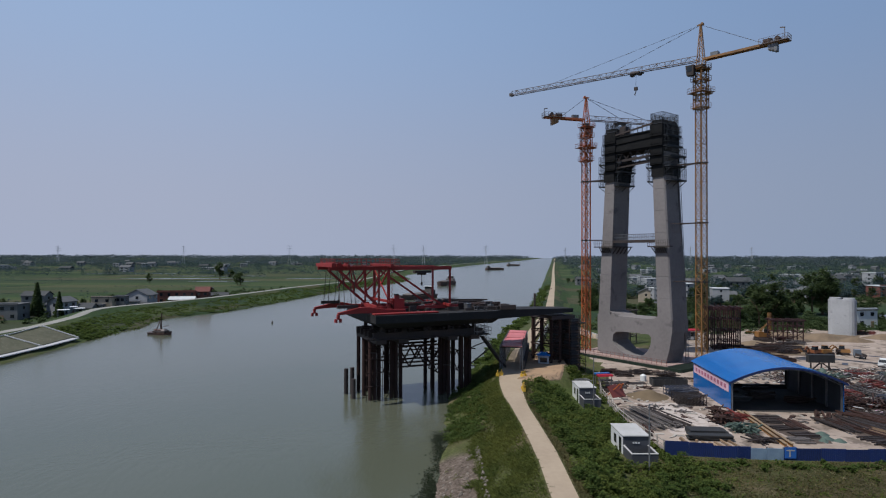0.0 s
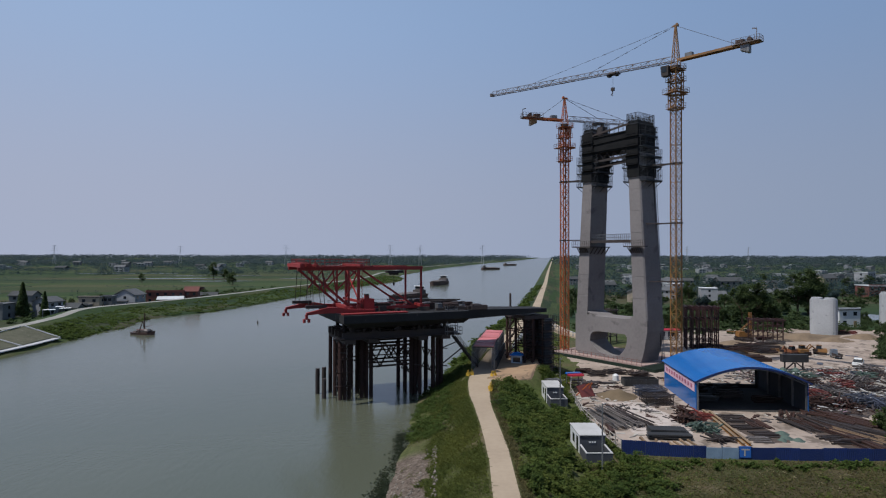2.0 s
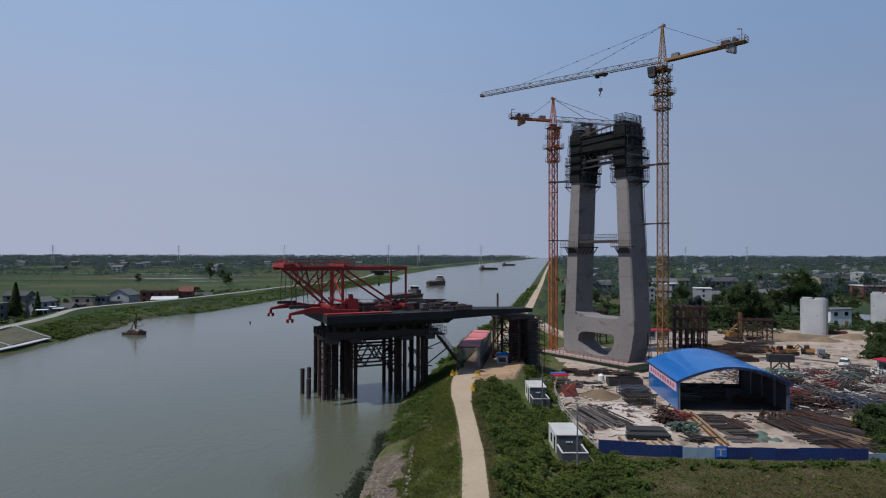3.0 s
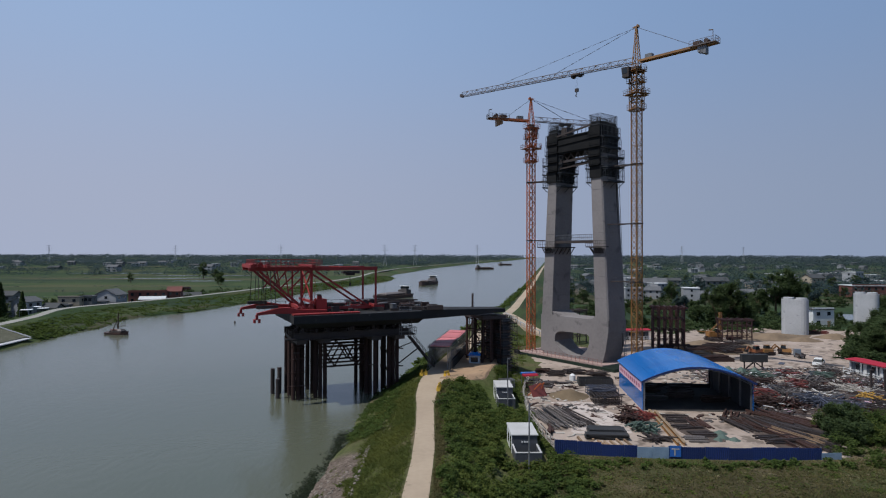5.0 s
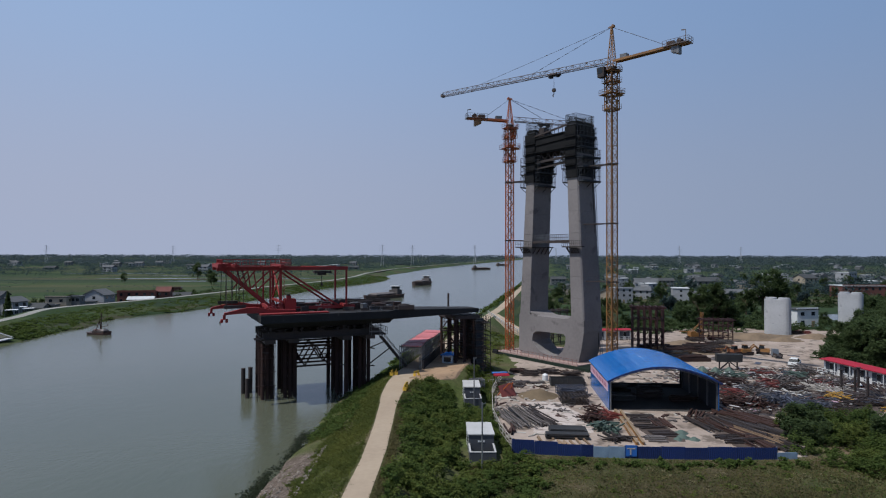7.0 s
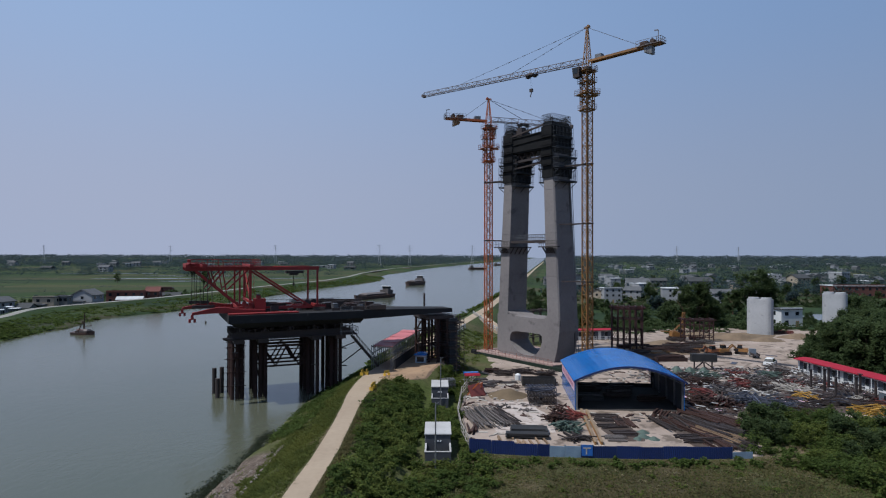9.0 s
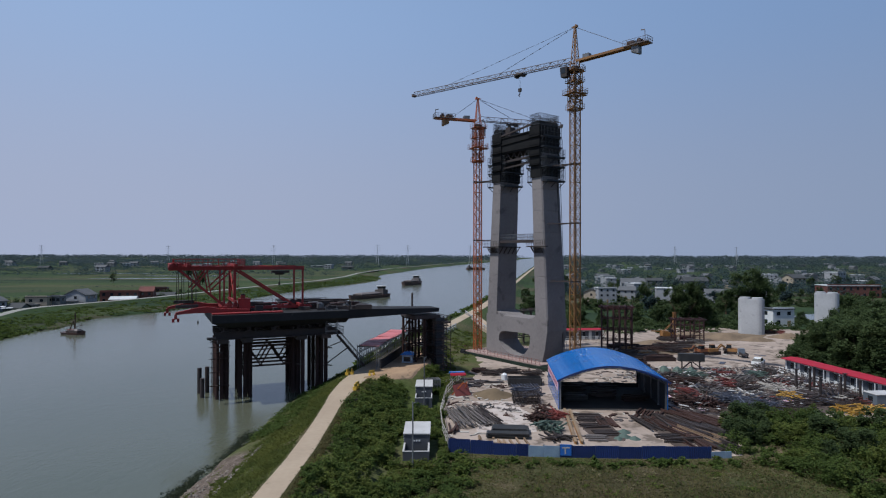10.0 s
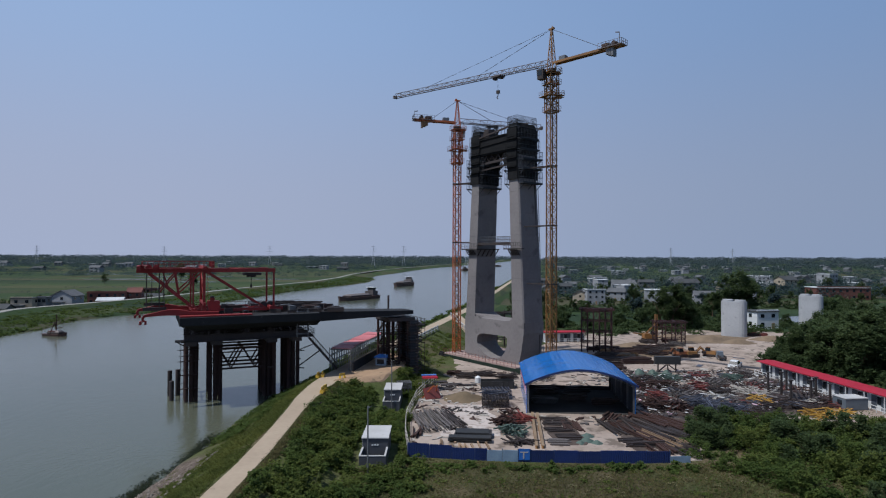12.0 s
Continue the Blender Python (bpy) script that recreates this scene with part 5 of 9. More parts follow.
# ---- cabins by the road ----
CABIN_ROOF = material("weathered_white_roof", (0.44, 0.44, 0.44), (0.35, 0.35, 0.34), 0.6, scale=0.5, fine=10, spots=(0.36, 0.35, 0.33), spot_at=0.64, bump=0.05)
def build_cabin(at, turn, label):
    c = thing("site_cabin", label, "cabin", at, turn, "cabins by the road")
    W, D, H = 3.0, 4.4, 2.3
    b = Bits().box(0, 0.08, 0, D, 0, H).box(W - 0.08, W, 0, D, 0, H).box(0.08, W - 0.08, 0, 0.08, 0, H).box(0.08, W - 0.08, D - 0.08, D, 0, H)
    part("wall", b, GREY_BLUE, c)
    part("side_panel", Bits().box(-0.03, -0.004, 0.02, D - 0.02, 0.02, H - 0.02), WHITE_PANEL, c)
    roof = Bits().box(-0.1, W + 0.1, -0.1, D + 0.1, H, H + 0.1)
    part("roof", roof, CABIN_ROOF, c)
    for y0, z0, z1, n in ((0.5, 0.1, 2.0, "door"), (2.3, 0.9, 1.8, "window")):
        part(n, Bits().box(-0.07, -0.032, y0, y0 + 0.8, z0, z1), GLASS_DARK, c)
    part("floor", Bits().box(-0.02, W + 0.02, -2.82, D, -1.0, 0.05), GREY_BLUE, c)
    a = part("tank_wall", Bits().box(0, 0.15, -2.8, -0.02, 0, 1.35).box(W - 0.15, W, -2.8, -0.02, 0, 1.35).box(0.15, W - 0.15, -2.8, -2.65, 0, 1.35), GREY_BLUE, c)
    part("tank_rim", Bits().box(-0.03, 0.18, -2.83, -0.02, 1.35, 1.42).box(W - 0.18, W + 0.03, -2.83, -0.02, 1.35, 1.42).box(0.18, W - 0.18, -2.83, -2.62, 1.35, 1.42), CABIN_ROOF, a)
    for x in (1.1, 1.4, 1.7):
        part("sign_mark", Bits().box(x, x + 0.2, -0.06, -0.004, 1.55, 1.7), WHITE_PANEL, c)
    part("pump", Bits().tube((1.6, -1.4, 0.05), (1.6, -1.4, 0.9), 0.25, 10).box(1.2, 2.0, -1.7, -1.1, 0.05, 0.4), STEEL_GREY, c)
    return c


build_cabin((18.5, 62.3, 0.95), 0, "grey cabin with white roof and open walled tank").scale = (0.89, 1, 1)
build_cabin((18.95, 84.0, 1.15), 0, "grey cabin with white roof near the yard").scale = (0.77, 1, 1)
for x, y, z, h in ((19.6, 57.6, 1.2, 7.4), (20.2, 81.0, 1.4, 7.6)):
    p = thing("utility_pole", "slim grey utility pole beside a cabin", "pole", (x, y, z), 0, "utility poles")
    part("shaft", Bits().tube((0, 0, -0.4), (0, 0, h - 0.8), 0.09, 8, 0.06), STEEL_GREY, p)
    part("bracket", Bits().beam((0, 0, h - 1.0), (0.35, 0, h - 0.8), 0.06), STEEL_GREY, p)


# ---- concrete piers and far structures ----
def build_pier(at, turn, w, d, h, label):
    p = thing("bridge_pier", label, "bridge pier", at, turn, "finished bridge piers")
    b = Bits()
    n = 8
    ring = []
    for cx, a0, a1 in ((w / 2 - 1.6, -90, 90), (-w / 2 + 1.6, 90, 270)):
        for k in range(n + 1):
            a = radians(a0 + (a1 - a0) * k / n)
            ring.append((cx + 1.6 * math.cos(a), (d / 2) * math.sin(a)))
    ring2 = []
    for x, y in ring:
        ring2.append((x, y))
    full = ring2
    b.hexa(full, -0.3, full, h - 0.5)
    part("shaft", b, CONCRETE_PALE, p)
    part("pier_head", Bits().tube((-w / 2 + 1.7, 0, h - 0.5), (-w / 2 + 1.7, 0, h), 1.35, 20).tube((w / 2 - 1.7, 0, h - 0.5), (w / 2 - 1.7, 0, h - 0.05), 1.35, 20), CONCRETE_PALE, p)
    return p


PIER_TURN = math.degrees(math.atan2(-3.8, 5.0))
build_pier((106.3, 159.2, SITE_Z), PIER_TURN, 6.4, 3.4, 9.9, "pale grey concrete bridge pier on bare ground")
build_pier((139.0, 178.0, SITE_Z), PIER_TURN, 6.4, 3.4, 10.2, "pale grey concrete bridge pier behind trees")


# ---- scaffolding and access on the pylon ----
def ring_platform(name, parent, cx0, cx1, d, z, wide, h=1.9, mat=STEEL_DARK, posts=0.42):
    """A working platform round a leg: floor boards, close uprights and rails."""
    b = Bits()
    x0, x1, y0, y1 = cx0 - wide, cx1 + wide, -d - wide, d + wide
    for q in ((x0, x1, y0, -d - 0.1), (x0, x1, d + 0.1, y1), (x0, cx0 - 0.1, -d - 0.1, d + 0.1), (cx1 + 0.1, x1, -d - 0.1, d + 0.1)):
        b.box(*q, z, z + 0.16)
    rail(b, [(x0, y0, z), (x1, y0, z), (x1, y1, z), (x0, y1, z), (x0, y0, z)], h, 0.055, posts)
    for x in (cx0 - 0.1, cx1 + 0.1):
        for y in (-d, 0, d):
            s = -1 if x < (cx0 + cx1) / 2 else 1
            b.beam((x, y, z - 1.1), (x + s * (wide - 0.15), y, z), 0.1)
    return part(name, b, mat, parent)


def side_cage(parent, x_in, x_out, d, z, h):
    """A narrow railed working cage on one side of a leg."""
    b = Bits()
    x0, x1 = sorted((x_in, x_out))
    b.box(x0, x1, -d, d, z, z + 0.14)
    rail(b, [(x_in, -d, z), (x_out, -d, z), (x_out, d, z), (x_in, d, z)], h, 0.05, 0.4)
    for y in (-d + 0.3, 0, d - 0.3):
        b.beam((x_in, y, z - 1.0), (x_out, y, z), 0.1)
    b.box(x_out - 0.03, x_out + 0.03, -d, d, z + 0.1, z + 0.3)
    return part("side_cage", b, SCAFFOLD_BLUE, parent)


def build_scaffold():
    s = thing("climbing_scaffold", "dark netted climbing formwork round the pylon top", "scaffold", (*PYLON_AT, 0), PYLON_TURN)
    for sgn in (-1, 1):
        for z, wide, h in ((36.3, 1.35, 2.4), (39.0, 1.5, 1.7), (40.9, 1.6, 1.7), (42.9, 1.0, 1.9), (45.0, 0.9, 2.1)):
            o, i = sgn * outer(z), sgn * inner(z)
            side_cage(s, o, o + sgn * wide, 2.6, z, h)
            if z < 41:
                side_cage(s, i, i - sgn * wide * 0.9, 2.6, z, h)
        a, c = sorted((sgn * (outer(44) + 0.12), sgn * (inner(44) - 0.12)))
        part("formwork_net", Bits().box(a, c, -2.85, 2.85, 39.4, 47.2), NET_DARK, s)
        a2, c2 = sorted((sgn * outer(38.4), sgn * inner(38.4)))
        part("hanging_net", Bits().hexa([(a2 - 0.06, -2.8), (c2 + 0.06, -2.8), (c2 + 0.06, 2.8), (a2 - 0.06, 2.8)], 37.2, [(a2 - 0.04, -2.84), (c2 + 0.04, -2.84), (c2 + 0.04, 2.84), (a2 - 0.04, 2.84)], 39.39), NET_DARK, s)
        for z, w in ((39.5, 0.42), (41.3, 0.36), (43.1, 0.34), (45.0, 0.3)):
            b = Bits().box(a, c, -2.85 - w, -2.86, z, z + 0.1)
            rail(b, [(a, -2.85 - w, z), (c, -2.85 - w, z)], 1.0, 0.045, 0.55)
            part("front_walk", b, NET_DARK, s)
        k = 0.25
        part("top_form", Bits().box(a + k, c - k, -2.5, 2.5, 47.2, 48.1), NET_DARK, s)
        for q in range(9):
            x = a + 0.3 + (c - a - 0.6) * q / 8
            for y in (-2.2, 2.2):
                part("starter_bar", Bits().beam((x, y, 47.9), (x + random.uniform(-0.05, 0.05), y, 48.8 + random.uniform(0.0, 0.8)), 0.045), STEEL_DARK, s)
        ring_platform("top_platform", s, a + k, c - k, 2.45, 47.4, 0.2, 2.1, SCAFFOLD_BLUE, posts=0.3)
    part("cross_beam_form", Bits().box(-4.6, 4.6, -2.6, 2.6, 42.9, 46.4), NET_DARK, s, "dark shuttering of the upper cross beam")
    for z, t in ((43.3, 0.0), (44.7, 0.4), (46.1, 0.2)):
        part("waler", Bits().beam((-4.5, -2.72, z), (4.5, -2.72, z + t), 0.16, 0.2), NET_DARK, s)
    for y in (-2.7, 2.7):
        part("raking_pipe", Bits().beam((-4.6, y, 46.5), (4.6, y, 47.6), 0.3), STEEL_DARK, s)
    for k in range(9):
        x = -4.2 + k * 1.05
        part("beam_upright", Bits().beam((x, -2.5, 46.4), (x, -2.5, 47.3 + 0.06 * k + random.uniform(0, 0.5)), 0.09), STEEL_DARK, s)
    part("beam_cabinet", Bits().box(-3.6, -2.2, -2.0, -0.6, 46.4, 48.3), STEEL_DARK, s)
    for y in (-2.2, 2.2):
        part("falsework_beam", Bits().beam((-4.7, y, 41.2), (4.7, y, 41.5), 0.35, 0.45), STEEL_DARK, s)
        part("falsework_truss", zigzag(Bits(), [(-4.5 + 0.9 * k, y, 41.5 if k % 2 else 42.8) for k in range(11)], (0, 1, 0), 0.12), STEEL_DARK, s)
    part("falsework_beam", Bits().beam((-4.7, -2.2, 39.9), (4.7, -2.2, 40.4), 0.25, 0.3), STEEL_DARK, s)
    for x in (-4.6, 4.6):
        g = -1 if x > 0 else 1
        for y in (-2.2, 2.2):
            part("bracket", Bits().beam((x, y, 38.6), (x + g * 1.3, y, 40.8), 0.2), STEEL_DARK, s)
    return s


build_scaffold()


def build_access():
    a = thing("pylon_walkway", "dark steel walkway joining the pylon legs on brackets", "walkway", (*PYLON_AT, 0), PYLON_TURN)
    z = 24.6
    i = inner(z)
    b = Bits().box(-i + 0.02, i - 0.02, -2.4, -1.2, z, z + 0.55)
    part("gangway", b, STEEL_DARK, a)
    b = Bits()
    rail(b, [(-i, -2.4, z + 0.5), (i, -2.4, z + 0.5)], 1.2, 0.05, 0.5)
    rail(b, [(-i, -1.2, z + 0.5), (i, -1.2, z + 0.5)], 1.2, 0.05, 0.5)
    part("gangway_rail", b, STEEL_GREY, a)
    for s in (-1, 1):
        c, d = sorted((s * outer(23.6), s * inner(23.6)))
        b = Bits()
        y0 = -2.75
        b.box(c - 1.0, d + 1.0, y0 - 0.9, y0 - 0.02, 23.7, 23.9)
        b.box(d + 0.02 if s < 0 else c - 1.0, d + 1.0 if s < 0 else c - 0.02, y0, 2.75, 23.7, 23.9)
        x0, x1 = (d, d + 1.0) if s < 0 else (c, c - 1.0)
        for k in range(5):
            y = -2.4 + 1.2 * k
            b.beam((x0, y, 22.4), (x1, y, 23.7), 0.14)
        for k in range(6):
            x = c + 0.3 + (d - c - 0.6) * k / 5
            b.beam((x, y0, 22.6), (x, y0 - 0.8, 23.7), 0.14)
        rail(b, [(c - 1.0, y0 - 0.9, 23.9), (d + 1.0, y0 - 0.9, 23.9)], 1.1, 0.05, 0.5)
        part("bracket_platform", b, STEEL_DARK, a)
    return a


build_access()


def build_ladder():
    """A caged stair up the outer face of the leg beside the yellow crane."""
    l = thing("leg_ladder", "long steel ladder up the outer face of the pylon leg", "ladder", (*PYLON_AT, 0), PYLON_TURN)
    for y in (2.0, 2.55):
        part("stile", Bits().beam((8.85, y, CAP_Z), (outer(40) + 0.2, y, 40), 0.08), STEEL_GREY, l)
    rung = Bits().beam((0, 2.0, 0), (0, 2.55, 0), 0.06).mesh("rung", STEEL_GREY)
    for k in range(95):
        f = k / 94
        part("rung", rung, None, l).location = (8.85 + (outer(40) + 0.2 - 8.85) * f, 0, CAP_Z + 0.3 + 37.5 * f)
    part("pipe", Bits().beam((8.75, 1.7, CAP_Z), (outer(38) + 0.1, 1.7, 38), 0.08), STEEL_DARK, l)
    return l


build_ladder()


def local_pylon(x, y, z):
    return (PYLON_AT[0] + TX[0] * x + BX[0] * y, PYLON_AT[1] + TX[1] * x + BX[1] * y, z)


def crane_tie(mast, z, leg_x, half, label):
    t = thing("crane_tie", label, "crane tie", (0, 0, 0), 0, "ties from cranes to pylon")
    a, c = local_pylon(leg_x, -1.5, z), local_pylon(leg_x, 1.8, z)
    m = Vector((mast[0], mast[1], z))
    for e, off in ((a, -half), (c, half), (a, half)):
        q = Vector(e)
        d = (q - m).normalized()
        sd = Vector((-d.y, d.x, 0)) * off
        part("tie_strut", Bits().beam(m + sd * 0.9, q, 0.13, 0.18), STEEL_DARK, t)
    b = Bits()
    h = 0.88
    for k in range(4):
        p, q = [(-h, -h), (h, -h), (h, h), (-h, h)][k], [(-h, -h), (h, -h), (h, h), (-h, h)][(k + 1) % 4]
        b.beam((mast[0] + p[0], mast[1] + p[1], z), (mast[0] + q[0], mast[1] + q[1], z), 0.15, 0.22)
    part("collar", b, STEEL_DARK, t)


crane_tie((47.7, 110.6), 28.1, outer(28.1), 0.9, "dark steel tie frame holding the yellow crane")
crane_tie((47.7, 110.6), 39.2, outer(39.2), 0.6, "dark steel tie frame high on the yellow crane")
crane_tie((30.7, 128.6), 25.3, -outer(25.3), 0.9, "dark steel tie frame holding the orange crane")
crane_tie((30.7, 128.6), 37.9, -outer(37.9), 0.6, "dark steel tie frame high on the orange crane")
crane_tie((47.7, 110.6), 17.2, outer(17.2), 0.8, "dark steel tie frame low on the yellow crane")


# ---- yard: stacks, heaps and gear ----
Z0 = SITE_Z + 0.05
BAR_YELLOW = material("bar_yellow", (0.46, 0.27, 0.04), (0.32, 0.18, 0.035), 0.55, scale=0.8, vary=0.15)
BLUE_STEEL = material("blue_steel", (0.04, 0.05, 0.085), (0.07, 0.075, 0.09), 0.6, 0.2, scale=0.6, vary=0.35)
GREY_RUBBLE = material("grey_scrap", (0.15, 0.135, 0.13), (0.08, 0.07, 0.068), 0.7, 0.2, scale=0.7, vary=0.4)
GREEN_TARP = material("green_tarp", (0.07, 0.11, 0.09), (0.045, 0.07, 0.06), 0.7, scale=0.7, bump=0.5)

heap("pipe_bundle", "fan of long grey-brown scaffold pipes on the ground", "pipes", (25.9, 76.4, Z0), 104, (9, 4.6), 54, GREY_RUBBLE, 8.6, 0.1, 0.9, 5)
heap("pipe_bundle", "dark bundle of thin steel pipes on the ground", "pipes", (28.0, 76.3, Z0), 108, (8, 2.2), 26, STEEL_DARK, 7.2, 0.14, 0.8, 4)


def plate_stack(at, turn, size, layers, mat, top, label):
    s = thing("plate_stack", label, "stack", at, turn, "stacked plates in the yard")
    z = 0.0
    for x in (-size[0] * 0.35, size[0] * 0.35):
        part("bearer", Bits().box(x - 0.12, x + 0.12, -size[1] * 0.55, size[1] * 0.55, 0, 0.2), TIMBER, s)
    z = 0.2
    for k in range(layers):
        w, d = size[0] * random.uniform(0.88, 1.0) / 2, size[1] * random.uniform(0.88, 1.0) / 2
        o = part("plate", Bits().box(-w, w, -d, d, z, z + 0.12), top if k == layers - 1 and top else mat, s)
        o.matrix_local = pose(random.uniform(-0.12, 0.12), random.uniform(-0.12, 0.12), 0, 0, 0, random.uniform(-2.5, 2.5))
        z += 0.12 + random.choice((0.0, 0.08))
    return s


plate_stack((30.6, 70.2, Z0), -6, (4.4, 2.0), 4, BLACK, None, "stack of black sheets on timber bearers")
plate_stack((30.2, 68.0, Z0), -4, (5.0, 1.2), 3, BLACK, None, "low stack of black sheets on timber bearers")
heap("timber_stack", "brown timbers lying beside the blue fence", "timber", (30.6, 65.9, Z0), 92, (3, 6.0), 9, TIMBER, 2.8, 0.2, 0.3, 6)
heap("timber_stack", "two short timbers on the pale ground", "timber", (26.7, 67.3, Z0), 88, (2, 1.2), 3, TIMBER, 2.0, 0.2, 0.3, 5)
heap("timber_stack", "rusty planks along the yard edge", "timber", (23.9, 71.5, Z0), 80, (5, 1.2), 7, STEEL_RUST, 4.0, 0.22, 0.5, 9)


def build_cage(at, turn, size, mat, label):
    """A stacked reinforcement cage of square bars."""
    c = thing("rebar_cage", label, "rebar cage", at, turn, "reinforcement cages")
    L, W, H = size
    for z in (0.1, H / 2, H):
        for k in range(6):
            y = -W / 2 + W * k / 5
            part("long_bar", Bits().beam((-L / 2, y, z), (L / 2, y, z), 0.09), mat, c)
        for k in range(9):
            x = -L / 2 + L * k / 8
            part("cross_bar", Bits().beam((x, -W / 2, z + 0.08), (x, W / 2, z + 0.08), 0.07), mat, c)
    for i in range(5):
        for j in range(4):
            part("upright", Bits().beam((-L / 2 + L * i / 4, -W / 2 + W * j / 3, 0), (-L / 2 + L * i / 4, -W / 2 + W * j / 3, H), 0.08), mat, c)
    return c


build_cage((34.7, 85.0, Z0), -3, (3.7, 3.4, 1.2), STEEL_DARK, "dark steel reinforcement cage stacked on the yard")
build_cage((35.4, 89.6, Z0), 4, (4.0, 3.0, 1.2), BLUE_STEEL, "dark reinforcement cage behind the sand heap")
heap("steel_stack", "jumble of dark steel offcuts near the cages", "steel", (35.2, 86.8, Z0 + 0.9), 10, (5, 5), 20, BLUE_STEEL, 3.0, 0.14, 0.6, 30)


def mound(name, at, radius, height, mat, label, category, n=26, flat=1.0):
    b = Bits()
    vs, fs = [(0, 0, height)], []
    R = 7
    for k in range(1, R + 1):
        f = k / R
        for i in range(n):
            a = 2 * math.pi * i / n
            r = radius * f * (1 + 0.16 * noise.noise((math.cos(a) * 1.3, math.sin(a) * 1.3, at[0])))
            z = height * (0.5 + 0.5 * math.cos(math.pi * f)) * (1 + 0.22 * noise.noise((r * math.cos(a) * 0.8, r * math.sin(a) * 0.8, at[1]))) - (0.1 if k == R else 0)
            vs.append((r * math.cos(a), r * math.sin(a) * flat, z))
    for i in range(n):
        fs.append((0, 1 + i, 1 + (i + 1) % n))
    for k in range(R - 1):
        for i in range(n):
            a, c = 1 + k * n + i, 1 + k * n + (i + 1) % n
            fs.append((a, a + n, c + n, c))
    me = b.add(vs, fs).mesh(name, mat)
    me.polygons.foreach_set("use_smooth", [True] * len(me.polygons))
    ob = tagged(new(name, me), label, category)
    ob.location = at
    return ob


mound("sand_heap", (30.3, 89.0, Z0), 3.4, 0.95, SAND, "brown heap of damp sand on the yard", "sand heap")


def lean_frame(at, turn):
    f = thing("plate_rack", "rusty red steel plates leaning on an orange prop", "rack", at, turn)
    for k in range(4):
        o = part("plate", Bits().box(-1.3, 1.3, -0.06, 0.06, 0, 1.7), DULL_RED, f)
        o.matrix_local = pose(0.2 * k, 0.35 * k, 0, -34, 0, 6 * k)
    part("prop", Bits().beam((-1.0, 1.6, 0), (-0.2, -0.3, 2.1), 0.14).beam((1.2, 1.6, 0), (0.4, -0.3, 2.1), 0.14).beam((-0.4, -0.1, 1.9), (0.6, -0.1, 1.9), 0.12), ORANGE_PAINT, f)


lean_frame((25.9, 88.4, Z0), 30)


def open_box(name, at, turn, size, mat, label, category, ribs=True):
    c = thing(name, label, category, at, turn)
    L, W, H = size
    for a, q in (("side", (-L / 2, L / 2, -W / 2, -W / 2 + 0.08)), ("side", (-L / 2, L / 2, W / 2 - 0.08, W / 2)), ("end", (-L / 2, -L / 2 + 0.08, -W / 2 + 0.08, W / 2 - 0.08)), ("end", (L / 2 - 0.08, L / 2, -W / 2 + 0.08, W / 2 - 0.08))):
        part(a, Bits().box(*q, 0, H), mat, c)
    part("bottom", Bits().box(-L / 2 + 0.08, L / 2 - 0.08, -W / 2 + 0.08, W / 2 - 0.08, 0.02, 0.12), mat, c)
    if ribs:
        for k in range(7):
            x = -L / 2 + 0.2 + (L - 0.4) * k / 6
            part("rib", Bits().box(x - 0.05, x + 0.05, -W / 2 - 0.09, -W / 2, 0.05, H), mat, c)
    return c


open_box("steel_bin", (36.2, 96.6, Z0), -3, (5.4, 2.2, 1.15), BLACK, "black open steel bin beside the pile cap", "bin")
for x, y, t, L, W in ((28.8, 98.2, 8, 3.6, 1.6), (27.4, 95.4, -20, 3.2, 1.5), (31.4, 97.8, 4, 3.0, 1.2), (26.8, 100.3, 14, 2.6, 1.4)):
    p = thing("formwork_panel", "dark ribbed formwork panel lying flat on the ground", "formwork panel", (x, y, Z0), t, "loose formwork panels")
    part("sheet", Bits().box(-L / 2, L / 2, -W / 2, W / 2, 0.12, 0.17), STEEL_DARK, p)
    for k in range(5):
        part("rib", Bits().box(-L / 2 + L * k / 4 - 0.05, -L / 2 + L * k / 4 + 0.05, -W / 2, W / 2, 0, 0.12), STEEL_RUST, p)


def build_stall(at, turn):
    s = thing("site_stall", "small open stall with blue and red cloth roof", "stall", at, turn)
    for x in (-1.0, 1.0):
        for y in (-0.8, 0.8):
            part("post", Bits().beam((x, y, 0), (x, y, 2.1), 0.08), STEEL_GREY, s)
    part("blue_cloth", Bits().hexa([(-1.2, 0.0), (1.2, 0.0), (1.2, 1.0), (-1.2, 1.0)], 2.1, [(-1.2, 0.0), (1.2, 0.0), (1.2, 0.9), (-1.2, 0.9)], 2.35), BLUE_SHEET, s)
    part("red_cloth", Bits().hexa([(-1.2, -1.0), (1.2, -1.0), (1.2, -0.02), (-1.2, -0.02)], 2.0, [(-1.2, -0.9), (1.2, -0.9), (1.2, -0.02), (-1.2, -0.02)], 2.25), RED_ROOF, s)
    part("table", Bits().box(-0.9, 0.9, -0.5, 0.5, 0.7, 0.8), TIMBER, s)


build_stall((25.2, 94.6, Z0), 10)
tagged(new("water_tank", Bits().tube((0, 0, 0), (0, 0, 0.9), 0.5, 14).tube((0, 0, 0.9), (0, 0, 1.15), 0.5, 14, 0.2).mesh("water_tank", WHITE_PANEL)), "small pale round water tank by the pile cap", "tank").location = (33.3, 100.0, Z0)

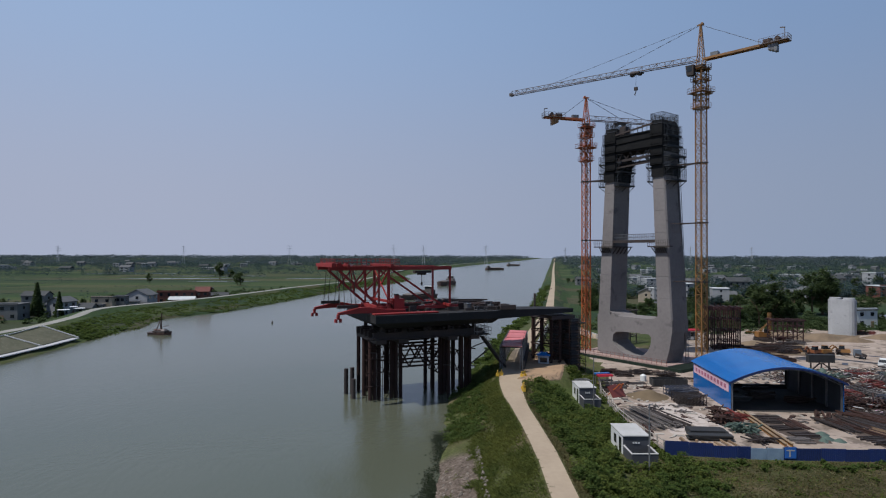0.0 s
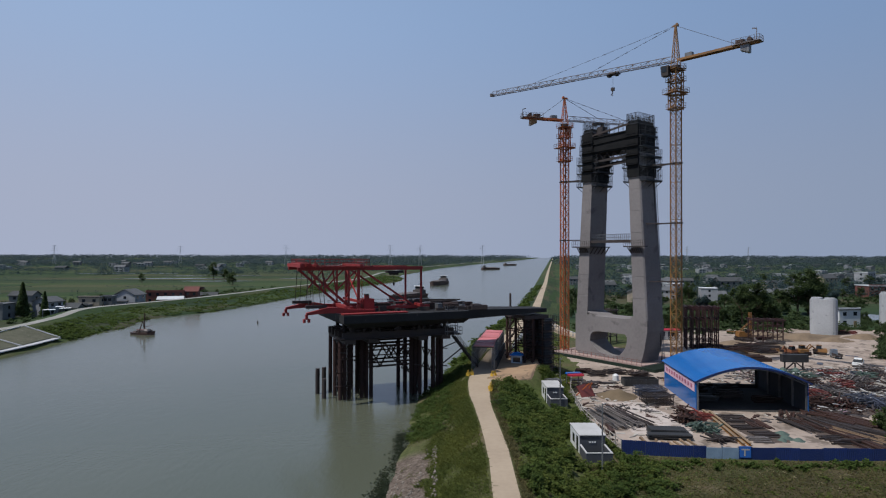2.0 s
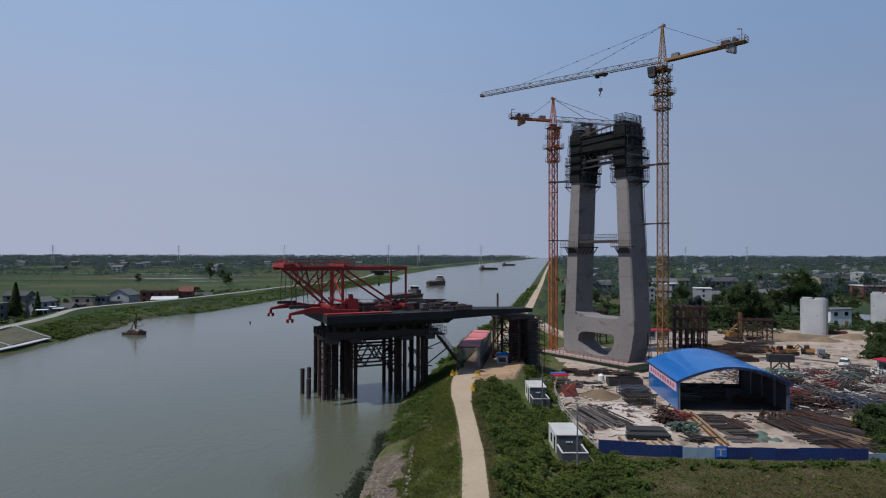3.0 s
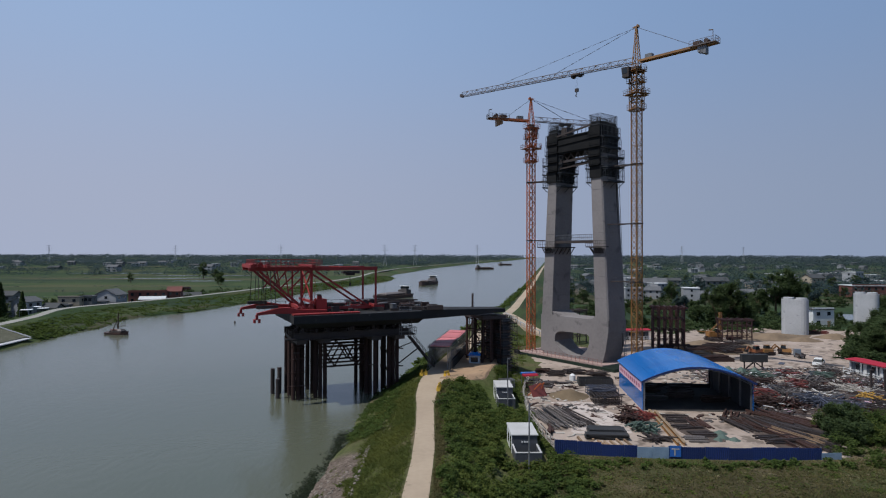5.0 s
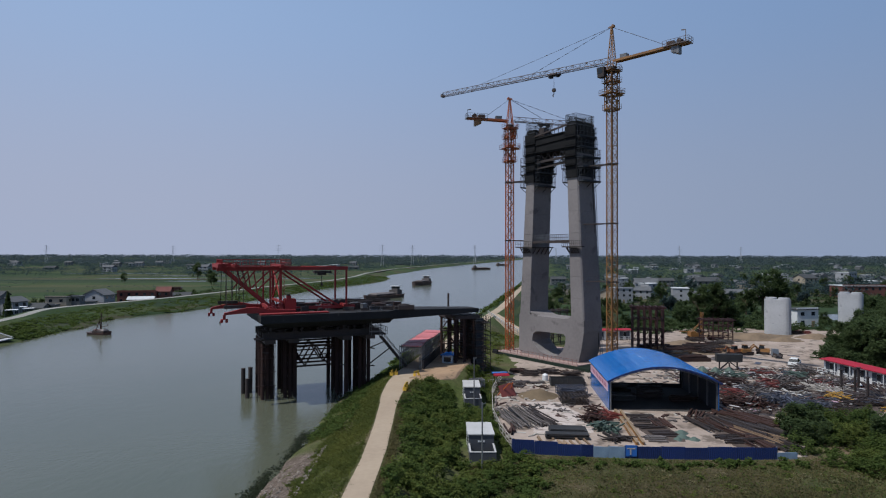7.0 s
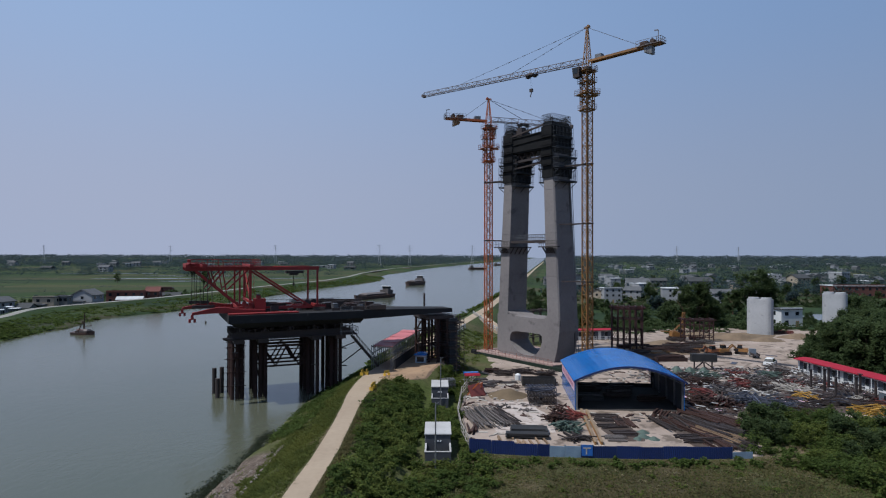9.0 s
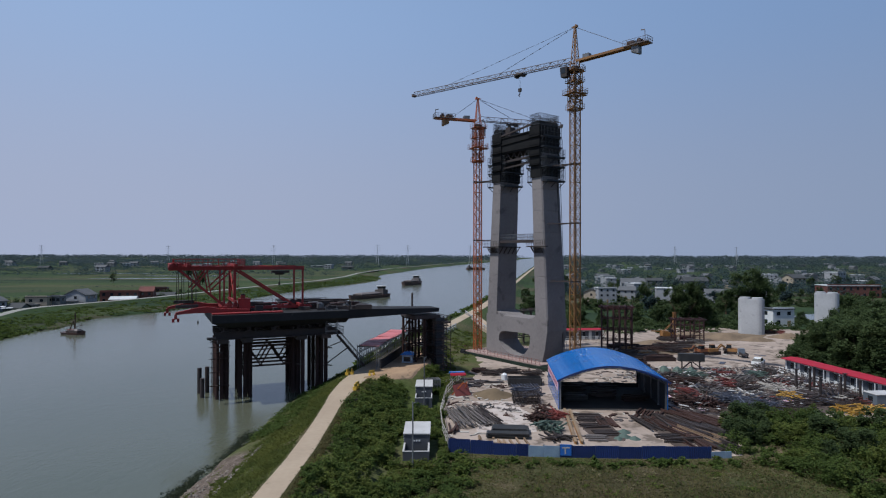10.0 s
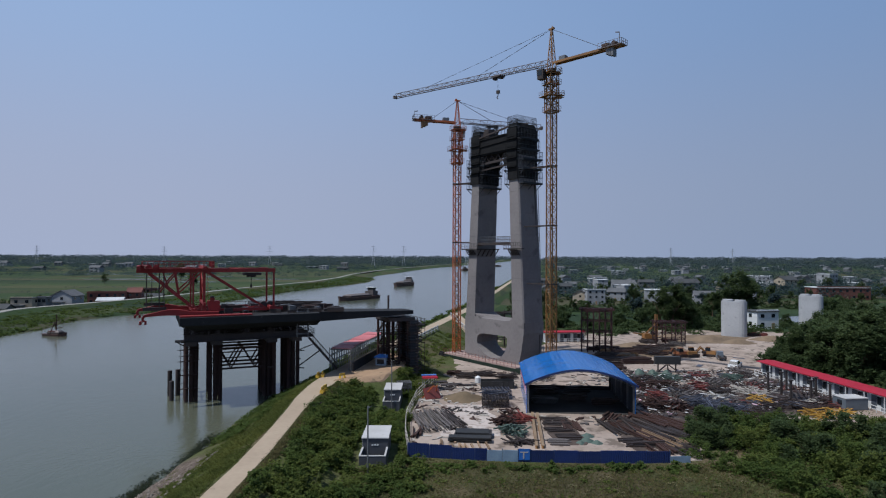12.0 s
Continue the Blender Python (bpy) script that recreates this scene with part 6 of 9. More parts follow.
# in front of the shed
for k, (x0, y0, x1, y1) in enumerate(((37.4, 65.6, 39.2, 80.0), (38.1, 65.6, 39.8, 79.6))):
    g = thing("yellow_rail_beam", "long yellow steel rail beam laid towards the shed", "beam", (x0, y0, Z0), math.degrees(math.atan2(y1 - y0, x1 - x0)), "rail beams before the shed")
    L = math.hypot(x1 - x0, y1 - y0)
    part("top_flange", Bits().box(0, L, -0.16, 0.16, 0.3, 0.36), material("ochre_paint", (0.25, 0.18, 0.11), (0.17, 0.12, 0.08), 0.6, scale=0.5), g)
    part("web", Bits().box(0, L, -0.04, 0.04, 0.05, 0.3), YELLOW_PAINT, g)
    part("bottom_flange", Bits().box(0, L, -0.16, 0.16, 0.0, 0.05), YELLOW_PAINT, g)
for x, y, t, n, L, m, lab in ((41.6, 77.4, 2, 6, 3.4, STEEL_DARK, "dark steel beams laid in a row"), (41.6, 75.0, -2, 6, 3.6, STEEL_DARK, "dark steel beams laid in a row"), (41.4, 72.4, 3, 7, 3.4, STEEL_DARK, "dark flat steel laid in a row"),
                             (43.2, 74.2, 92, 8, 4.2, STEEL_RUST, "rusty steel plates lying loosely"), (41.8, 69.6, 4, 7, 2.8, STEEL_DARK, "dark steel offcuts on the ground"), (40.2, 67.4, -6, 6, 2.6, GREY_RUBBLE, "grey scrap lying on the ground")):
    heap("steel_row", lab, "steel", (x, y, Z0), t, (L, 2.2), int(n * 1.5), m, L, 0.17, 0.3, 4)
for x, y, t, n, L, m, thick, lab in ((49.4, 77.6, 60, 10, 4.0, STEEL_RUST, 0.3, "rusty steel plates before the shed"), (48.8, 73.5, 100, 12, 6.0, STEEL_DARK, 0.22, "bundle of dark steel beams"), (50.6, 71.0, 104, 14, 8.0, STEEL_RUST, 0.2, "bundle of rusty steel beams"),
                                   (49.8, 67.2, 5, 9, 4.6, STEEL_DARK, 0.22, "dark steel sections laid across"), (52.4, 72.6, 108, 12, 9.0, STEEL_DARK, 0.24, "long dark steel beams in a bundle"), (51.2, 65.4, 96, 9, 4.0, STEEL_RUST, 0.2, "rusty steel bars by the fence"),
                                   (54.6, 76.8, 112, 14, 7.0, STEEL_RUST, 0.22, "long rusty beams beside the shed"), (53.0, 68.6, 110, 6, 7.0, TIMBER, 0.16, "brown long boards beside the bushes"), (54.8, 70.6, 118, 10, 7.0, STEEL_DARK, 0.22, "long dark steel beams beside the bushes"), (56.6, 75.2, 120, 10, 6.0, STEEL_RUST, 0.22, "rusty beams heaped beside the bushes"), (53.4, 65.2, 100, 8, 4.0, STEEL_DARK, 0.2, "dark steel bars by the fence end")):
    heap("steel_bundle", lab, "steel", (x, y, Z0), t, (L, 3.2), int(n * 1.7), m, L, thick * 0.7, 0.6, 5)
for x, y, r in ((43.6, 68.4, 1.0), (44.2, 70.2, 0.9), (42.7, 67.5, 0.7), (44.6, 67.6, 0.8)):
    mound("green_tarp", (x, y, Z0), r, 0.35, GREEN_TARP, "crumpled green tarpaulin over a small heap", "tarpaulin", 16)
# tangled heap between yard and beams
for x, y, m, n, h, lab in ((34.8, 74.6, STEEL_RUST, 26, 1.6, "tangled heap of rusty steel"), (35.4, 71.0, GREEN_TARP, 26, 1.5, "tangled heap of dark green netting and bars"), (37.2, 76.6, DULL_RED, 16, 1.2, "heap of dull red steel parts"), (36.2, 78.8, STEEL_RUST, 16, 1.1, "heap of rusty bars beside the shed"), (35.8, 67.6, STEEL_DARK, 16, 0.7, "low heap of dark scrap by the fence")):
    heap("scrap_heap", lab, "scrap heap", (x, y, Z0), random.uniform(0, 180), (3.2, 2.8), int(n * 1.8), m, 2.0, 0.13, h, 45, "scrap heaps in the yard")
# right of the shed
for x, y, m, n, L, h, lab in ((56.8, 83.5, STEEL_RUST, 30, 3.0, 1.8, "high tangled heap of rusty steel"), (59.0, 87.5, DULL_RED, 24, 3.0, 1.6, "heap of dull red steel frames"), (60.2, 82.6, STEEL_RUST, 26, 3.4, 1.5, "tangled heap of rusty steel"),
                             (64.2, 83.6, BLUE_STEEL, 40, 5.0, 1.6, "heap of blue-grey steel tubes"), (66.8, 81.0, BLUE_STEEL, 26, 4.6, 1.2, "heap of blue-grey steel tubes"), (63.5, 89.5, GREY_RUBBLE, 26, 3.6, 1.4, "grey heap of mixed scrap"),
                             (68.6, 88.6, PALE_BOARD, 16, 3.4, 0.8, "heap of pale boards and sheets"), (70.2, 85.0, GREY_RUBBLE, 22, 3.0, 1.0, "grey heap of mixed scrap"), (58.0, 96.5, STEEL_RUST, 26, 5.0, 1.0, "rusty beams lying in rows"),
                             (63.0, 97.0, STEEL_RUST, 26, 5.0, 1.2, "rusty beams lying in rows"), (68.8, 96.0, DULL_RED, 20, 3.0, 1.2, "heap of red and grey parts"), (73.0, 99.4, GREY_RUBBLE, 26, 3.6, 1.2, "grey heap of mixed scrap"),
                             (77.6, 103.0, GREEN_TARP, 22, 3.4, 1.1, "green heap of netting and bars"), (72.6, 104.5, DULL_RED, 18, 2.6, 1.0, "heap of red machine parts"), (66.5, 103.0, GREEN_TARP, 22, 4.2, 0.9, "green heap of netting and bars"),
                             (61.2, 102.4, STEEL_DARK, 24, 4.6, 0.9, "dark heap of steel beams"), (79.6, 97.8, GREY_RUBBLE, 24, 3.4, 1.2, "grey heap of mixed scrap"), (56.4, 90.6, GREY_RUBBLE, 20, 3.0, 0.9, "low heap of grey scrap"),
                             (82.0, 108.6, GREY_RUBBLE, 22, 3.4, 1.1, "grey heap of mixed scrap"), (75.4, 94.2, PALE_BOARD, 18, 4.0, 0.7, "pale planks lying loosely"), (70.6, 92.0, STEEL_DARK, 22, 3.4, 1.1, "dark heap of steel bars")):
    heap("scrap_heap", lab, "scrap heap", (x, y, Z0), random.uniform(-30, 60), (L * 1.2, 3.8), int(n * 2.0), m, L * 0.85, 0.115, h, 36, "scrap heaps in the yard")
for x, y, m, n in ((72.9, 85.6, BAR_YELLOW, 22), (77.0, 78.2, BAR_YELLOW, 22), (80.8, 79.6, BAR_YELLOW, 20)):
    heap("scaffold_heap", "heap of yellow scaffold bars", "scaffold bars", (x, y, Z0), random.uniform(-20, 20), (4.6, 2.4), n, m, 3.6, 0.11, 1.3, 34, "yellow bar heaps")


def build_stump(at, h, group, mat=STEEL_DARK, w=0.3):
    o = tagged(new("steel_stanchion", Bits().box(-w, w, -w, w, 0, h).box(-w - 0.12, w + 0.12, -w - 0.12, w + 0.12, h, h + 0.12).box(-w - 0.2, w + 0.2, -w - 0.2, w + 0.2, 0, 0.06).mesh("steel_stanchion", mat)), "dark upright steel stanchion in the yard", "stanchion", group)
    o.location = at


for x, y, h in ((77.6, 91.4, 3.4), (79.2, 90.6, 3.6), (81.4, 93.0, 3.4), (78.2, 86.5, 3.2), (80.6, 85.6, 3.4), (83.4, 88.8, 3.2), (83.0, 85.0, 3.0)):
    build_stump((x, y, Z0), h, "stanchions near the barracks", STEEL_DARK, 0.13)
tie = thing("stanchion_frame", "dark steel framing between the stanchions", "frame", (80.5, 88.5, Z0), 20)
for k in range(6):
    part("strut", Bits().beam((-3.5 + k, -3 + 0.4 * k, 0.6 + 0.4 * (k % 3)), (1 + 0.6 * k, 2.6 - 0.5 * k, 1.6), 0.14), STEEL_DARK, tie)
    part("board", Bits().box(-4 + 1.3 * k, -2.6 + 1.3 * k, -3.5, 3.5, 0.2 + 0.1 * (k % 2), 0.34 + 0.1 * (k % 2)), random.choice((GREY_RUBBLE, STEEL_RUST, STEEL_DARK)), tie)


# black box on a stand
st = thing("board_stand", "black rectangular box raised on splayed steel legs", "stand", (68.9, 109.4, Z0), -4)
part("box", Bits().box(-2.3, 2.3, -0.5, 0.5, 1.5, 2.9), BLACK, st)
for x0, x1 in ((0.0, 0.0), (0.2, 2.0), (-0.2, -2.0)):
    part("leg", Bits().beam((x0, -0.2, 1.4), (x1, -0.5, 0), 0.2), STEEL_DARK, st)
part("stand_leg", Bits().beam((1.6, 0.2, 0.0), (1.6, 0.2, 1.5), 0.2), STEEL_DARK, st)
part("stand_leg", Bits().beam((-1.6, 0.2, 0.0), (-1.6, 0.2, 1.5), 0.2), STEEL_DARK, st)
for x, y, r, h in ((62.6, 106.2, 1.6, 1.3), (65.2, 106.6, 1.4, 1.1), (68.0, 107.4, 1.1, 0.8)):
    mound("green_tarp", (x, y, Z0), r, h, GREEN_TARP, "green tarpaulin over a heap", "tarpaulin", 18)
for x, y, t, L, m in ((66.5, 123.0, 4, 9.0, STEEL_RUST), (60.5, 121.5, 2, 8.0, STEEL_DARK), (70.5, 130.5, -18, 12.0, STEEL_RUST), (66.0, 135.0, -12, 10.0, STEEL_RUST), (76.0, 136.0, -16, 9.0, STEEL_DARK), (58.0, 112.0, 3, 8.0, STEEL_RUST)):
    heap("beam_stack", "stack of long rusty steel beams on the yard", "steel", (x, y, Z0), t, (L, 2.4), 16, m, L, 0.26, 0.75, 3, "beam stacks at the back")
for x, y, t, L in ((66.4, 118.4, 0, 6.0), (60.0, 115.6, 3, 5.0), (79.5, 126.0, 5, 5.0)):
    open_box("steel_trough", (x, y, Z0), t, (L, 1.6, 0.7), STEEL_RUST, "long rusty steel trough on the yard", "trough", False)


# steel tower frames for the side span
TOWER_RED = material("dark_red_steel", (0.045, 0.013, 0.013), (0.026, 0.012, 0.012), 0.7, 0.1, scale=0.5, vary=0.2)


def build_tower_frame(at, turn, nx, ny, sx, sy, h, mat, label):
    t = thing("steel_tower", label, "steel tower", at, turn, "steel support towers")
    for i in range(nx):
        for j in range(ny):
            part("column", Bits().tube((i * sx, j * sy, 0), (i * sx, j * sy, h), 0.15, 10), mat, t)
    for z in [h * f for f in (0.22, 0.48, 0.74, 0.97)]:
        for j in range(ny):
            part("tie_beam", Bits().beam((0, j * sy, z), ((nx - 1) * sx, j * sy, z), 0.16), mat, t)
        for i in range(nx):
            part("tie_beam", Bits().beam((i * sx, 0, z + 0.17), (i * sx, (ny - 1) * sy, z + 0.17), 0.16), mat, t)
    for j in (0, ny - 1):
        for i in range(0, nx - 1, 2):
            for f in (0.22, 0.74):
                part("diagonal_brace", Bits().beam((i * sx, j * sy, h * f), ((i + 1) * sx, j * sy, h * (f + 0.25)), 0.09), mat, t)
    for j in range(ny):
        part("cap_beam", Bits().box(-0.6, (nx - 1) * sx + 0.6, j * sy - 0.14, j * sy + 0.14, h, h + 0.26), mat, t)
    for i in range(nx):
        part("cap_beam", Bits().box(i * sx - 0.1, i * sx + 0.1, -0.5, (ny - 1) * sy + 0.5, h + 0.26, h + 0.42), mat, t)
        part("stub", Bits().tube((i * sx, 0, h + 0.42), (i * sx, 0, h + random.uniform(0.6, 1.3)), 0.07, 8), mat, t)
    return t


build_tower_frame((58.8, 132.8, Z0), -14, 6, 3, 1.3, 2.0, 9.3, TOWER_RED, "rust-red steel support tower beside the pylon")
build_tower_frame((80.0, 145.0, Z0), -6, 4, 2, 2.3, 3.0, 5.2, TOWER_RED, "short rusty steel support tower")
build_tower_frame((40.5, 139.0, Z0), 40, 4, 2, 2.6, 2.6, 7.6, STEEL_DARK, "dark steel support tower behind the pylon")


def build_rig(at, turn):
    r = thing("piling_rig", "yellow crawler piling rig with upright mast", "piling rig", at, turn)
    r.scale = (0.66, 0.66, 0.72)
    for y in (-1.4, 1.4):
        part("track", Bits().box(-2.3, 2.3, y - 0.35, y + 0.35, 0.05, 0.85).tube((-2.3, y - 0.35, 0.45), (-2.3, y + 0.35, 0.45), 0.4, 12).tube((2.3, y - 0.35, 0.45), (2.3, y + 0.35, 0.45), 0.4, 12), STEEL_DARK, r)
    part("body", Bits().box(-2.6, 1.6, -1.4, 1.4, 0.9, 2.3).box(-2.4, -0.4, -1.3, 1.3, 2.3, 2.7), YELLOW_PAINT, r)
    part("cab", Bits().hexa([(0.2, -1.4), (1.7, -1.4), (1.7, -0.3), (0.2, -0.3)], 2.3, [(0.2, -1.35), (1.4, -1.35), (1.4, -0.35), (0.2, -0.35)], 3.5), GLASS_DARK, r)
    b = lattice(Bits(), (2.6, 0, 0.4), (2.6, 0, 9.2), 0.8, 0.8, 1.0, 0.16, 0.1)
    part("mast", b, YELLOW_PAINT, r)
    part("brace", Bits().beam((-1.8, 0.5, 2.4), (2.4, 0.3, 6.0), 0.2).beam((-1.8, -0.5, 2.4), (2.4, -0.3, 6.0), 0.2), YELLOW_PAINT, r)
    part("boom", Bits().beam((-1.0, 0.9, 2.2), (-6.0, 1.2, 2.6), 0.35), YELLOW_PAINT, r)


build_rig((80.4, 150.4, Z0), 5)


def build_truck(at, turn, body, label, car=False):
    v = thing("car" if car else "truck", label, "car" if car else "truck", at, turn, "vehicles in the yard")
    L, W = (4.4, 1.75) if car else (5.2, 2.0)
    if not car:
        v.scale = (0.85, 0.85, 0.8)
    for x in (-L * 0.32, L * 0.32):
        for y in (-W / 2 + 0.1, W / 2 - 0.1):
            w = part("wheel", Bits().tube((x, y - 0.1, 0.35), (x, y + 0.1, 0.35), 0.35, 14), BLACK, v)
            part("rim", Bits().tube((x, y - 0.12, 0.35), (x, y + 0.12, 0.35), 0.18, 10), STEEL_GREY, w)
    if car:
        part("body", Bits().hexa([(-L / 2, -W / 2), (L / 2, -W / 2), (L / 2, W / 2), (-L / 2, W / 2)], 0.3, [(-L / 2 + 0.1, -W / 2 + 0.05), (L / 2 - 0.1, -W / 2 + 0.05), (L / 2 - 0.1, W / 2 - 0.05), (-L / 2 + 0.1, W / 2 - 0.05)], 0.9), body, v)
        part("glasshouse", Bits().hexa([(-L * 0.4, -W / 2 + 0.08), (L * 0.25, -W / 2 + 0.08), (L * 0.25, W / 2 - 0.08), (-L * 0.4, W / 2 - 0.08)], 0.9, [(-L * 0.3, -W / 2 + 0.25), (L * 0.1, -W / 2 + 0.25), (L * 0.1, W / 2 - 0.25), (-L * 0.3, W / 2 - 0.25)], 1.42), GLASS_DARK, v)
        part("roof", Bits().hexa([(-L * 0.31, -W / 2 + 0.24), (L * 0.11, -W / 2 + 0.24), (L * 0.11, W / 2 - 0.24), (-L * 0.31, W / 2 - 0.24)], 1.42, [(-L * 0.29, -W / 2 + 0.28), (L * 0.09, -W / 2 + 0.28), (L * 0.09, W / 2 - 0.28), (-L * 0.29, W / 2 - 0.28)], 1.5), body, v)
    else:
        part("cab", Bits().hexa([(L / 2 - 1.7, -W / 2), (L / 2, -W / 2), (L / 2, W / 2), (L / 2 - 1.7, W / 2)], 0.5, [(L / 2 - 1.6, -W / 2 + 0.1), (L / 2 - 0.25, -W / 2 + 0.1), (L / 2 - 0.25, W / 2 - 0.1), (L / 2 - 1.6, W / 2 - 0.1)], 2.5), body, v)
        part("windscreen", Bits().box(L / 2 - 0.2, L / 2 - 0.1, -W / 2 + 0.2, W / 2 - 0.2, 1.5, 2.2), GLASS_DARK, v)
        part("bed", Bits().box(-L / 2, L / 2 - 1.8, -W / 2, W / 2, 0.75, 0.95).box(-L / 2, L / 2 - 1.8, -W / 2, -W / 2 + 0.08, 0.95, 1.5).box(-L / 2, L / 2 - 1.8, W / 2 - 0.08, W / 2, 0.95, 1.5), STEEL_DARK, v)
    return v


build_truck((83.6, 113.6, Z0), 52, WHITE_PANEL, "white car parked on the pale yard", True)
build_truck((85.2, 122.4, Z0), 80, material("blue_grey_paint", (0.16, 0.19, 0.23), None, 0.5), "blue-grey truck parked on the yard").scale = (0.6, 0.62, 0.66)


def build_digger(at, turn, mat, label, boom=1.0):
    """A small tracked excavator; the arm folds forward along x."""
    d = thing("excavator", label, "excavator", at, turn, "small machines in the yard")
    for y in (-0.75, 0.75):
        part("track", Bits().box(-1.0, 1.0, y - 0.22, y + 0.22, 0.04, 0.52).tube((-1.0, y - 0.22, 0.28), (-1.0, y + 0.22, 0.28), 0.26, 12).tube((1.0, y - 0.22, 0.28), (1.0, y + 0.22, 0.28), 0.26, 12), STEEL_DARK, d)
    part("body", Bits().hexa([(-1.35, -0.9), (0.9, -0.9), (0.9, 0.9), (-1.35, 0.9)], 0.56, [(-1.25, -0.8), (0.85, -0.8), (0.85, 0.8), (-1.25, 0.8)], 1.25), mat, d)
    part("cab", Bits().hexa([(-0.3, 0.0), (0.8, 0.0), (0.8, 0.85), (-0.3, 0.85)], 1.25, [(-0.25, 0.05), (0.6, 0.05), (0.6, 0.8), (-0.25, 0.8)], 1.95), GLASS_DARK, d)
    part("cab_roof", Bits().box(-0.32, 0.68, 0.0, 0.85, 1.95, 2.03), mat, d)
    part("boom", Bits().beam((0.8, -0.3, 1.0), (2.0 * boom, -0.3, 1.9), 0.24).beam((2.0 * boom, -0.3, 1.9), (2.7 * boom, -0.3, 1.2), 0.2), mat, d)
    part("bucket", Bits().hexa([(2.5 * boom, -0.65), (3.0 * boom, -0.65), (3.0 * boom, 0.05), (2.5 * boom, 0.05)], 0.7, [(2.4 * boom, -0.65), (3.05 * boom, -0.65), (3.05 * boom, 0.05), (2.4 * boom, 0.05)], 1.2), STEEL_DARK, d)


build_digger((80.6, 126.2, Z0), 8, YELLOW_PAINT, "small yellow excavator parked in the yard")
build_digger((84.8, 127.0, Z0), 150, YELLOW_PAINT, "yellow excavator with a folded arm in the yard", 0.9)
build_digger((78.0, 126.0, Z0), 200, material("rusty_orange_paint", (0.25, 0.085, 0.03), (0.15, 0.06, 0.03), 0.6, scale=0.6), "rusty orange excavator parked in the yard", 0.8)


# ---- barracks and containers ----
def build_barracks(at, turn, bays, label, rooms=True):
    """Local y runs along the row; the door side faces -x."""
    c = thing("barracks", label, "barracks", at, turn, "site barracks")
    BAY, D, H = 3.4, 2.7, 2.5
    L = bays * BAY
    part("wall", Bits().box(0, D, 0, L, 0, H), WHITE_PANEL, c)
    b = Bits()
    b.add([(-0.7, -0.3, H), (D / 2, -0.3, H + 0.2), (D + 0.3, -0.3, H), (-0.7, L + 0.3, H), (D / 2, L + 0.3, H + 0.2), (D + 0.3, L + 0.3, H), (-0.7, -0.3, H - 0.12), (-0.7, L + 0.3, H - 0.12), (D + 0.3, -0.3, H - 0.12), (D + 0.3, L + 0.3, H - 0.12)],
          [(0, 1, 4, 3), (1, 2, 5, 4), (0, 3, 7, 6), (2, 8, 9, 5), (6, 7, 9, 8), (0, 6, 8, 2, 1), (3, 4, 5, 9, 7)])
    part("roof", b, RED_ROOF, c)
    door = Bits().box(-0.06, -0.004, 0, 0.9, 0.05, 2.1).mesh("door", material("barracks_door", (0.06, 0.075, 0.1), None, 0.5)) if rooms else None
    win = Bits().box(-0.05, -0.004, 0, 0.7, 0.9, 2.0).mesh("window", GLASS_DARK)
    for k in range(bays):
        for e in (0.3, 2.0):
            part("door", door, None, c).location = (0, k * BAY + e, 0)
        part("window", win, None, c).location = (0, k * BAY + 1.22, 0)
        part("post", Bits().beam((-0.6, k * BAY + 0.1, 0), (-0.6, k * BAY + 0.1, H), 0.1), WHITE_PANEL, c)
    part("plinth", Bits().box(-1.4, D + 0.1, -0.2, L + 0.2, -0.3, 0.04), CONCRETE_PALE, c)
    b = Bits()
    rail(b, [(-1.2, 0, 0.05), (-1.2, L, 0.05)], 0.9, 0.07, 1.1)
    part("railing", b, WHITE_PANEL, c)
    return c


build_barracks((88.9, 70.0, SITE_Z), math.degrees(math.atan2(3.6, 35.5)), 11, "long white barracks with a red sheet roof")
build_barracks((63.5, 149.0, SITE_Z), 97, 3, "white barracks with a red roof behind the pylon")


def build_container(at, turn, label):
    c = thing("site_container", label, "container", at, turn)
    b = Bits()
    part("body", Bits().box(0, 3.4, 0, 2.4, 0.1, 1.65), material("container_grey", (0.11, 0.135, 0.16), (0.09, 0.11, 0.13), 0.5, scale=0.4), c)
    part("roof", Bits().box(-0.06, 3.46, -0.06, 2.46, 1.65, 1.74), CABIN_ROOF, c)
    part("window", Bits().box(-0.05, -0.004, 0.7, 1.5, 0.7, 1.35), GLASS_DARK, c)
    for y in (0.2, 2.0):
        part("skid", Bits().box(0, 3.4, y, y + 0.2, 0, 0.1), STEEL_DARK, c)


build_container((83.0, 81.7, Z0), 6, "grey site container with a pale roof")
open_box("steel_bin", (88.2, 76.2, Z0), 10, (3.2, 2.2, 1.0), GREEN_TARP, "green skip beside the container", "skip")


# blue-roofed guard booth on the dike, road barriers
k = thing("guard_booth", "small pale booth with a blue roof beside the road", "booth", (17.0, 102.0, 3.0), -10)
part("body", Bits().box(-0.9, 0.9, -0.9, 0.9, 0, 2.1), material("booth_panel", (0.35, 0.42, 0.5), None, 0.5), k)
part("roof", Bits().box(-1.15, 1.15, -1.15, 1.15, 2.1, 2.25).hexa([(-1.1, -1.1), (1.1, -1.1), (1.1, 1.1), (-1.1, 1.1)], 2.25, [(-0.4, -0.4), (0.4, -0.4), (0.4, 0.4), (-0.4, 0.4)], 2.6), BLUE_SHEET, k)
part("window", Bits().box(-0.6, 0.6, -0.95, -0.905, 1.0, 1.8), GLASS_DARK, k)
BARRIER = material("barrier_yellow", (0.6, 0.38, 0.04), (0.45, 0.28, 0.04), 0.5, scale=0.8)
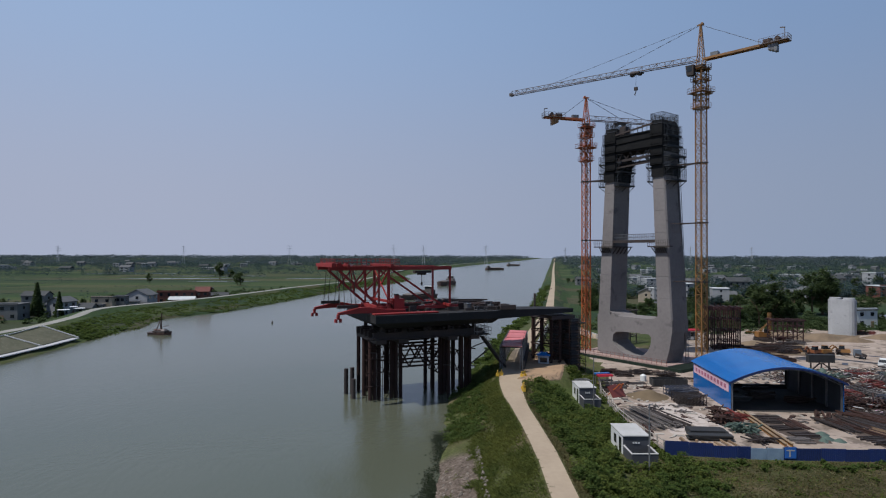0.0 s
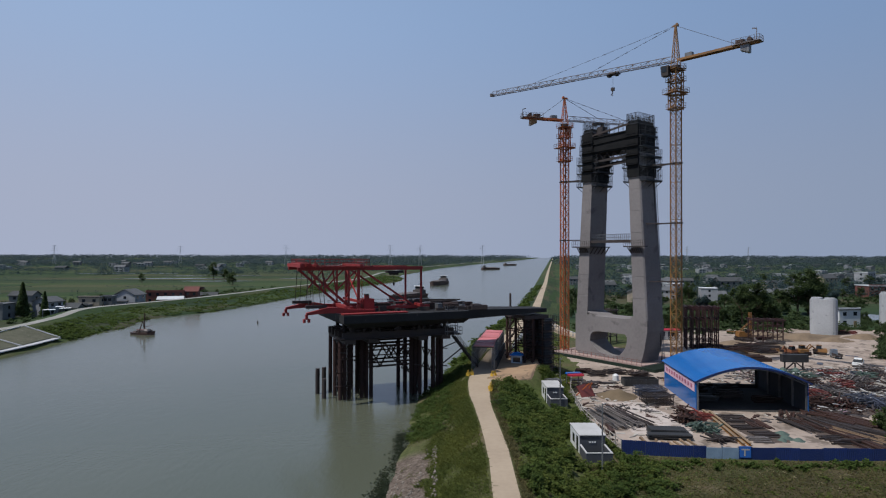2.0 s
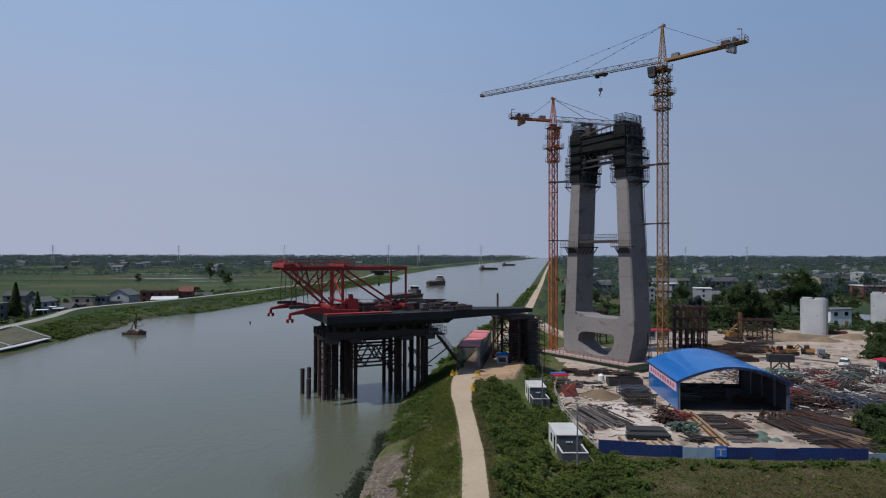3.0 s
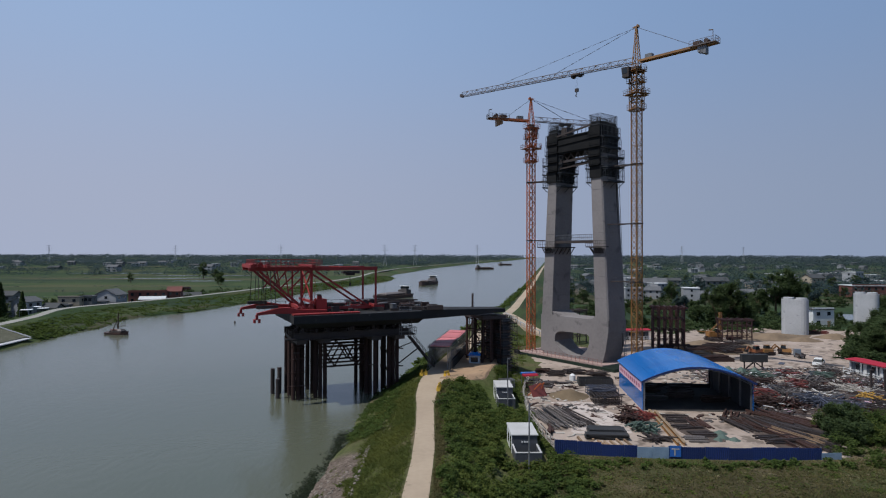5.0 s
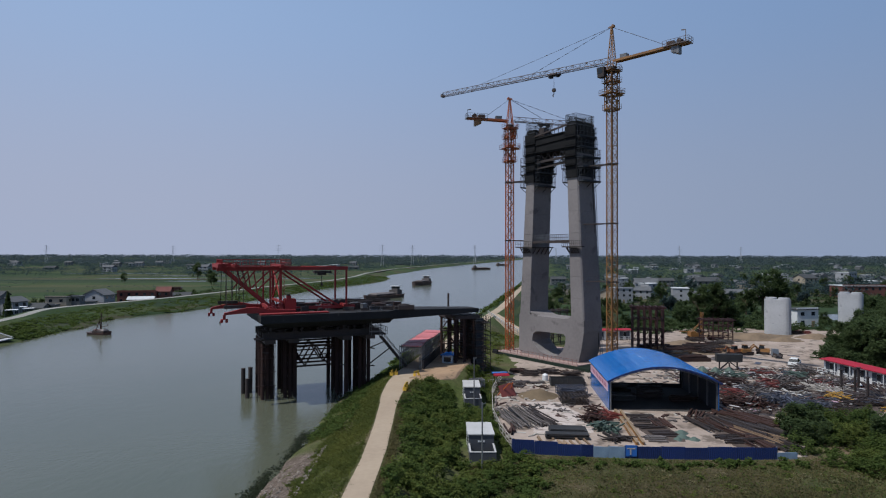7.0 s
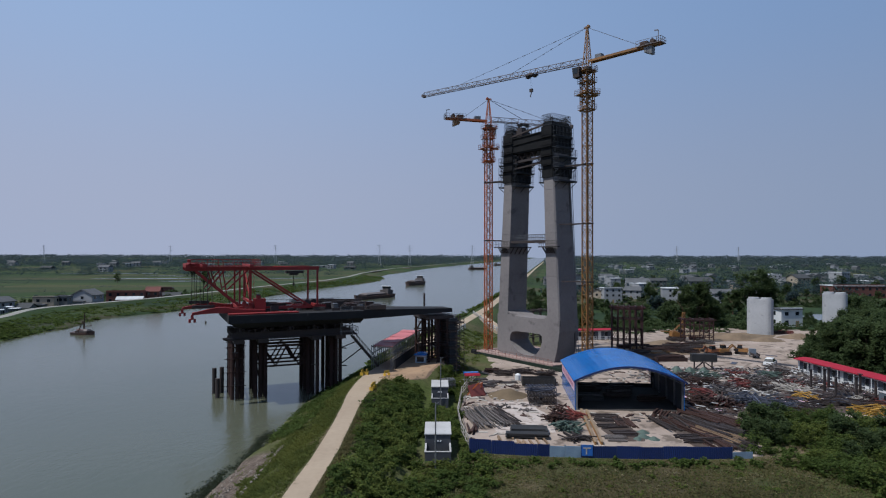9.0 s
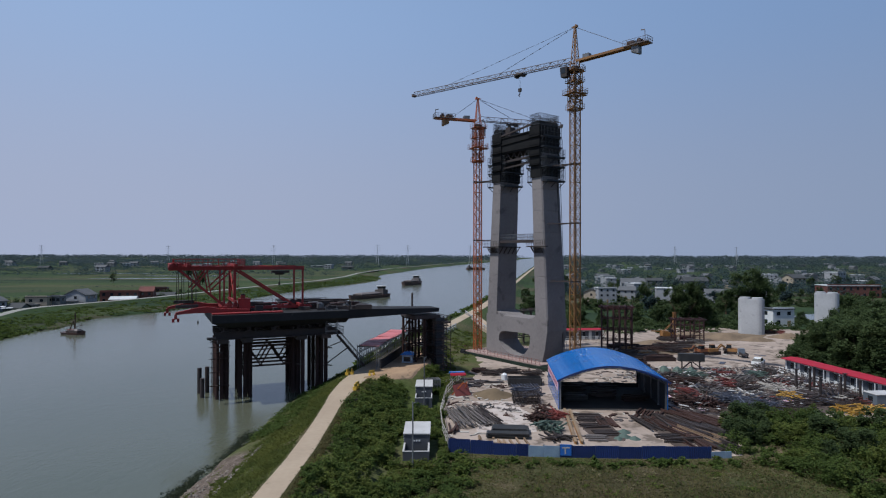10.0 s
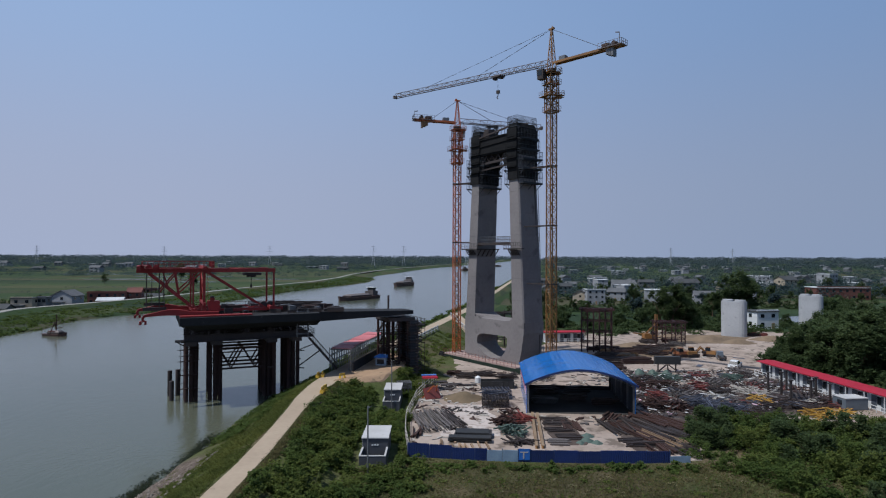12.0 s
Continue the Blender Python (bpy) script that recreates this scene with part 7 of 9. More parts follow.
for x, y in ((10.8, 81.2), (10.9, 82.4), (8.2, 91.4), (8.8, 91.9), (12.0, 90.6)):
    b = thing("road_barrier", "small yellow barrier at the road edge", "barrier", (x, y, DIKE_Z), random.uniform(0, 90), "yellow road barriers")
    part("board", Bits().box(-0.5, 0.5, -0.04, 0.04, 0.5, 0.9), BARRIER, b)
    part("foot", Bits().box(-0.45, -0.35, -0.25, 0.25, 0, 0.5), BARRIER, b)
    part("foot", Bits().box(0.35, 0.45, -0.25, 0.25, 0, 0.5), BARRIER, b)
sg = thing("road_sign", "small dark board on two posts beside the road", "sign", (11.3, 74.2, 3.3), 0)
part("board", Bits().box(-0.7, 0.7, -0.04, 0.04, 0.35, 0.85), STEEL_DARK, sg)
part("post", Bits().beam((-0.5, 0.08, -0.3), (-0.5, 0.08, 0.8), 0.06), STEEL_GREY, sg)
part("post", Bits().beam((0.5, 0.08, -0.3), (0.5, 0.08, 0.8), 0.06), STEEL_GREY, sg)

# steel stair frame and bits between cabin and cap
build_cage((21.3, 92.0, 1.3), 15, (2.0, 1.6, 1.6), STEEL_GREY, "small grey steel frame on the slope")
heap("timber_stack", "pale bleached boards strewn down the slope", "timber", (22.0, 97.0, 1.3), 120, (4, 3), 14, PALE_BOARD, 2.6, 0.12, 0.5, 30)
heap("timber_stack", "pale bleached boards strewn beside the pier", "timber", (22.6, 103.0, 1.3), 70, (4, 3), 14, PALE_BOARD, 3.0, 0.12, 0.6, 30)
# pale ramp from the dike road down to the back of the yard
ramp = Bits()
line = [(32.4, 186, 3.72), (33.6, 176, 3.4), (35.2, 166, 2.6), (37.6, 156, 1.8), (41.0, 148, 1.2)]
vs = [(x + e, y, z - d) for x, y, z in line for e, d in ((-1.7, 0), (1.7, 0), (1.7, 1.2), (-1.7, 1.2))]
k = len(line)
ramp.add(vs, [(4 * i + e, 4 * i + (e + 1) % 4, 4 * i + 4 + (e + 1) % 4, 4 * i + 4 + e) for i in range(k - 1) for e in range(4)] + [(0, 1, 2, 3), (4 * k - 1, 4 * k - 2, 4 * k - 3, 4 * k - 4)])
tagged(new("ramp", ramp.mesh("ramp", ROAD_DIRT)), "pale concrete ramp down from the dike road", "ramp", kind="structure")
rr_ = thing("ramp_rail", "pale post and rail fence beside the ramp", "guard rail", (0, 0, 0))
for (x, y, z), (x2, y2, z2) in zip(line, line[1:]):
    for i in range(4):
        f = i / 4
        px, py, pz = x + (x2 - x) * f - 1.6, y + (y2 - y) * f, z + (z2 - z) * f
        part("rail_post", Bits().box(px - 0.1, px + 0.1, py - 0.1, py + 0.1, pz - 0.2, pz + 1.1), CONCRETE_PALE, rr_)
    part("rail_bar", Bits().beam((x - 1.6, y, z + 1.0), (x2 - 1.6, y2, z2 + 1.0), 0.12, 0.16), CONCRETE_PALE, rr_)
# guard rail on the dike beyond the pier
gr = thing("guard_rail", "pale concrete guard rail beside the dike road", "guard rail", (0, 0, 0))
for i in range(12):
    y = 118 + i * 3.2
    x = along(y, ROAD_R) + 1.2
    part("rail_post", Bits().box(x - 0.15, x + 0.15, y - 0.15, y + 0.15, 3.0, 4.6), CONCRETE_PALE, gr)
    if i < 11:
        y2 = y + 3.2
        x2 = along(y2, ROAD_R) + 1.2
        part("rail_bar", Bits().beam((x, y, 4.4), (x2, y2, 4.4), 0.14, 0.2).beam((x, y, 3.9), (x2, y2, 3.9), 0.12, 0.16), CONCRETE_PALE, gr)


# ground blackened by scrap and rust
SCRAP_SOIL = material("scrap_soil", (0.085, 0.066, 0.057), (0.05, 0.038, 0.033), 0.95, scale=0.4, fine=9, spots=(0.2, 0.165, 0.14), spot_at=0.62, bump=0.6)
loose_patch("scrap_ground", lambda y: 55.6 + 0.1 * (y - 80), lambda y: float(np.interp(y, [78, 84, 92, 99], [74, 82, 80, 72])), 77.5, 99, SCRAP_SOIL, "dark rusty soil strewn with scrap", 0.12, 20)
loose_patch("scrap_ground", lambda y: 47.6, lambda y: float(np.interp(y, [62, 70, 79], [54.5, 58.0, 59.5])), 63.2, 79.5, SCRAP_SOIL, "dark rusty soil under the steel beams", 0.12, 14)
loose_patch("scrap_ground", lambda y: 39.6, lambda y: 43.8, 66, 79, SCRAP_SOIL, "dark rusty soil under the steel rows", 0.12, 12)
loose_patch("concrete_patch", lambda y: 26.6, lambda y: float(np.interp(y, [70, 76, 86], [34.2, 35.0, 33.0])), 69.5, 86, material("dirty_pale_concrete", (0.46, 0.41, 0.38), (0.33, 0.28, 0.25), 0.9, scale=0.3, fine=8, spots=(0.2, 0.165, 0.14), spot_at=0.55), "pale dirty concrete hardstanding in the yard", 0.1, 18)
# brown soil, earth heaps and flat sheets at the back of the yard
BROWN_EARTH = material("brown_earth", (0.2, 0.148, 0.1), (0.12, 0.09, 0.064), 0.95, scale=0.25, fine=9, bump=0.6)
loose_patch("earth_patch", lambda y: 61.0 + 0.25 * (y - 124), lambda y: 82.0 + 0.2 * (y - 124), 125, 143, BROWN_EARTH, "brown churned soil at the back of the yard", 0.14, 18)
loose_patch("earth_patch", lambda y: 84.0, lambda y: 100.0 + 0.9 * (y - 145), 145, 162, BROWN_EARTH, "brown churned soil round the bare pier", 0.14, 18)
for x, y, r, h in ((95.5, 151.0, 7.0, 1.5), (88.0, 156.0, 6.0, 1.1), (73.5, 141.0, 6.5, 1.0), (101.0, 147.0, 5.5, 1.0), (112.0, 152.0, 6.0, 1.2), (67.0, 128.0, 4.5, 0.7)):
    mound("dirt_mound", (x, y, Z0 - 0.1), r, h, BROWN_EARTH, "brown heap of loose earth on the yard", "earth heap", 28, 0.7)
for k in range(34):
    x, y = random.uniform(24, 90), random.uniform(66, 128)
    if (37.5 < x < 55 and 79 < y < 98) or (44 < x < 47.5 and y < 80) or x > 57 + (y - 78) * 3 + 3 or (y < 78 and x > 52):
        continue
    L, W = random.uniform(0.8, 2.6), random.uniform(0.5, 1.4)
    o = tagged(new("loose_sheet", Bits().box(-L / 2, L / 2, -W / 2, W / 2, 0, 0.07).mesh("loose_sheet", random.choice((PALE_BOARD, STEEL_DARK, STEEL_RUST, GREY_RUBBLE, BLUE_STEEL, PALE_BOARD)))), "loose flat sheet lying on the yard", "sheet", "loose sheets in the yard")
    o.matrix_world = pose(x, y, Z0 + 0.005, 0, 0, random.uniform(0, 180))
for k in range(34):
    x, y = random.uniform(56, 86), random.uniform(82, 107)
    heap("scrap_heap", "small heap of mixed steel scrap", "scrap heap", (x, y, Z0), random.uniform(0, 180), (3.0, 2.6), 22, random.choice((STEEL_RUST, GREY_RUBBLE, STEEL_DARK, BLUE_STEEL, PALE_BOARD, DULL_RED, STEEL_DARK)), 1.8, 0.09, 0.9, 45, "scrap heaps in the yard")
for k in range(9):
    x, y = random.uniform(57, 80), random.uniform(122, 142)
    heap("scrap_heap", "small heap of mixed steel scrap", "scrap heap", (x, y, Z0), random.uniform(-20, 20), (4.0, 2.0), 16, random.choice((STEEL_RUST, STEEL_DARK, YELLOW_PAINT)), 3.4, 0.14, 0.7, 12, "scrap heaps in the yard")

for x, y, L, m in ((70.5, 131.0, 5.0, STEEL_RUST), (73.5, 128.6, 4.0, STEEL_DARK), (77.0, 133.5, 5.0, STEEL_DARK), (80.8, 127.2, 3.0, STEEL_DARK), (75.5, 137.5, 5.0, STEEL_RUST), (80.5, 140.0, 4.0, STEEL_DARK), (84.0, 142.0, 3.4, GREY_RUBBLE), (78.5, 146.5, 4.0, STEEL_DARK), (84.6, 148.4, 3.4, STEEL_RUST), (66.0, 136.5, 4.4, STEEL_RUST), (62.5, 127.0, 4.0, STEEL_DARK), (114.0, 161.0, 4.0, DULL_RED), (111.5, 160.0, 3.0, STEEL_RUST), (31.5, 104.5, 3.0, STEEL_DARK), (35.0, 106.0, 3.4, STEEL_DARK), (29.5, 107.0, 2.4, STEEL_RUST), (38.5, 103.5, 3.4, STEEL_DARK)):
    heap("scrap_heap", "dark jumble of steel frames on the ground", "scrap heap", (x, y, Z0), random.uniform(-25, 15), (L * 1.2, 2.4), 24, m, L, 0.14, 1.0, 16, "scrap heaps in the yard")

# pale wire fence along the dike side of the yard
wf = thing("wire_fence", "low pale wire fence along the yard edge", "fence", (0, 0, 0))
LINE = [(23.3, 63.8), (22.6, 70.0), (22.4, 77.0), (22.9, 83.0), (23.4, 89.0), (24.8, 95.5), (26.2, 101.0)]
for (x0, y0), (x1, y1) in zip(LINE, LINE[1:]):
    n = 4
    for k in range(n):
        a, c = Vector((x0, y0, 0)).lerp(Vector((x1, y1, 0)), k / n), Vector((x0, y0, 0)).lerp(Vector((x1, y1, 0)), (k + 1) / n)
        part("fence_post", Bits().beam((a.x, a.y, 0.9), (a.x, a.y, 2.5), 0.09), PALE_BOARD, wf)
        part("fence_mesh", Bits().beam((a.x, a.y, 2.35), (c.x, c.y, 2.35), 0.07).beam((a.x, a.y, 1.9), (c.x, c.y, 1.9), 0.05).beam((a.x, a.y, 1.45), (c.x, c.y, 1.45), 0.05), PALE_BOARD, wf)


# low scrap strewn over the open parts of the yard
for k in range(18):
    x, y = random.choice(((random.uniform(24, 37), random.uniform(66, 101)), (random.uniform(56, 84), random.uniform(92, 108)), (random.uniform(38, 46), random.uniform(99, 108))))
    heap("scrap_heap", "low strewn scrap of steel and boards", "scrap heap", (x, y, Z0), random.uniform(0, 180), (2.6, 2.2), 12, random.choice((STEEL_RUST, STEEL_DARK, GREY_RUBBLE, TIMBER, BLACK)), 1.5, 0.09, 0.35, 45, "scrap heaps in the yard")


def litter():
    """Small offcuts, stones and rubbish trodden into the yard."""
    b = random.Random(21)
    for mat, n, name, lab in ((GREY_RUBBLE, 230, "grey_litter", "small grey offcuts strewn over the yard"), (STEEL_RUST, 230, "rusty_litter", "small rusty offcuts strewn over the yard"), (PALE_BOARD, 350, "pale_litter", "small pale scraps strewn over the yard")):
        q = Bits()
        while n:
            x, y = b.uniform(23.5, 90), b.uniform(65, 111)
            if (37.5 < x < 54.6 and 79 < y < 98) or (y < 78 and x > 51) or x > 57 + (y - 78) * 3 or (x < 50 and y > 100) or noise.noise((x * 0.13, y * 0.13, 2.0)) < b.uniform(-0.4, 0.3):
                continue
            n -= 1
            a, L, W, h = b.uniform(0, 3.14), b.uniform(0.15, 0.7), b.uniform(0.05, 0.2), b.uniform(0.04, 0.16)
            c, s = math.cos(a), math.sin(a)
            o = [(x + c * i * L - s * j * W, y + s * i * L + c * j * W) for i, j in ((-1, -1), (1, -1), (1, 1), (-1, 1))]
            q.hexa(o, Z0, o, Z0 + h)
        tagged(new(name, q.mesh(name, mat)), lab, "litter", kind="stuff")


litter()


def fine_scrap():
    """Small tangled scrap between the heaps."""
    b = random.Random(33)
    for mat, n, name, lab in ((STEEL_DARK, 900, "dark_scrap", "small dark scrap between the steel heaps"), (GREY_RUBBLE, 700, "grey_scrap", "small grey scrap between the steel heaps"), (STEEL_RUST, 800, "rusty_scrap", "small rusty scrap between the steel heaps"), (CABIN_ROOF, 420, "pale_scrap", "small whitish scrap between the steel heaps"), (PINK_BANNER, 60, "pink_scrap", "small pink scraps between the steel heaps")):
        q = Bits()
        while n:
            x, y = b.uniform(55.5, 88), b.uniform(78, 110)
            if x > 57 + (y - 77) * 3.2 or noise.noise((x * 0.2, y * 0.2, 6.0)) < b.uniform(-0.5, 0.35):
                continue
            n -= 1
            a, L, t, z = b.uniform(0, 6.28), b.uniform(0.2, 1.3), b.gauss(0, 0.35), Z0 + b.uniform(0.02, 0.7) * b.random()
            d = Vector((math.cos(a) * L, math.sin(a) * L, math.sin(t) * L * 0.5))
            p = Vector((x, y, z))
            q.beam(p - d * 0.5 + Vector((0, 0, abs(d.z) / 2)), p + d * 0.5 + Vector((0, 0, abs(d.z) / 2)), b.uniform(0.05, 0.3) * (2.0 if mat is CABIN_ROOF else 1), 0.06)
        tagged(new(name, q.mesh(name, mat)), lab, "scrap", kind="stuff")


fine_scrap()


# dark steelwork lying round the stanchions
for x, y, m, L in ((74.0, 83.5, STEEL_DARK, 4.0), (77.5, 82.2, STEEL_DARK, 4.4), (80.5, 83.6, STEEL_RUST, 3.6), (71.5, 80.5, STEEL_DARK, 3.6), (76.4, 86.2, STEEL_DARK, 4.6), (82.6, 86.4, GREY_RUBBLE, 3.4), (68.5, 78.2, STEEL_RUST, 3.2)):
    heap("scrap_heap", "dark jumble of steel frames on the ground", "scrap heap", (x, y, Z0), random.uniform(-30, 30), (L * 1.2, 2.8), 26, m, L, 0.11, 0.9, 30, "scrap heaps in the yard")


# ---- boats ----
HULL = material("rusty_hull", (0.05, 0.038, 0.036), (0.085, 0.04, 0.032), 0.6, scale=0.4)


def build_barge(at, turn, L, W, label, freeboard=1.6, house=True, mast=False):
    """A cargo barge lying along local x, bow at +x."""
    v = thing("barge", label, "boat", at, turn, "boats on the canal")
    b = Bits()
    st = [(-0.5, 0.8, 0.15), (-0.42, 1.0, 0.0), (0.3, 1.0, 0.0), (0.42, 0.75, 0.25), (0.5, 0.15, 0.7)]
    vs = []
    for f, w, sheer in st:
        vs += [(f * L, -w * W / 2, freeboard + sheer), (f * L, w * W / 2, freeboard + sheer), (f * L * 0.97, w * W * 0.42, -0.6), (f * L * 0.97, -w * W * 0.42, -0.6)]
    b.add(vs, [(4 * i + e, 4 * i + (e + 1) % 4, 4 * i + 4 + (e + 1) % 4, 4 * i + 4 + e) for i in range(len(st) - 1) for e in range(4)] + [(0, 1, 2, 3), (16, 17, 18, 19)])
    part("hull", b, HULL, v)
    part("hold_coaming", Bits().box(-L * 0.25, L * 0.3, -W * 0.38, W * 0.38, freeboard - 0.02, freeboard + 0.7), STEEL_DARK, v)
    part("cargo", Bits().hexa([(-L * 0.24, -W * 0.36), (L * 0.29, -W * 0.36), (L * 0.29, W * 0.36), (-L * 0.24, W * 0.36)], freeboard + 0.7, [(-L * 0.2, -W * 0.2), (L * 0.24, -W * 0.2), (L * 0.24, W * 0.2), (-L * 0.2, W * 0.2)], freeboard + 1.3), GREY_RUBBLE, v)
    if house:
        part("wheelhouse", Bits().box(-L * 0.43, -L * 0.29, -W * 0.36, W * 0.36, freeboard, freeboard + 2.2).box(-L * 0.4, -L * 0.33, -W * 0.25, W * 0.25, freeboard + 2.2, freeboard + 4.0), GREY_RUBBLE, v)
        part("wheelhouse_roof", Bits().box(-L * 0.42, -L * 0.31, -W * 0.32, W * 0.32, freeboard + 4.0, freeboard + 4.15), WHITE_PANEL, v)
        part("window_band", Bits().box(-L * 0.405, -L * 0.325, -W * 0.256, W * 0.256, freeboard + 3.0, freeboard + 3.6), GLASS_DARK, v)
    if mast:
        part("mast", Bits().tube((L * 0.05, 0, freeboard), (L * 0.05, 0, freeboard + 7.5), 0.16, 8).beam((L * 0.05, 0, freeboard + 2), (L * 0.38, 0, freeboard + 2.8), 0.2).beam((L * 0.05, 0, freeboard + 7), (L * 0.4, 0, freeboard + 2.6), 0.07), STEEL_RUST, v)
        part("a_frame", Bits().beam((-0.8, -1.2, freeboard), (-0.2, 0, freeboard + 4.5), 0.2).beam((-0.8, 1.2, freeboard), (-0.2, 0, freeboard + 4.5), 0.2), STEEL_RUST, v)
    part("bollard", Bits().tube((L * 0.38, 0, freeboard + 0.1), (L * 0.38, 0, freeboard + 0.9), 0.2, 8), STEEL_DARK, v)
    return v


workboat = build_barge((-76.5, 162.5, WATER_Z), -12, 7.8, 2.9, "small rusty workboat with a mast moored by the bank", 0.8, False, True)
part("cabin", Bits().box(-1.6, 0.6, -0.9, 0.9, 0.85, 1.9).box(-1.8, 0.8, -1.05, 1.05, 1.9, 2.0), DULL_RED, workboat, "low red cabin")
workboat.scale = (0.85, 0.95, 0.7)
build_barge((3.0, 435.0, WATER_Z), 250, 27.0, 8.0, "dark cargo barge under way on the canal", 2.2)
build_barge((-12.5, 300.0, WATER_Z), 236, 28.0, 7.5, "long dark barge moored behind the deck", 1.6)
build_barge((80.0, 900.0, WATER_Z), 20, 30.0, 9.0, "far barge on the canal", 2.2)
build_barge((150.0, 1250.0, WATER_Z), 20, 30.0, 9.0, "far barge on the canal", 2.2)
tagged(new("buoy", Bits().tube((0, 0, -0.3), (0, 0, 0.6), 0.5, 12).tube((0, 0, 0.6), (0, 0, 1.6), 0.5, 12, 0.08).mesh("buoy", STEEL_DARK)), "dark channel buoy floating on the canal", "buoy").matrix_world = pose(-54.0, 190.0, WATER_Z) @ Matrix.Diagonal((0.5, 0.5, 0.5, 1))


# ---- the opposite bank ----
def left_point(d, y):
    """A point d metres landward of the far water edge."""
    return along(y, LEFT_EDGE) - d, y


rev = thing("bank_revetment", "stone bank slope framed by pale concrete strips", "revetment", (0, 0, 0), kind="structure")
REV_STONE = material("revetment_stone", (0.105, 0.1, 0.072), (0.07, 0.075, 0.048), 0.9, scale=0.6, spots=(0.17, 0.165, 0.14), spot_at=0.62)
for k in range(4):
    y0, y1 = 92 + 14.5 * k, 92 + 14.5 * (k + 1) - 1.2
    q = []
    for y in (y0, y1):
        for d in (3.0, 10.5):
            x, _ = left_point(d, y)
            q.append((x, y, ground_z(x, y) + 0.35))
    vs = q + [(x, y, z - 0.5) for x, y, z in q]
    part("stone_field", Bits().add(vs, [(0, 1, 3, 2), (0, 4, 5, 1), (1, 5, 7, 3), (3, 7, 6, 2), (2, 6, 4, 0)]), REV_STONE, rev)
for d in (2.2, 11.2):
    b = Bits()
    ys = list(range(88, 152, 4))
    for y0, y1 in zip(ys, ys[1:]):
        (xa, _), (xb, _) = left_point(d, y0), left_point(d, y1)
        b.beam((xa, y0, ground_z(xa, y0) + 0.3), (xb, y1, ground_z(xb, y1) + 0.3), 2.0 if d < 5 else 0.3, 0.22)
    part("concrete_strip", b, CONCRETE_PALE, rev)
for k in range(5):
    y = 91.4 + 14.5 * k
    (xa, _), (xb, _) = left_point(2.2, y), left_point(11.2, y)
    part("concrete_strip", Bits().beam((xa, y, ground_z(xa, y) + 0.36), (xb, y, ground_z(xb, y) + 0.36), 0.3, 0.2), CONCRETE_PALE, rev)


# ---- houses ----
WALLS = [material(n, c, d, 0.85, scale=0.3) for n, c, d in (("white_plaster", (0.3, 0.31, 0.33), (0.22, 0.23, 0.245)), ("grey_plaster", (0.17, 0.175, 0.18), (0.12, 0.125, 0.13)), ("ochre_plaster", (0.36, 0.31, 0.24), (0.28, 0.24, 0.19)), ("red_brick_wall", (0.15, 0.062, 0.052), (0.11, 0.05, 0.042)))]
ROOFS = [material(n, c, d, 0.8, scale=0.4) for n, c, d in (("grey_tiles", (0.11, 0.115, 0.125), (0.075, 0.08, 0.085)), ("red_tiles", (0.15, 0.06, 0.05), (0.1, 0.045, 0.04)), ("dark_tiles", (0.06, 0.065, 0.07), (0.045, 0.048, 0.05)), ("pale_roof", (0.5, 0.52, 0.54), (0.4, 0.42, 0.43)))]


def build_house(at, turn, L, W, storeys, wall, roof, label, gable=True, group="village houses"):
    h = thing("house", label, "house", at, turn, group)
    H = 3.0 * storeys
    b = Bits().box(-L / 2, L / 2, -W / 2, W / 2, -0.3, H)
    if gable:
        b.add([(-L / 2, -W / 2, H), (-L / 2, W / 2, H), (-L / 2, 0, H + W * 0.26), (L / 2, -W / 2, H), (L / 2, W / 2, H), (L / 2, 0, H + W * 0.26)], [(0, 1, 2), (3, 5, 4), (0, 2, 5, 3), (1, 4, 5, 2)])
    part("wall", b, wall, h)
    if gable:
        e, t, rz = 0.5, 0.18, W * 0.26
        k = rz / (W / 2)
        vs = []
        for x in (-L / 2 - e, L / 2 + e):
            vs += [(x, -W / 2 - e, H - e * k + 0.02), (x, 0, H + rz + 0.02), (x, W / 2 + e, H - e * k + 0.02), (x, -W / 2 - e, H - e * k + t), (x, 0, H + rz + t), (x, W / 2 + e, H - e * k + t)]
        part("roof", Bits().add(vs, [(0, 1, 4, 3), (1, 2, 5, 4), (6, 9, 10, 7), (7, 10, 11, 8), (3, 4, 10, 9), (4, 5, 11, 10), (0, 6, 7, 1), (1, 7, 8, 2), (0, 3, 9, 6), (2, 8, 11, 5)]), roof, h)
    else:
        part("roof", Bits().box(-L / 2 - 0.3, L / 2 + 0.3, -W / 2 - 0.3, W / 2 + 0.3, H, H + 0.3), roof, h)
        part("parapet", Bits().box(-L / 2, L / 2, -W / 2, -W / 2 + 0.2, H + 0.3, H + 0.8), wall, h)
    win = Bits().box(-0.6, 0.6, -0.06, 0.0, 0, 1.3).mesh("window", GLASS_DARK)
    n = max(2, int(L / 3.2))
    for s in range(storeys):
        for k in range(n):
            x = -L / 2 + (k + 0.5) * L / n
            if s == 0 and k == n // 2:
                part("door", Bits().box(x - 0.55, x + 0.55, -W / 2 - 0.06, -W / 2 - 0.004, 0, 2.1), TIMBER, h)
                continue
            part("window", win, None, h).location = (x, -W / 2 - 0.004, 3.0 * s + 1.0)
        for x, q in ((-L / 2 - 0.004, -90), (L / 2 + 0.004, 90)):
            o = part("window", win, None, h)
            o.matrix_local = pose(x, 0, 3.0 * s + 1.0, 0, 0, q)
    return h


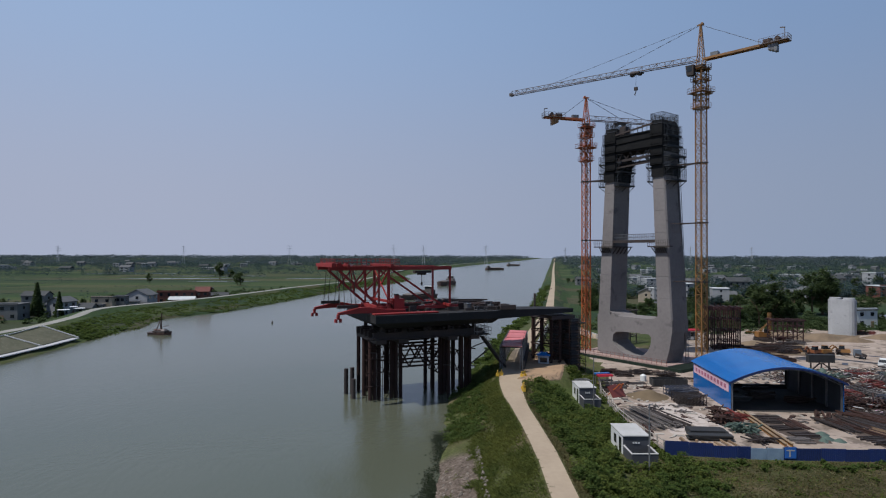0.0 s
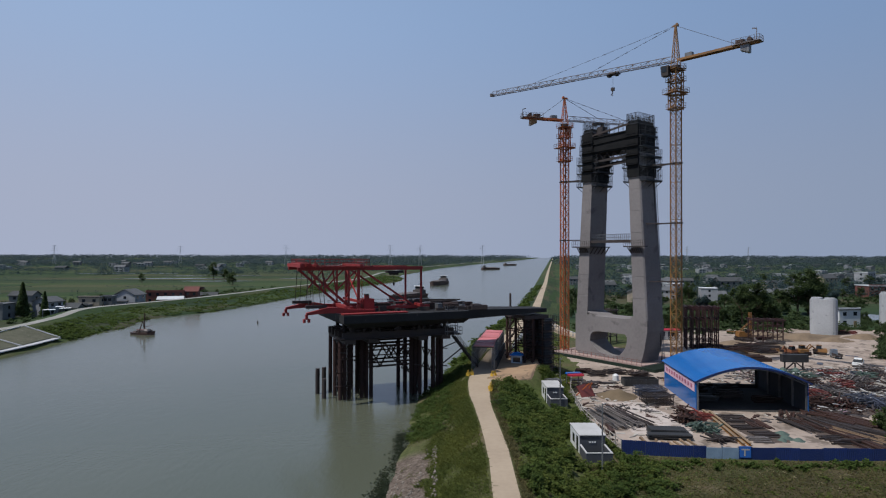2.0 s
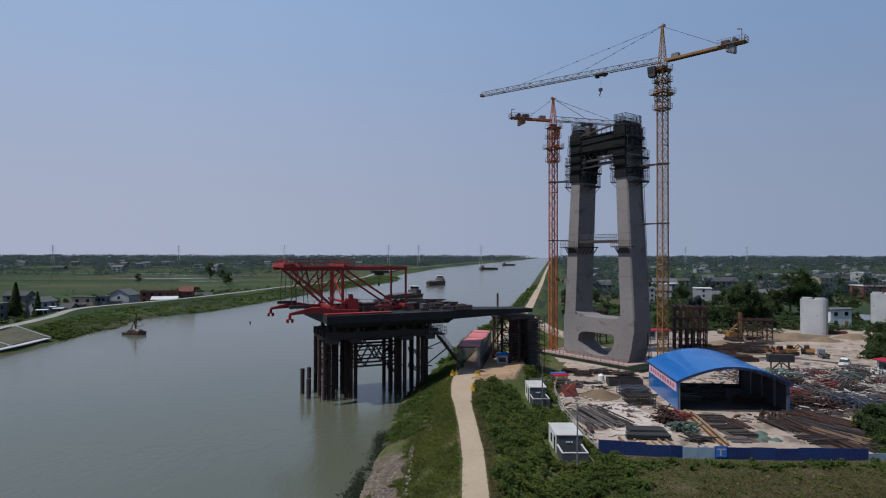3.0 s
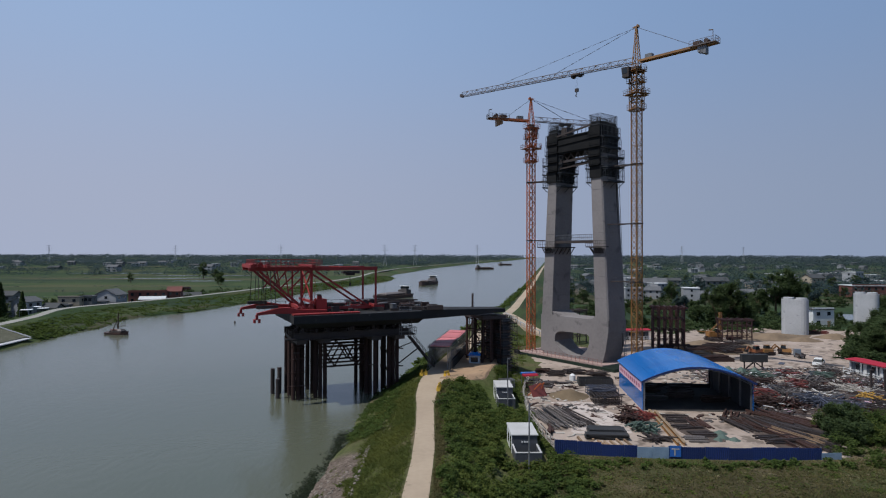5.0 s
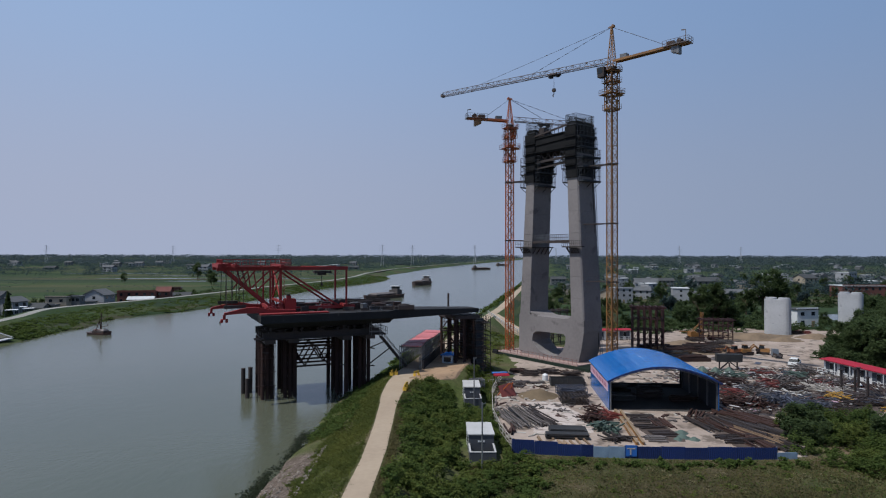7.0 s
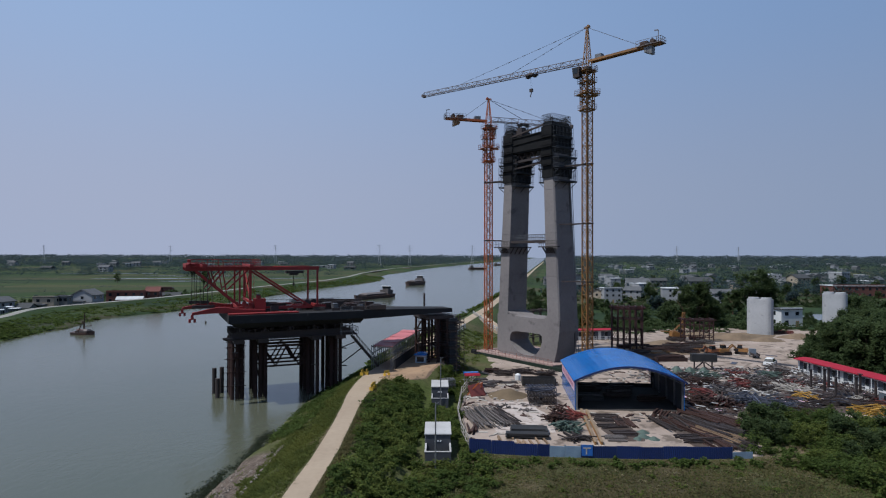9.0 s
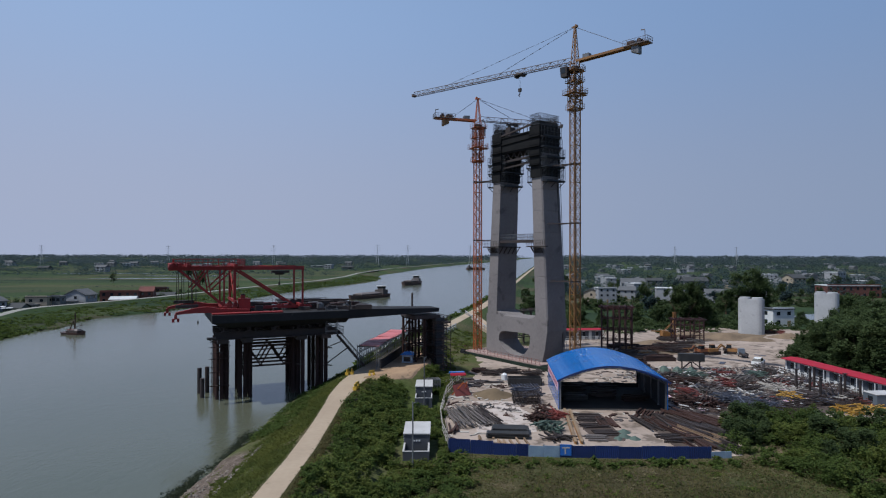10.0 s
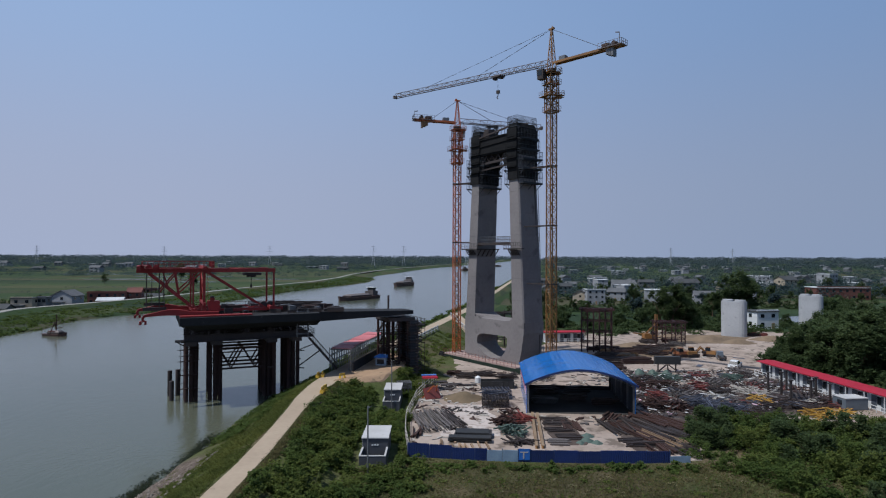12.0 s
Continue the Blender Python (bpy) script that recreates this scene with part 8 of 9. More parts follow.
for x, y, t, L, W, st, w, r, g, lab in (
        (-139.0, 190, 8, 13, 8, 2, 1, 0, False, "grey flat-roofed house near the dike"), (-128.8, 203, 82, 7.0, 6.6, 2, 0, 0, True, "white two-storey house with a grey gabled roof"), (-122.5, 207, 6, 5.0, 6, 1, 1, 2, True, "low grey house with a dark roof"),
        (-126.0, 212, 6, 4.0, 5, 1, 3, 2, True, "small brick outhouse with a dark roof"), (-125.0, 222, 8, 8.0, 6, 2, 2, 2, False, "flat-roofed ochre building near the dike"), (-125.5, 217, 8, 6.0, 4, 1, 1, 0, False, "low grey lean-to before the ochre building"),
        (-120.6, 226, 8, 3.4, 5, 2, 1, 0, False, "narrow grey house of two storeys"), (-119.2, 238, 84, 7.5, 9.6, 2, 0, 0, True, "white two-storey house with a gable towards the canal"), (-121.0, 232, 8, 7.5, 3.4, 1, 0, 0, False, "low white annex with a grey flat roof"),
        (-113.5, 258, 12, 17.0, 8, 2, 3, 1, False, "long red-brick building beside the dike road"), (-104.5, 262, 14, 6.0, 8, 2, 3, 1, True, "red-brick gable end with a red roof"), (-107.0, 247, 12, 10.5, 4.5, 1, 3, 3, True, "low brick shed with a pale sheet roof"),
        (-101.0, 272, 14, 8.0, 5, 1, 3, 2, True, "small brick house near the dike"), (-129.5, 330, 14, 7.0, 6, 1, 3, 2, False, "low dark brick building in the fields"), (-150.0, 205, 4, 12, 7, 1, 1, 2, True, "grey farmhouse with a dark gabled roof"),
        (-158, 234, 4, 9.5, 6.5, 2, 1, 2, True, "grey two-storey house with dark gabled roof"), (-142, 222, 6, 7, 5, 1, 1, 2, True, "low grey house with a dark roof")):
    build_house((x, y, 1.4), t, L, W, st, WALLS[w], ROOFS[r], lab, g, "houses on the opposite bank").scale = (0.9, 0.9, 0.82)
WHITE_SHEET = material("white_sheet_roof", (0.78, 0.79, 0.8), (0.66, 0.67, 0.68), 0.5, scale=0.4, bump=0.05)
for x, y, t, L, W, z in ((-121.6, 192.5, 24, 3.4, 2.6, 4.3), (-118.6, 196.0, 24, 3.0, 2.6, 4.5), (-121.2, 197.2, 20, 2.2, 2.2, 4.9)):
    q = thing("open_shelter", "open roadside shelter with a white sheet roof", "shelter", (x, y, 1.4), t, "white shelters by the far road")
    part("roof", Bits().hexa([(-L / 2, -W / 2), (L / 2, -W / 2), (L / 2, W / 2), (-L / 2, W / 2)], z - 1.4, [(-L / 2, -W / 2), (L / 2, -W / 2), (L / 2, W / 2), (-L / 2, W / 2)], z - 1.3), WHITE_SHEET, q)
    for i in (-1, 1):
        for j in (-1, 1):
            part("post", Bits().beam((i * L * 0.46, j * W * 0.46, -0.2), (i * L * 0.46, j * W * 0.46, z - 1.4), 0.12), STEEL_GREY, q)
for x, y, t, L in ((-133.5, 197, 8, 9.0), (-117.5, 213, 22, 10.0), (-113.0, 232, 18, 7.0), (-100.5, 262, 70, 7.0)):
    q = thing("yard_wall", "grey garden wall round a farmyard", "wall", (x, y, 1.4), t, "farmyard walls")
    part("wall", Bits().box(-L / 2, L / 2, -0.12, 0.12, -0.2, 2.0), WALLS[1], q)
    part("coping", Bits().box(-L / 2 - 0.05, L / 2 + 0.05, -0.18, 0.18, 2.0, 2.12), ROOFS[2], q)
build_house((124.2, 178.6, SITE_Z), 12, 7.4, 5.6, 2, WHITE_PANEL, ROOFS[2], "white two-storey house behind the bare pier", False, "houses near the site").scale = (1, 1, 0.84)
build_house((229.5, 300.0, SITE_Z), 0, 27, 10, 2, WALLS[3], ROOFS[3], "long red-brick workshop with a pale roof", False, "houses near the site").scale = (1, 1, 1.0)

protos = [build_house((130 + 45 * i, 330 + 25 * i, SITE_Z), 10 * i - 10, L, W, st, WALLS[w], ROOFS[r], lab, g)
          for i, (L, W, st, w, r, g, lab) in enumerate(((12, 9, 2, 0, 0, True, "white village house with a grey gabled roof"), (14, 8, 2, 1, 2, True, "grey village house with a dark roof"), (10, 8, 1, 0, 0, True, "low white village house"),
                                                        (12, 9, 2, 2, 2, True, "ochre village house with a dark roof"), (11, 9, 3, 0, 3, False, "pale three-storey village house"), (16, 8, 1, 1, 0, True, "long grey village house")))]
def plain_house(L, W, storeys, wall, roof, label, gable):
    """A distant house: walls, roof, and a dark window on each storey."""
    h = thing("house", label, "house", (0, 0, -50), 0, "distant houses")
    H = 3.0 * storeys
    b = Bits().box(-L / 2, L / 2, -W / 2, W / 2, -0.3, H)
    if gable:
        b.hexa([(-L / 2, -W / 2), (L / 2, -W / 2), (L / 2, W / 2), (-L / 2, W / 2)], H, [(-L / 2, -0.1), (L / 2, -0.1), (L / 2, 0.1), (-L / 2, 0.1)], H + W * 0.24)
    part("wall", b, wall, h)
    e = 0.5
    if gable:
        part("roof", Bits().hexa([(-L / 2 - e, -W / 2 - e), (L / 2 + e, -W / 2 - e), (L / 2 + e, W / 2 + e), (-L / 2 - e, W / 2 + e)], H - 0.05, [(-L / 2 - e, -0.15), (L / 2 + e, -0.15), (L / 2 + e, 0.15), (-L / 2 - e, 0.15)], H + W * 0.28), roof, h)
    else:
        part("roof", Bits().box(-L / 2 - e, L / 2 + e, -W / 2 - e, W / 2 + e, H, H + 0.35), roof, h)
    for k in range(storeys):
        part("window", Bits().box(-L * 0.32, -L * 0.12, -W / 2 - 0.06, -W / 2, 3 * k + 0.9, 3 * k + 2.3).box(L * 0.12, L * 0.32, -W / 2 - 0.06, -W / 2, 3 * k + 0.9, 3 * k + 2.3), GLASS_DARK, h)
    return h


DISTANT = [plain_house(L, W, st, WALLS[w], ROOFS[r], lab, g) for L, W, st, w, r, g, lab in ((13, 9, 2, 0, 0, True, "pale distant house with a grey roof"), (16, 8, 1, 1, 2, True, "long low grey distant house"), (11, 9, 2, 0, 3, False, "white flat-roofed distant house"), (12, 8, 2, 1, 0, True, "grey distant house with a grey roof"), (24, 9, 1, 0, 3, False, "long white distant shed"))]
hr = random.Random(11)
for k in range(34):
    y = 262 + 190 * hr.random() ** 0.9
    x = along(y, ROAD_R) + 20 + hr.random() * (0.62 * y - 20)
    if (abs(x - 127) < 16 and y < 215) or (abs(x - 134) < 14 and y < 225) or x / y > 0.64:
        continue
    copy_thing(hr.choice(protos), pose(x, y, SITE_Z, 0, 0, hr.choice((0, 90, 0)) + hr.uniform(-20, 20))).scale = (0.74, 0.74, 0.72)
for k in range(110):
    y = 430 + 900 * hr.random() ** 1.3
    x = along(y, ROAD_R) + 20 + hr.random() ** 0.8 * (0.85 * y)
    copy_thing(hr.choice(DISTANT), pose(x, y, SITE_Z, 0, 0, hr.choice((0, 90)) + hr.uniform(-15, 15))).scale = (0.8, 0.8, 0.8)
for k in range(34):
    y = 700 + 700 * hr.random()
    x = along(y, LEFT_ROAD) - 30 - hr.random() * 0.85 * y
    copy_thing(hr.choice(DISTANT), pose(x, y, 1.4, 0, 0, hr.uniform(-20, 20)))
for q in DISTANT:
    for o in (*q.children_recursive, q):
        bpy.data.objects.remove(o)




# ---- transmission towers on the skyline ----
# galvanised steel made paler, so that distance haze sits in its colour
HAZED_GALVANISED = material("hazed_galvanised_steel", (0.4, 0.42, 0.45), (0.32, 0.34, 0.37), 0.6, scale=1.0)
def build_tower(at, turn, H, label):
    t = thing("transmission_tower", label, "pylon", at, turn, "transmission towers")
    b = Bits()
    for i in range(8):
        f, g = i / 8, (i + 1) / 8
        w0, w1 = 2.6 * (1 - f) ** 1.5 + 0.4, 2.6 * (1 - g) ** 1.5 + 0.4
        cs = [(-1, -1), (1, -1), (1, 1), (-1, 1)]
        for k in range(4):
            a, c = cs[k], cs[(k + 1) % 4]
            b.beam((a[0] * w0, a[1] * w0, f * H), (a[0] * w1, a[1] * w1, g * H), 0.2)
            b.beam((a[0] * w0, a[1] * w0, f * H), (c[0] * w1, c[1] * w1, g * H), 0.1)
    part("tower_body", b, HAZED_GALVANISED, t)
    for z, w in ((0.72, 7), (0.84, 6), (0.96, 5)):
        part("cross_arm", Bits().beam((-w, 0, z * H), (w, 0, z * H), 0.22).beam((-w, 0, z * H), (0, 0, z * H + 1.5), 0.12).beam((w, 0, z * H), (0, 0, z * H + 1.5), 0.12), HAZED_GALVANISED, t)
    return t


first = build_tower((86, 1165, 1), 10, 40, "grey lattice transmission tower on the skyline")
for x, y in ((-35, 1150), (-90, 1120), (-300, 1180), (-560, 1300), (-800, 1250), (-960, 1250), (520, 1250), (310, 1500), (700, 1350)):
    copy_thing(first, pose(x, y, 1, 0, 0, 12))


# narrow ponds between the far fields
POND = material("pond_water", (0.1, 0.11, 0.09), (0.12, 0.13, 0.11), 0.1, scale=0.05, bump=0.02)
PONDS = [(-228, 512, 46, 6, 3), (-215, 575, 44, 8, 3), (-168, 462, 26, 4.5, 4), (-112, 520, 22, 5, 6), (-330, 640, 50, 8, 2)]
for x, y, L, w, a in PONDS:
    b = Bits()
    ring = [(L * math.cos(t) * (1 + 0.15 * math.sin(3 * t)), w * math.sin(t)) for t in [2 * math.pi * k / 20 for k in range(20)]]
    b.hexa(ring, -0.2, ring, 0.12)
    o = tagged(new("pond", b.mesh("pond", POND)), "narrow pale pond between the fields", "pond", "field ponds")
    o.matrix_world = pose(x, y, 1.62, 0, 0, a)
village_pond = Bits()
ring = [(5.0 * math.cos(t) * (1 + 0.2 * math.sin(2 * t)), 12.0 * math.sin(t)) for t in [2 * math.pi * k / 24 for k in range(24)]]
village_pond.hexa(ring, -0.25, ring, 0.1)
tagged(new("pond", village_pond.mesh("pond", POND)), "pale pond beyond the white house", "pond", "field ponds").matrix_world = pose(150.5, 203.5, SITE_Z, 0, 0, -38)


# ---- trees and plants ----
def crown_mesh(name, n, radius, height, leaf, mat, lumps=9, z0=0.0):
    pts = clump(n, radius, height, lumps)
    pts[:, 2] += z0
    return quads(name, leaves(pts, leaf, 1.5), mat)


def tree_proto(kind, height, spread, n, leaf, mat, label):
    t = thing("tree", label, "tree", (0, 0, -50), 0, kind)
    b = Bits()
    th = height * 0.34
    b.tube((0, 0, -0.3), (0.1, 0.05, th), height * 0.022 + 0.06, 9, height * 0.014 + 0.04)
    for k in range(6):
        a, z = k * 1.05 + 0.3, th * (0.72 + 0.06 * k)
        b.tube((0.08, 0.04, z), (math.cos(a) * spread * 0.55, math.sin(a) * spread * 0.55, z + height * 0.3), height * 0.01 + 0.03, 6, 0.03)
    part("trunk", b, BARK, t)
    part("crown", crown_mesh("crown", n, spread, height * 0.82, leaf, mat, 12, height * 0.1), None, t)
    return t


def cypress_proto():
    t = thing("cypress_tree", "dark slender conical tree beside the houses", "tree", (0, 0, -50), 0, "conical trees")
    part("trunk", Bits().tube((0, 0, -0.3), (0, 0, 8), 0.2, 8, 0.05), BARK, t)
    n = 2600
    z = RNG.uniform(0.05, 1, n) ** 1.3
    a = RNG.uniform(0, 2 * math.pi, n)
    r = 1.9 * (1 - z) ** 0.8 * RNG.uniform(0.55, 1.1, n) + 0.05
    pts = np.stack([r * np.cos(a), r * np.sin(a), 0.6 + z * 10.5], axis=1)
    part("crown", quads("crown", leaves(pts, 0.5, 0.1), LEAF_TREE), None, t)
    return t


NEAR = [tree_proto("trees by the yard", h, s, n, 0.3, LEAF_TREE, lab) for h, s, n, lab in ((10.5, 4.2, 6200, "tall full green broadleaf tree"), (8.0, 3.6, 5000, "rounded green broadleaf tree"), (13.0, 4.4, 7200, "tall dark green broadleaf tree"), (6.5, 3.2, 3600, "small bushy green tree"))]
# these crowns share the far leaf colour with its painted haze tint
FARP = [tree_proto("village trees", h, s, n, 0.7, LEAF_FAR_HAZE, lab) for h, s, n, lab in ((9.0, 4.6, 1600, "dark green village tree"), (11.5, 4.8, 1800, "tall dark green village tree"), (7.0, 4.4, 1400, "low spreading village tree"))]
CYP = cypress_proto()
tr = random.Random(3)


def plant(proto, x, y, z, s=1.0):
    t = copy_thing(proto, pose(x, y, z, 0, 0, tr.uniform(0, 360)))
    t.scale = (s, s, s * tr.uniform(0.9, 1.12))
    return t


# dense trees beyond the barracks
HIGH = [10.5, 8.0, 13.0, 6.5]
for k in range(90):
    x, y = 98 + 42 * tr.random(), 88 + 70 * tr.random()
    e = (x - 26.1) / (y + 0.8)
    if e < 0.575 or e > 0.95:
        continue
    tall = 21.4 - float(np.interp(e, [0.567, 0.61, 0.676, 0.74], [0.14, 0.105, 0.086, 0.067])) * y
    i = tr.randrange(4)
    plant(NEAR[i], x, y, SITE_Z, max(0.28, min(1.3, tall * tr.uniform(0.7, 0.95) / HIGH[i])))
# trees behind the yard
for x, y, s, i in ((92, 174, 1.0, 2), (96, 175, 1.1, 2), (100, 177, 1.0, 0), (104, 180, 0.85, 1), (88, 178, 0.75, 1), (82, 181, 0.6, 1), (76, 178, 0.6, 3), (70, 174, 0.65, 3), (64, 177, 0.7, 1), (57, 183, 0.7, 3), (131, 212, 1.3, 2), (136, 214, 1.28, 2), (141, 217, 1.1, 0), (126, 216, 0.9, 1), (113, 198, 0.6, 1), (118, 203, 0.7, 1)  ):
    plant(NEAR[i], x, y, SITE_Z, s)
for x, y, s in ((124, 161, 0.55), (127, 164, 0.6), (130, 166, 0.7), (133, 168, 0.65), (137, 170, 0.7), (119, 157, 0.45), (141, 172, 0.75), (145, 170, 0.8), (128, 160, 0.5), (132, 163, 0.6), (137, 165, 0.7), (149, 176, 0.9), (143, 186, 1.0), (150, 188, 1.05), (157, 190, 1.1), (136, 186, 0.9), (163, 186, 1.0)):
    plant(NEAR[1], x, y, SITE_Z, s * (0.5 if x / y < 0.795 else 1.1))
for k in range(170):
    y = tr.uniform(200, 460)
    x = along(y, ROAD_R) + tr.uniform(8, 40 + 0.9 * (y - 120))
    if abs(x - 127) < 12 and y < 205 or 138 < x < 184 and y < 245:
        continue
    plant(tr.choice(NEAR + FARP[:1]), x, y, SITE_Z, tr.uniform(0.3, 0.78))
for x, y, s in ((-132.5, 196, 1.0), (-124.0, 194, 0.72), (-134.5, 199, 0.8)):
    plant(CYP, x, y, 1.4, s)
for k in range(26):
    y = tr.uniform(200, 300)
    x = along(y, LEFT_ROAD) - tr.uniform(14, 60)
    plant(tr.choice(NEAR), x, y, 1.4, tr.uniform(0.22, 0.45))
for x, y, s in ((-183, 494, 1.1), (-136, 404, 0.8), (-140, 410, 0.7), (-176, 500, 0.8), (-210, 430, 0.6)):
    plant(NEAR[2], x, y, 1.4, s)


def far_woods():
    """Copses, hedgerows and tree belts out to the skyline, as masses of leaf clumps."""
    out = []
    rr = np.random.default_rng(8)

    def crown(x, y, h, w, n, leaf):
        d = rr.normal(size=(n, 3))
        d /= np.linalg.norm(d, axis=1, keepdims=True)
        d *= rr.uniform(0.55, 1.1, (n, 1))
        d[:, 2] = np.abs(d[:, 2]) * 1.25 - 0.35
        out.append(leaves(d * np.array([w, w, h * 0.55]) + np.array([x, y, 1.0 + h * 0.42]), leaf, 1.6))

    def fringe(y, side):
        return (along(y, ROAD_R) + 16) if side > 0 else (along(y, LEFT_ROAD) - 22)

    for side, groups, y0 in ((1, 900, 290), (-1, 640, 560)):
        done = 0
        while done < groups:
            y = y0 * (2300 / y0) ** rr.random()
            x = fringe(y, side) + side * rr.random() * (0.95 * y + 60)
            if noise.noise((x * 0.0035, y * 0.008, 3.0 + side)) < rr.uniform(-0.55, 0.25) - (0.12 if side > 0 else 0) - (0.3 if y > 850 else 0):
                continue
            done += 1
            s = 0.8 + y / 1300
            m = int(rr.integers(2, 9))
            ang = 0.0 if rr.random() < 0.65 else rr.uniform(-0.6, 0.6)
            h = rr.uniform(5, 9) * (1.3 if rr.random() < 0.15 else 1)
            for j in range(m):
                e = (j - m / 2) * rr.uniform(3.5, 6.5) * s
                px, py = x + math.cos(ang) * e, y + math.sin(ang) * e + rr.normal() * 2.5 * s
                if side * (px - fringe(py, side)) < 0:
                    continue
                crown(px, py, h * rr.uniform(0.6, 1.15), rr.uniform(2.4, 4.2) * s, 38, 0.68 * s)
    # low field hedges and bushes on the opposite side
    for y in (262, 285, 312, 345, 380, 425, 470, 520, 580, 650):
        x = along(y, LEFT_ROAD) - rr.uniform(30, 60)
        while x > -1.0 * y - 60:
            run = rr.uniform(15, 80)
            if rr.random() < 0.6:
                for j in range(int(run / 2.6)):
                    crown(x - 2.6 * j, y + 0.05 * 2.6 * j + rr.normal() * 0.6, rr.uniform(0.9, 2.0) * (2.8 if rr.random() < 0.05 else 1), 1.4, 14, 0.5)
            x -= run + rr.uniform(4, 40)
    tagged(new("far_woods", quads("far_woods", np.concatenate(out), LEAF_FAR_HAZE)), "dark copses and hedgerows across the distant plain, haze painted in as a blue tint", "woods", kind="stuff")
    out.clear()
    # long closed belts near the skyline, distance haze put into their leaf colour
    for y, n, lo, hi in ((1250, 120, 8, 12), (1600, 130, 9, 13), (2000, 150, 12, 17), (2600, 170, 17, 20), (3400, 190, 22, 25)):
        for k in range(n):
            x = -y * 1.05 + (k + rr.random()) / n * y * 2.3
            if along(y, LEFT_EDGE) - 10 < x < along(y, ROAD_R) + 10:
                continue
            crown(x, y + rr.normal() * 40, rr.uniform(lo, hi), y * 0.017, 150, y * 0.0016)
    return tagged(new("skyline_woods", quads("skyline_woods", np.concatenate(out), LEAF_SKYLINE_HAZE)), "woods along the skyline with haze painted in as blue-grey", "woods", kind="stuff")


far_woods()


def on_ground(x, y):
    return np.array([ground_z(float(a), float(b)) for a, b in zip(x, y)])


def keep_out(x, y):
    bad = ((x > 17.6) & (x < 22.0) & (y > 59.0) & (y < 67.2)) | ((x > 17.8) & (x < 22.3) & (y > 80.6) & (y < 88.8)) | ((x > 15.2) & (x < 18.6) & (y > 100.0) & (y < 104))
    return ~bad


def shrub_belt():
    """Dense shrubs between the dike road and the yard."""
    out, light = [], []
    for k in range(860):
        y = RNG.uniform(38, 100)
        rr_ = along(y, ROAD_R)
        x = RNG.uniform(rr_ + 1.0, 22.6 + (2.4 if y < 62 else 0))
        if not keep_out(np.array([x]), np.array([y]))[0] or (y > 88.5 and x < rr_ + 7.6):
            continue
        r = RNG.uniform(0.7, 1.5)
        h = RNG.uniform(0.6, 1.6) * (0.75 if x > 17 else 1.0)
        p = clump(400, r, h, 6, 0.5) + np.array([x, y, ground_z(x, y) - 0.15])
        p = p[keep_out(p[:, 0], p[:, 1])]
        (light if RNG.random() < 0.42 else out).append(leaves(p, 0.135, 1.3))
    tagged(new("tall_weeds", quads("tall_weeds", np.concatenate(light), LEAF_WEED)), "lighter green tall weeds among the shrubs", "weeds", kind="stuff")
    return tagged(new("shrubs", quads("shrubs", np.concatenate(out), LEAF_SHRUB)), "dense dark green shrubs between road and yard", "shrubs", kind="stuff")


shrub_belt()


def grass(name, n, xs, y0, y1, h, mat, label, test=None):
    y = RNG.uniform(y0, y1, n)
    lo = np.array([xs(v)[0] for v in y])
    hi = np.array([xs(v)[1] for v in y])
    x = lo + (hi - lo) * RNG.uniform(0, 1, n)
    if test is not None:
        k = test(x, y)
        x, y = x[k], y[k]
    patch = np.array([noise.noise((a * 0.35, b * 0.25, 9.0)) for a, b in zip(x, y)])
    k = patch > RNG.uniform(-0.95, 0.12, len(x))
    x, y = x[k], y[k]
    m = len(x)
    base = np.stack([x, y, on_ground(x, y) - 0.03], axis=1)
    a = RNG.uniform(0, 2 * math.pi, m)
    side = np.stack([np.cos(a), np.sin(a), np.zeros(m)], axis=1) * (0.055 * RNG.uniform(0.6, 1.6, m))[:, None]
    up = np.stack([RNG.normal(0, 0.9, m), RNG.normal(0, 0.9, m), np.full(m, 0.7)], axis=1) * (h * RNG.uniform(0.4, 1.3, m))[:, None]
    q = np.stack([base - side, base + side, base + side * 0.3 + up, base - side * 0.3 + up], axis=1)
    return tagged(new(name, quads(name, q, mat)), label, "grass", kind="stuff")


grass("bank_grass", 190000, lambda y: (along(y, RIGHT_EDGE) + 0.4, along(y, ROAD_L) - 0.3), 38, 112, 0.24, LEAF_GRASS, "bright green grass on the canal bank",
      lambda x, y: ~((x < 2.9 + 0.25 * np.sin(y * 1.3)) & (y < 63) & (np.sin(x * 2.1 + y * 0.7) + np.sin(y * 1.9 - x) > -0.9)))
grass("verge_grass", 16000, lambda y: (along(y, ROAD_R) + 0.25, along(y, ROAD_R) + 0.9), 38, 88, 0.2, LEAF_DRY, "yellowish weeds along the road verge")
grass("field_weeds", 90000, lambda y: (18.0, 66.0), 36, 63.2, 0.2, LEAF_DRY, "dry yellow-green weeds in front of the fence", lambda x, y: keep_out(x, y) & (y < np.interp(x, [23, 34, 46, 55], [63.0, 61.2, 60.6, 61.0])))
grass("field_grass", 26000, lambda y: (18.0, 90.0), 36, 61.5, 0.2, LEAF_SHRUB, "green weeds in front of the fence", lambda x, y: keep_out(x, y))


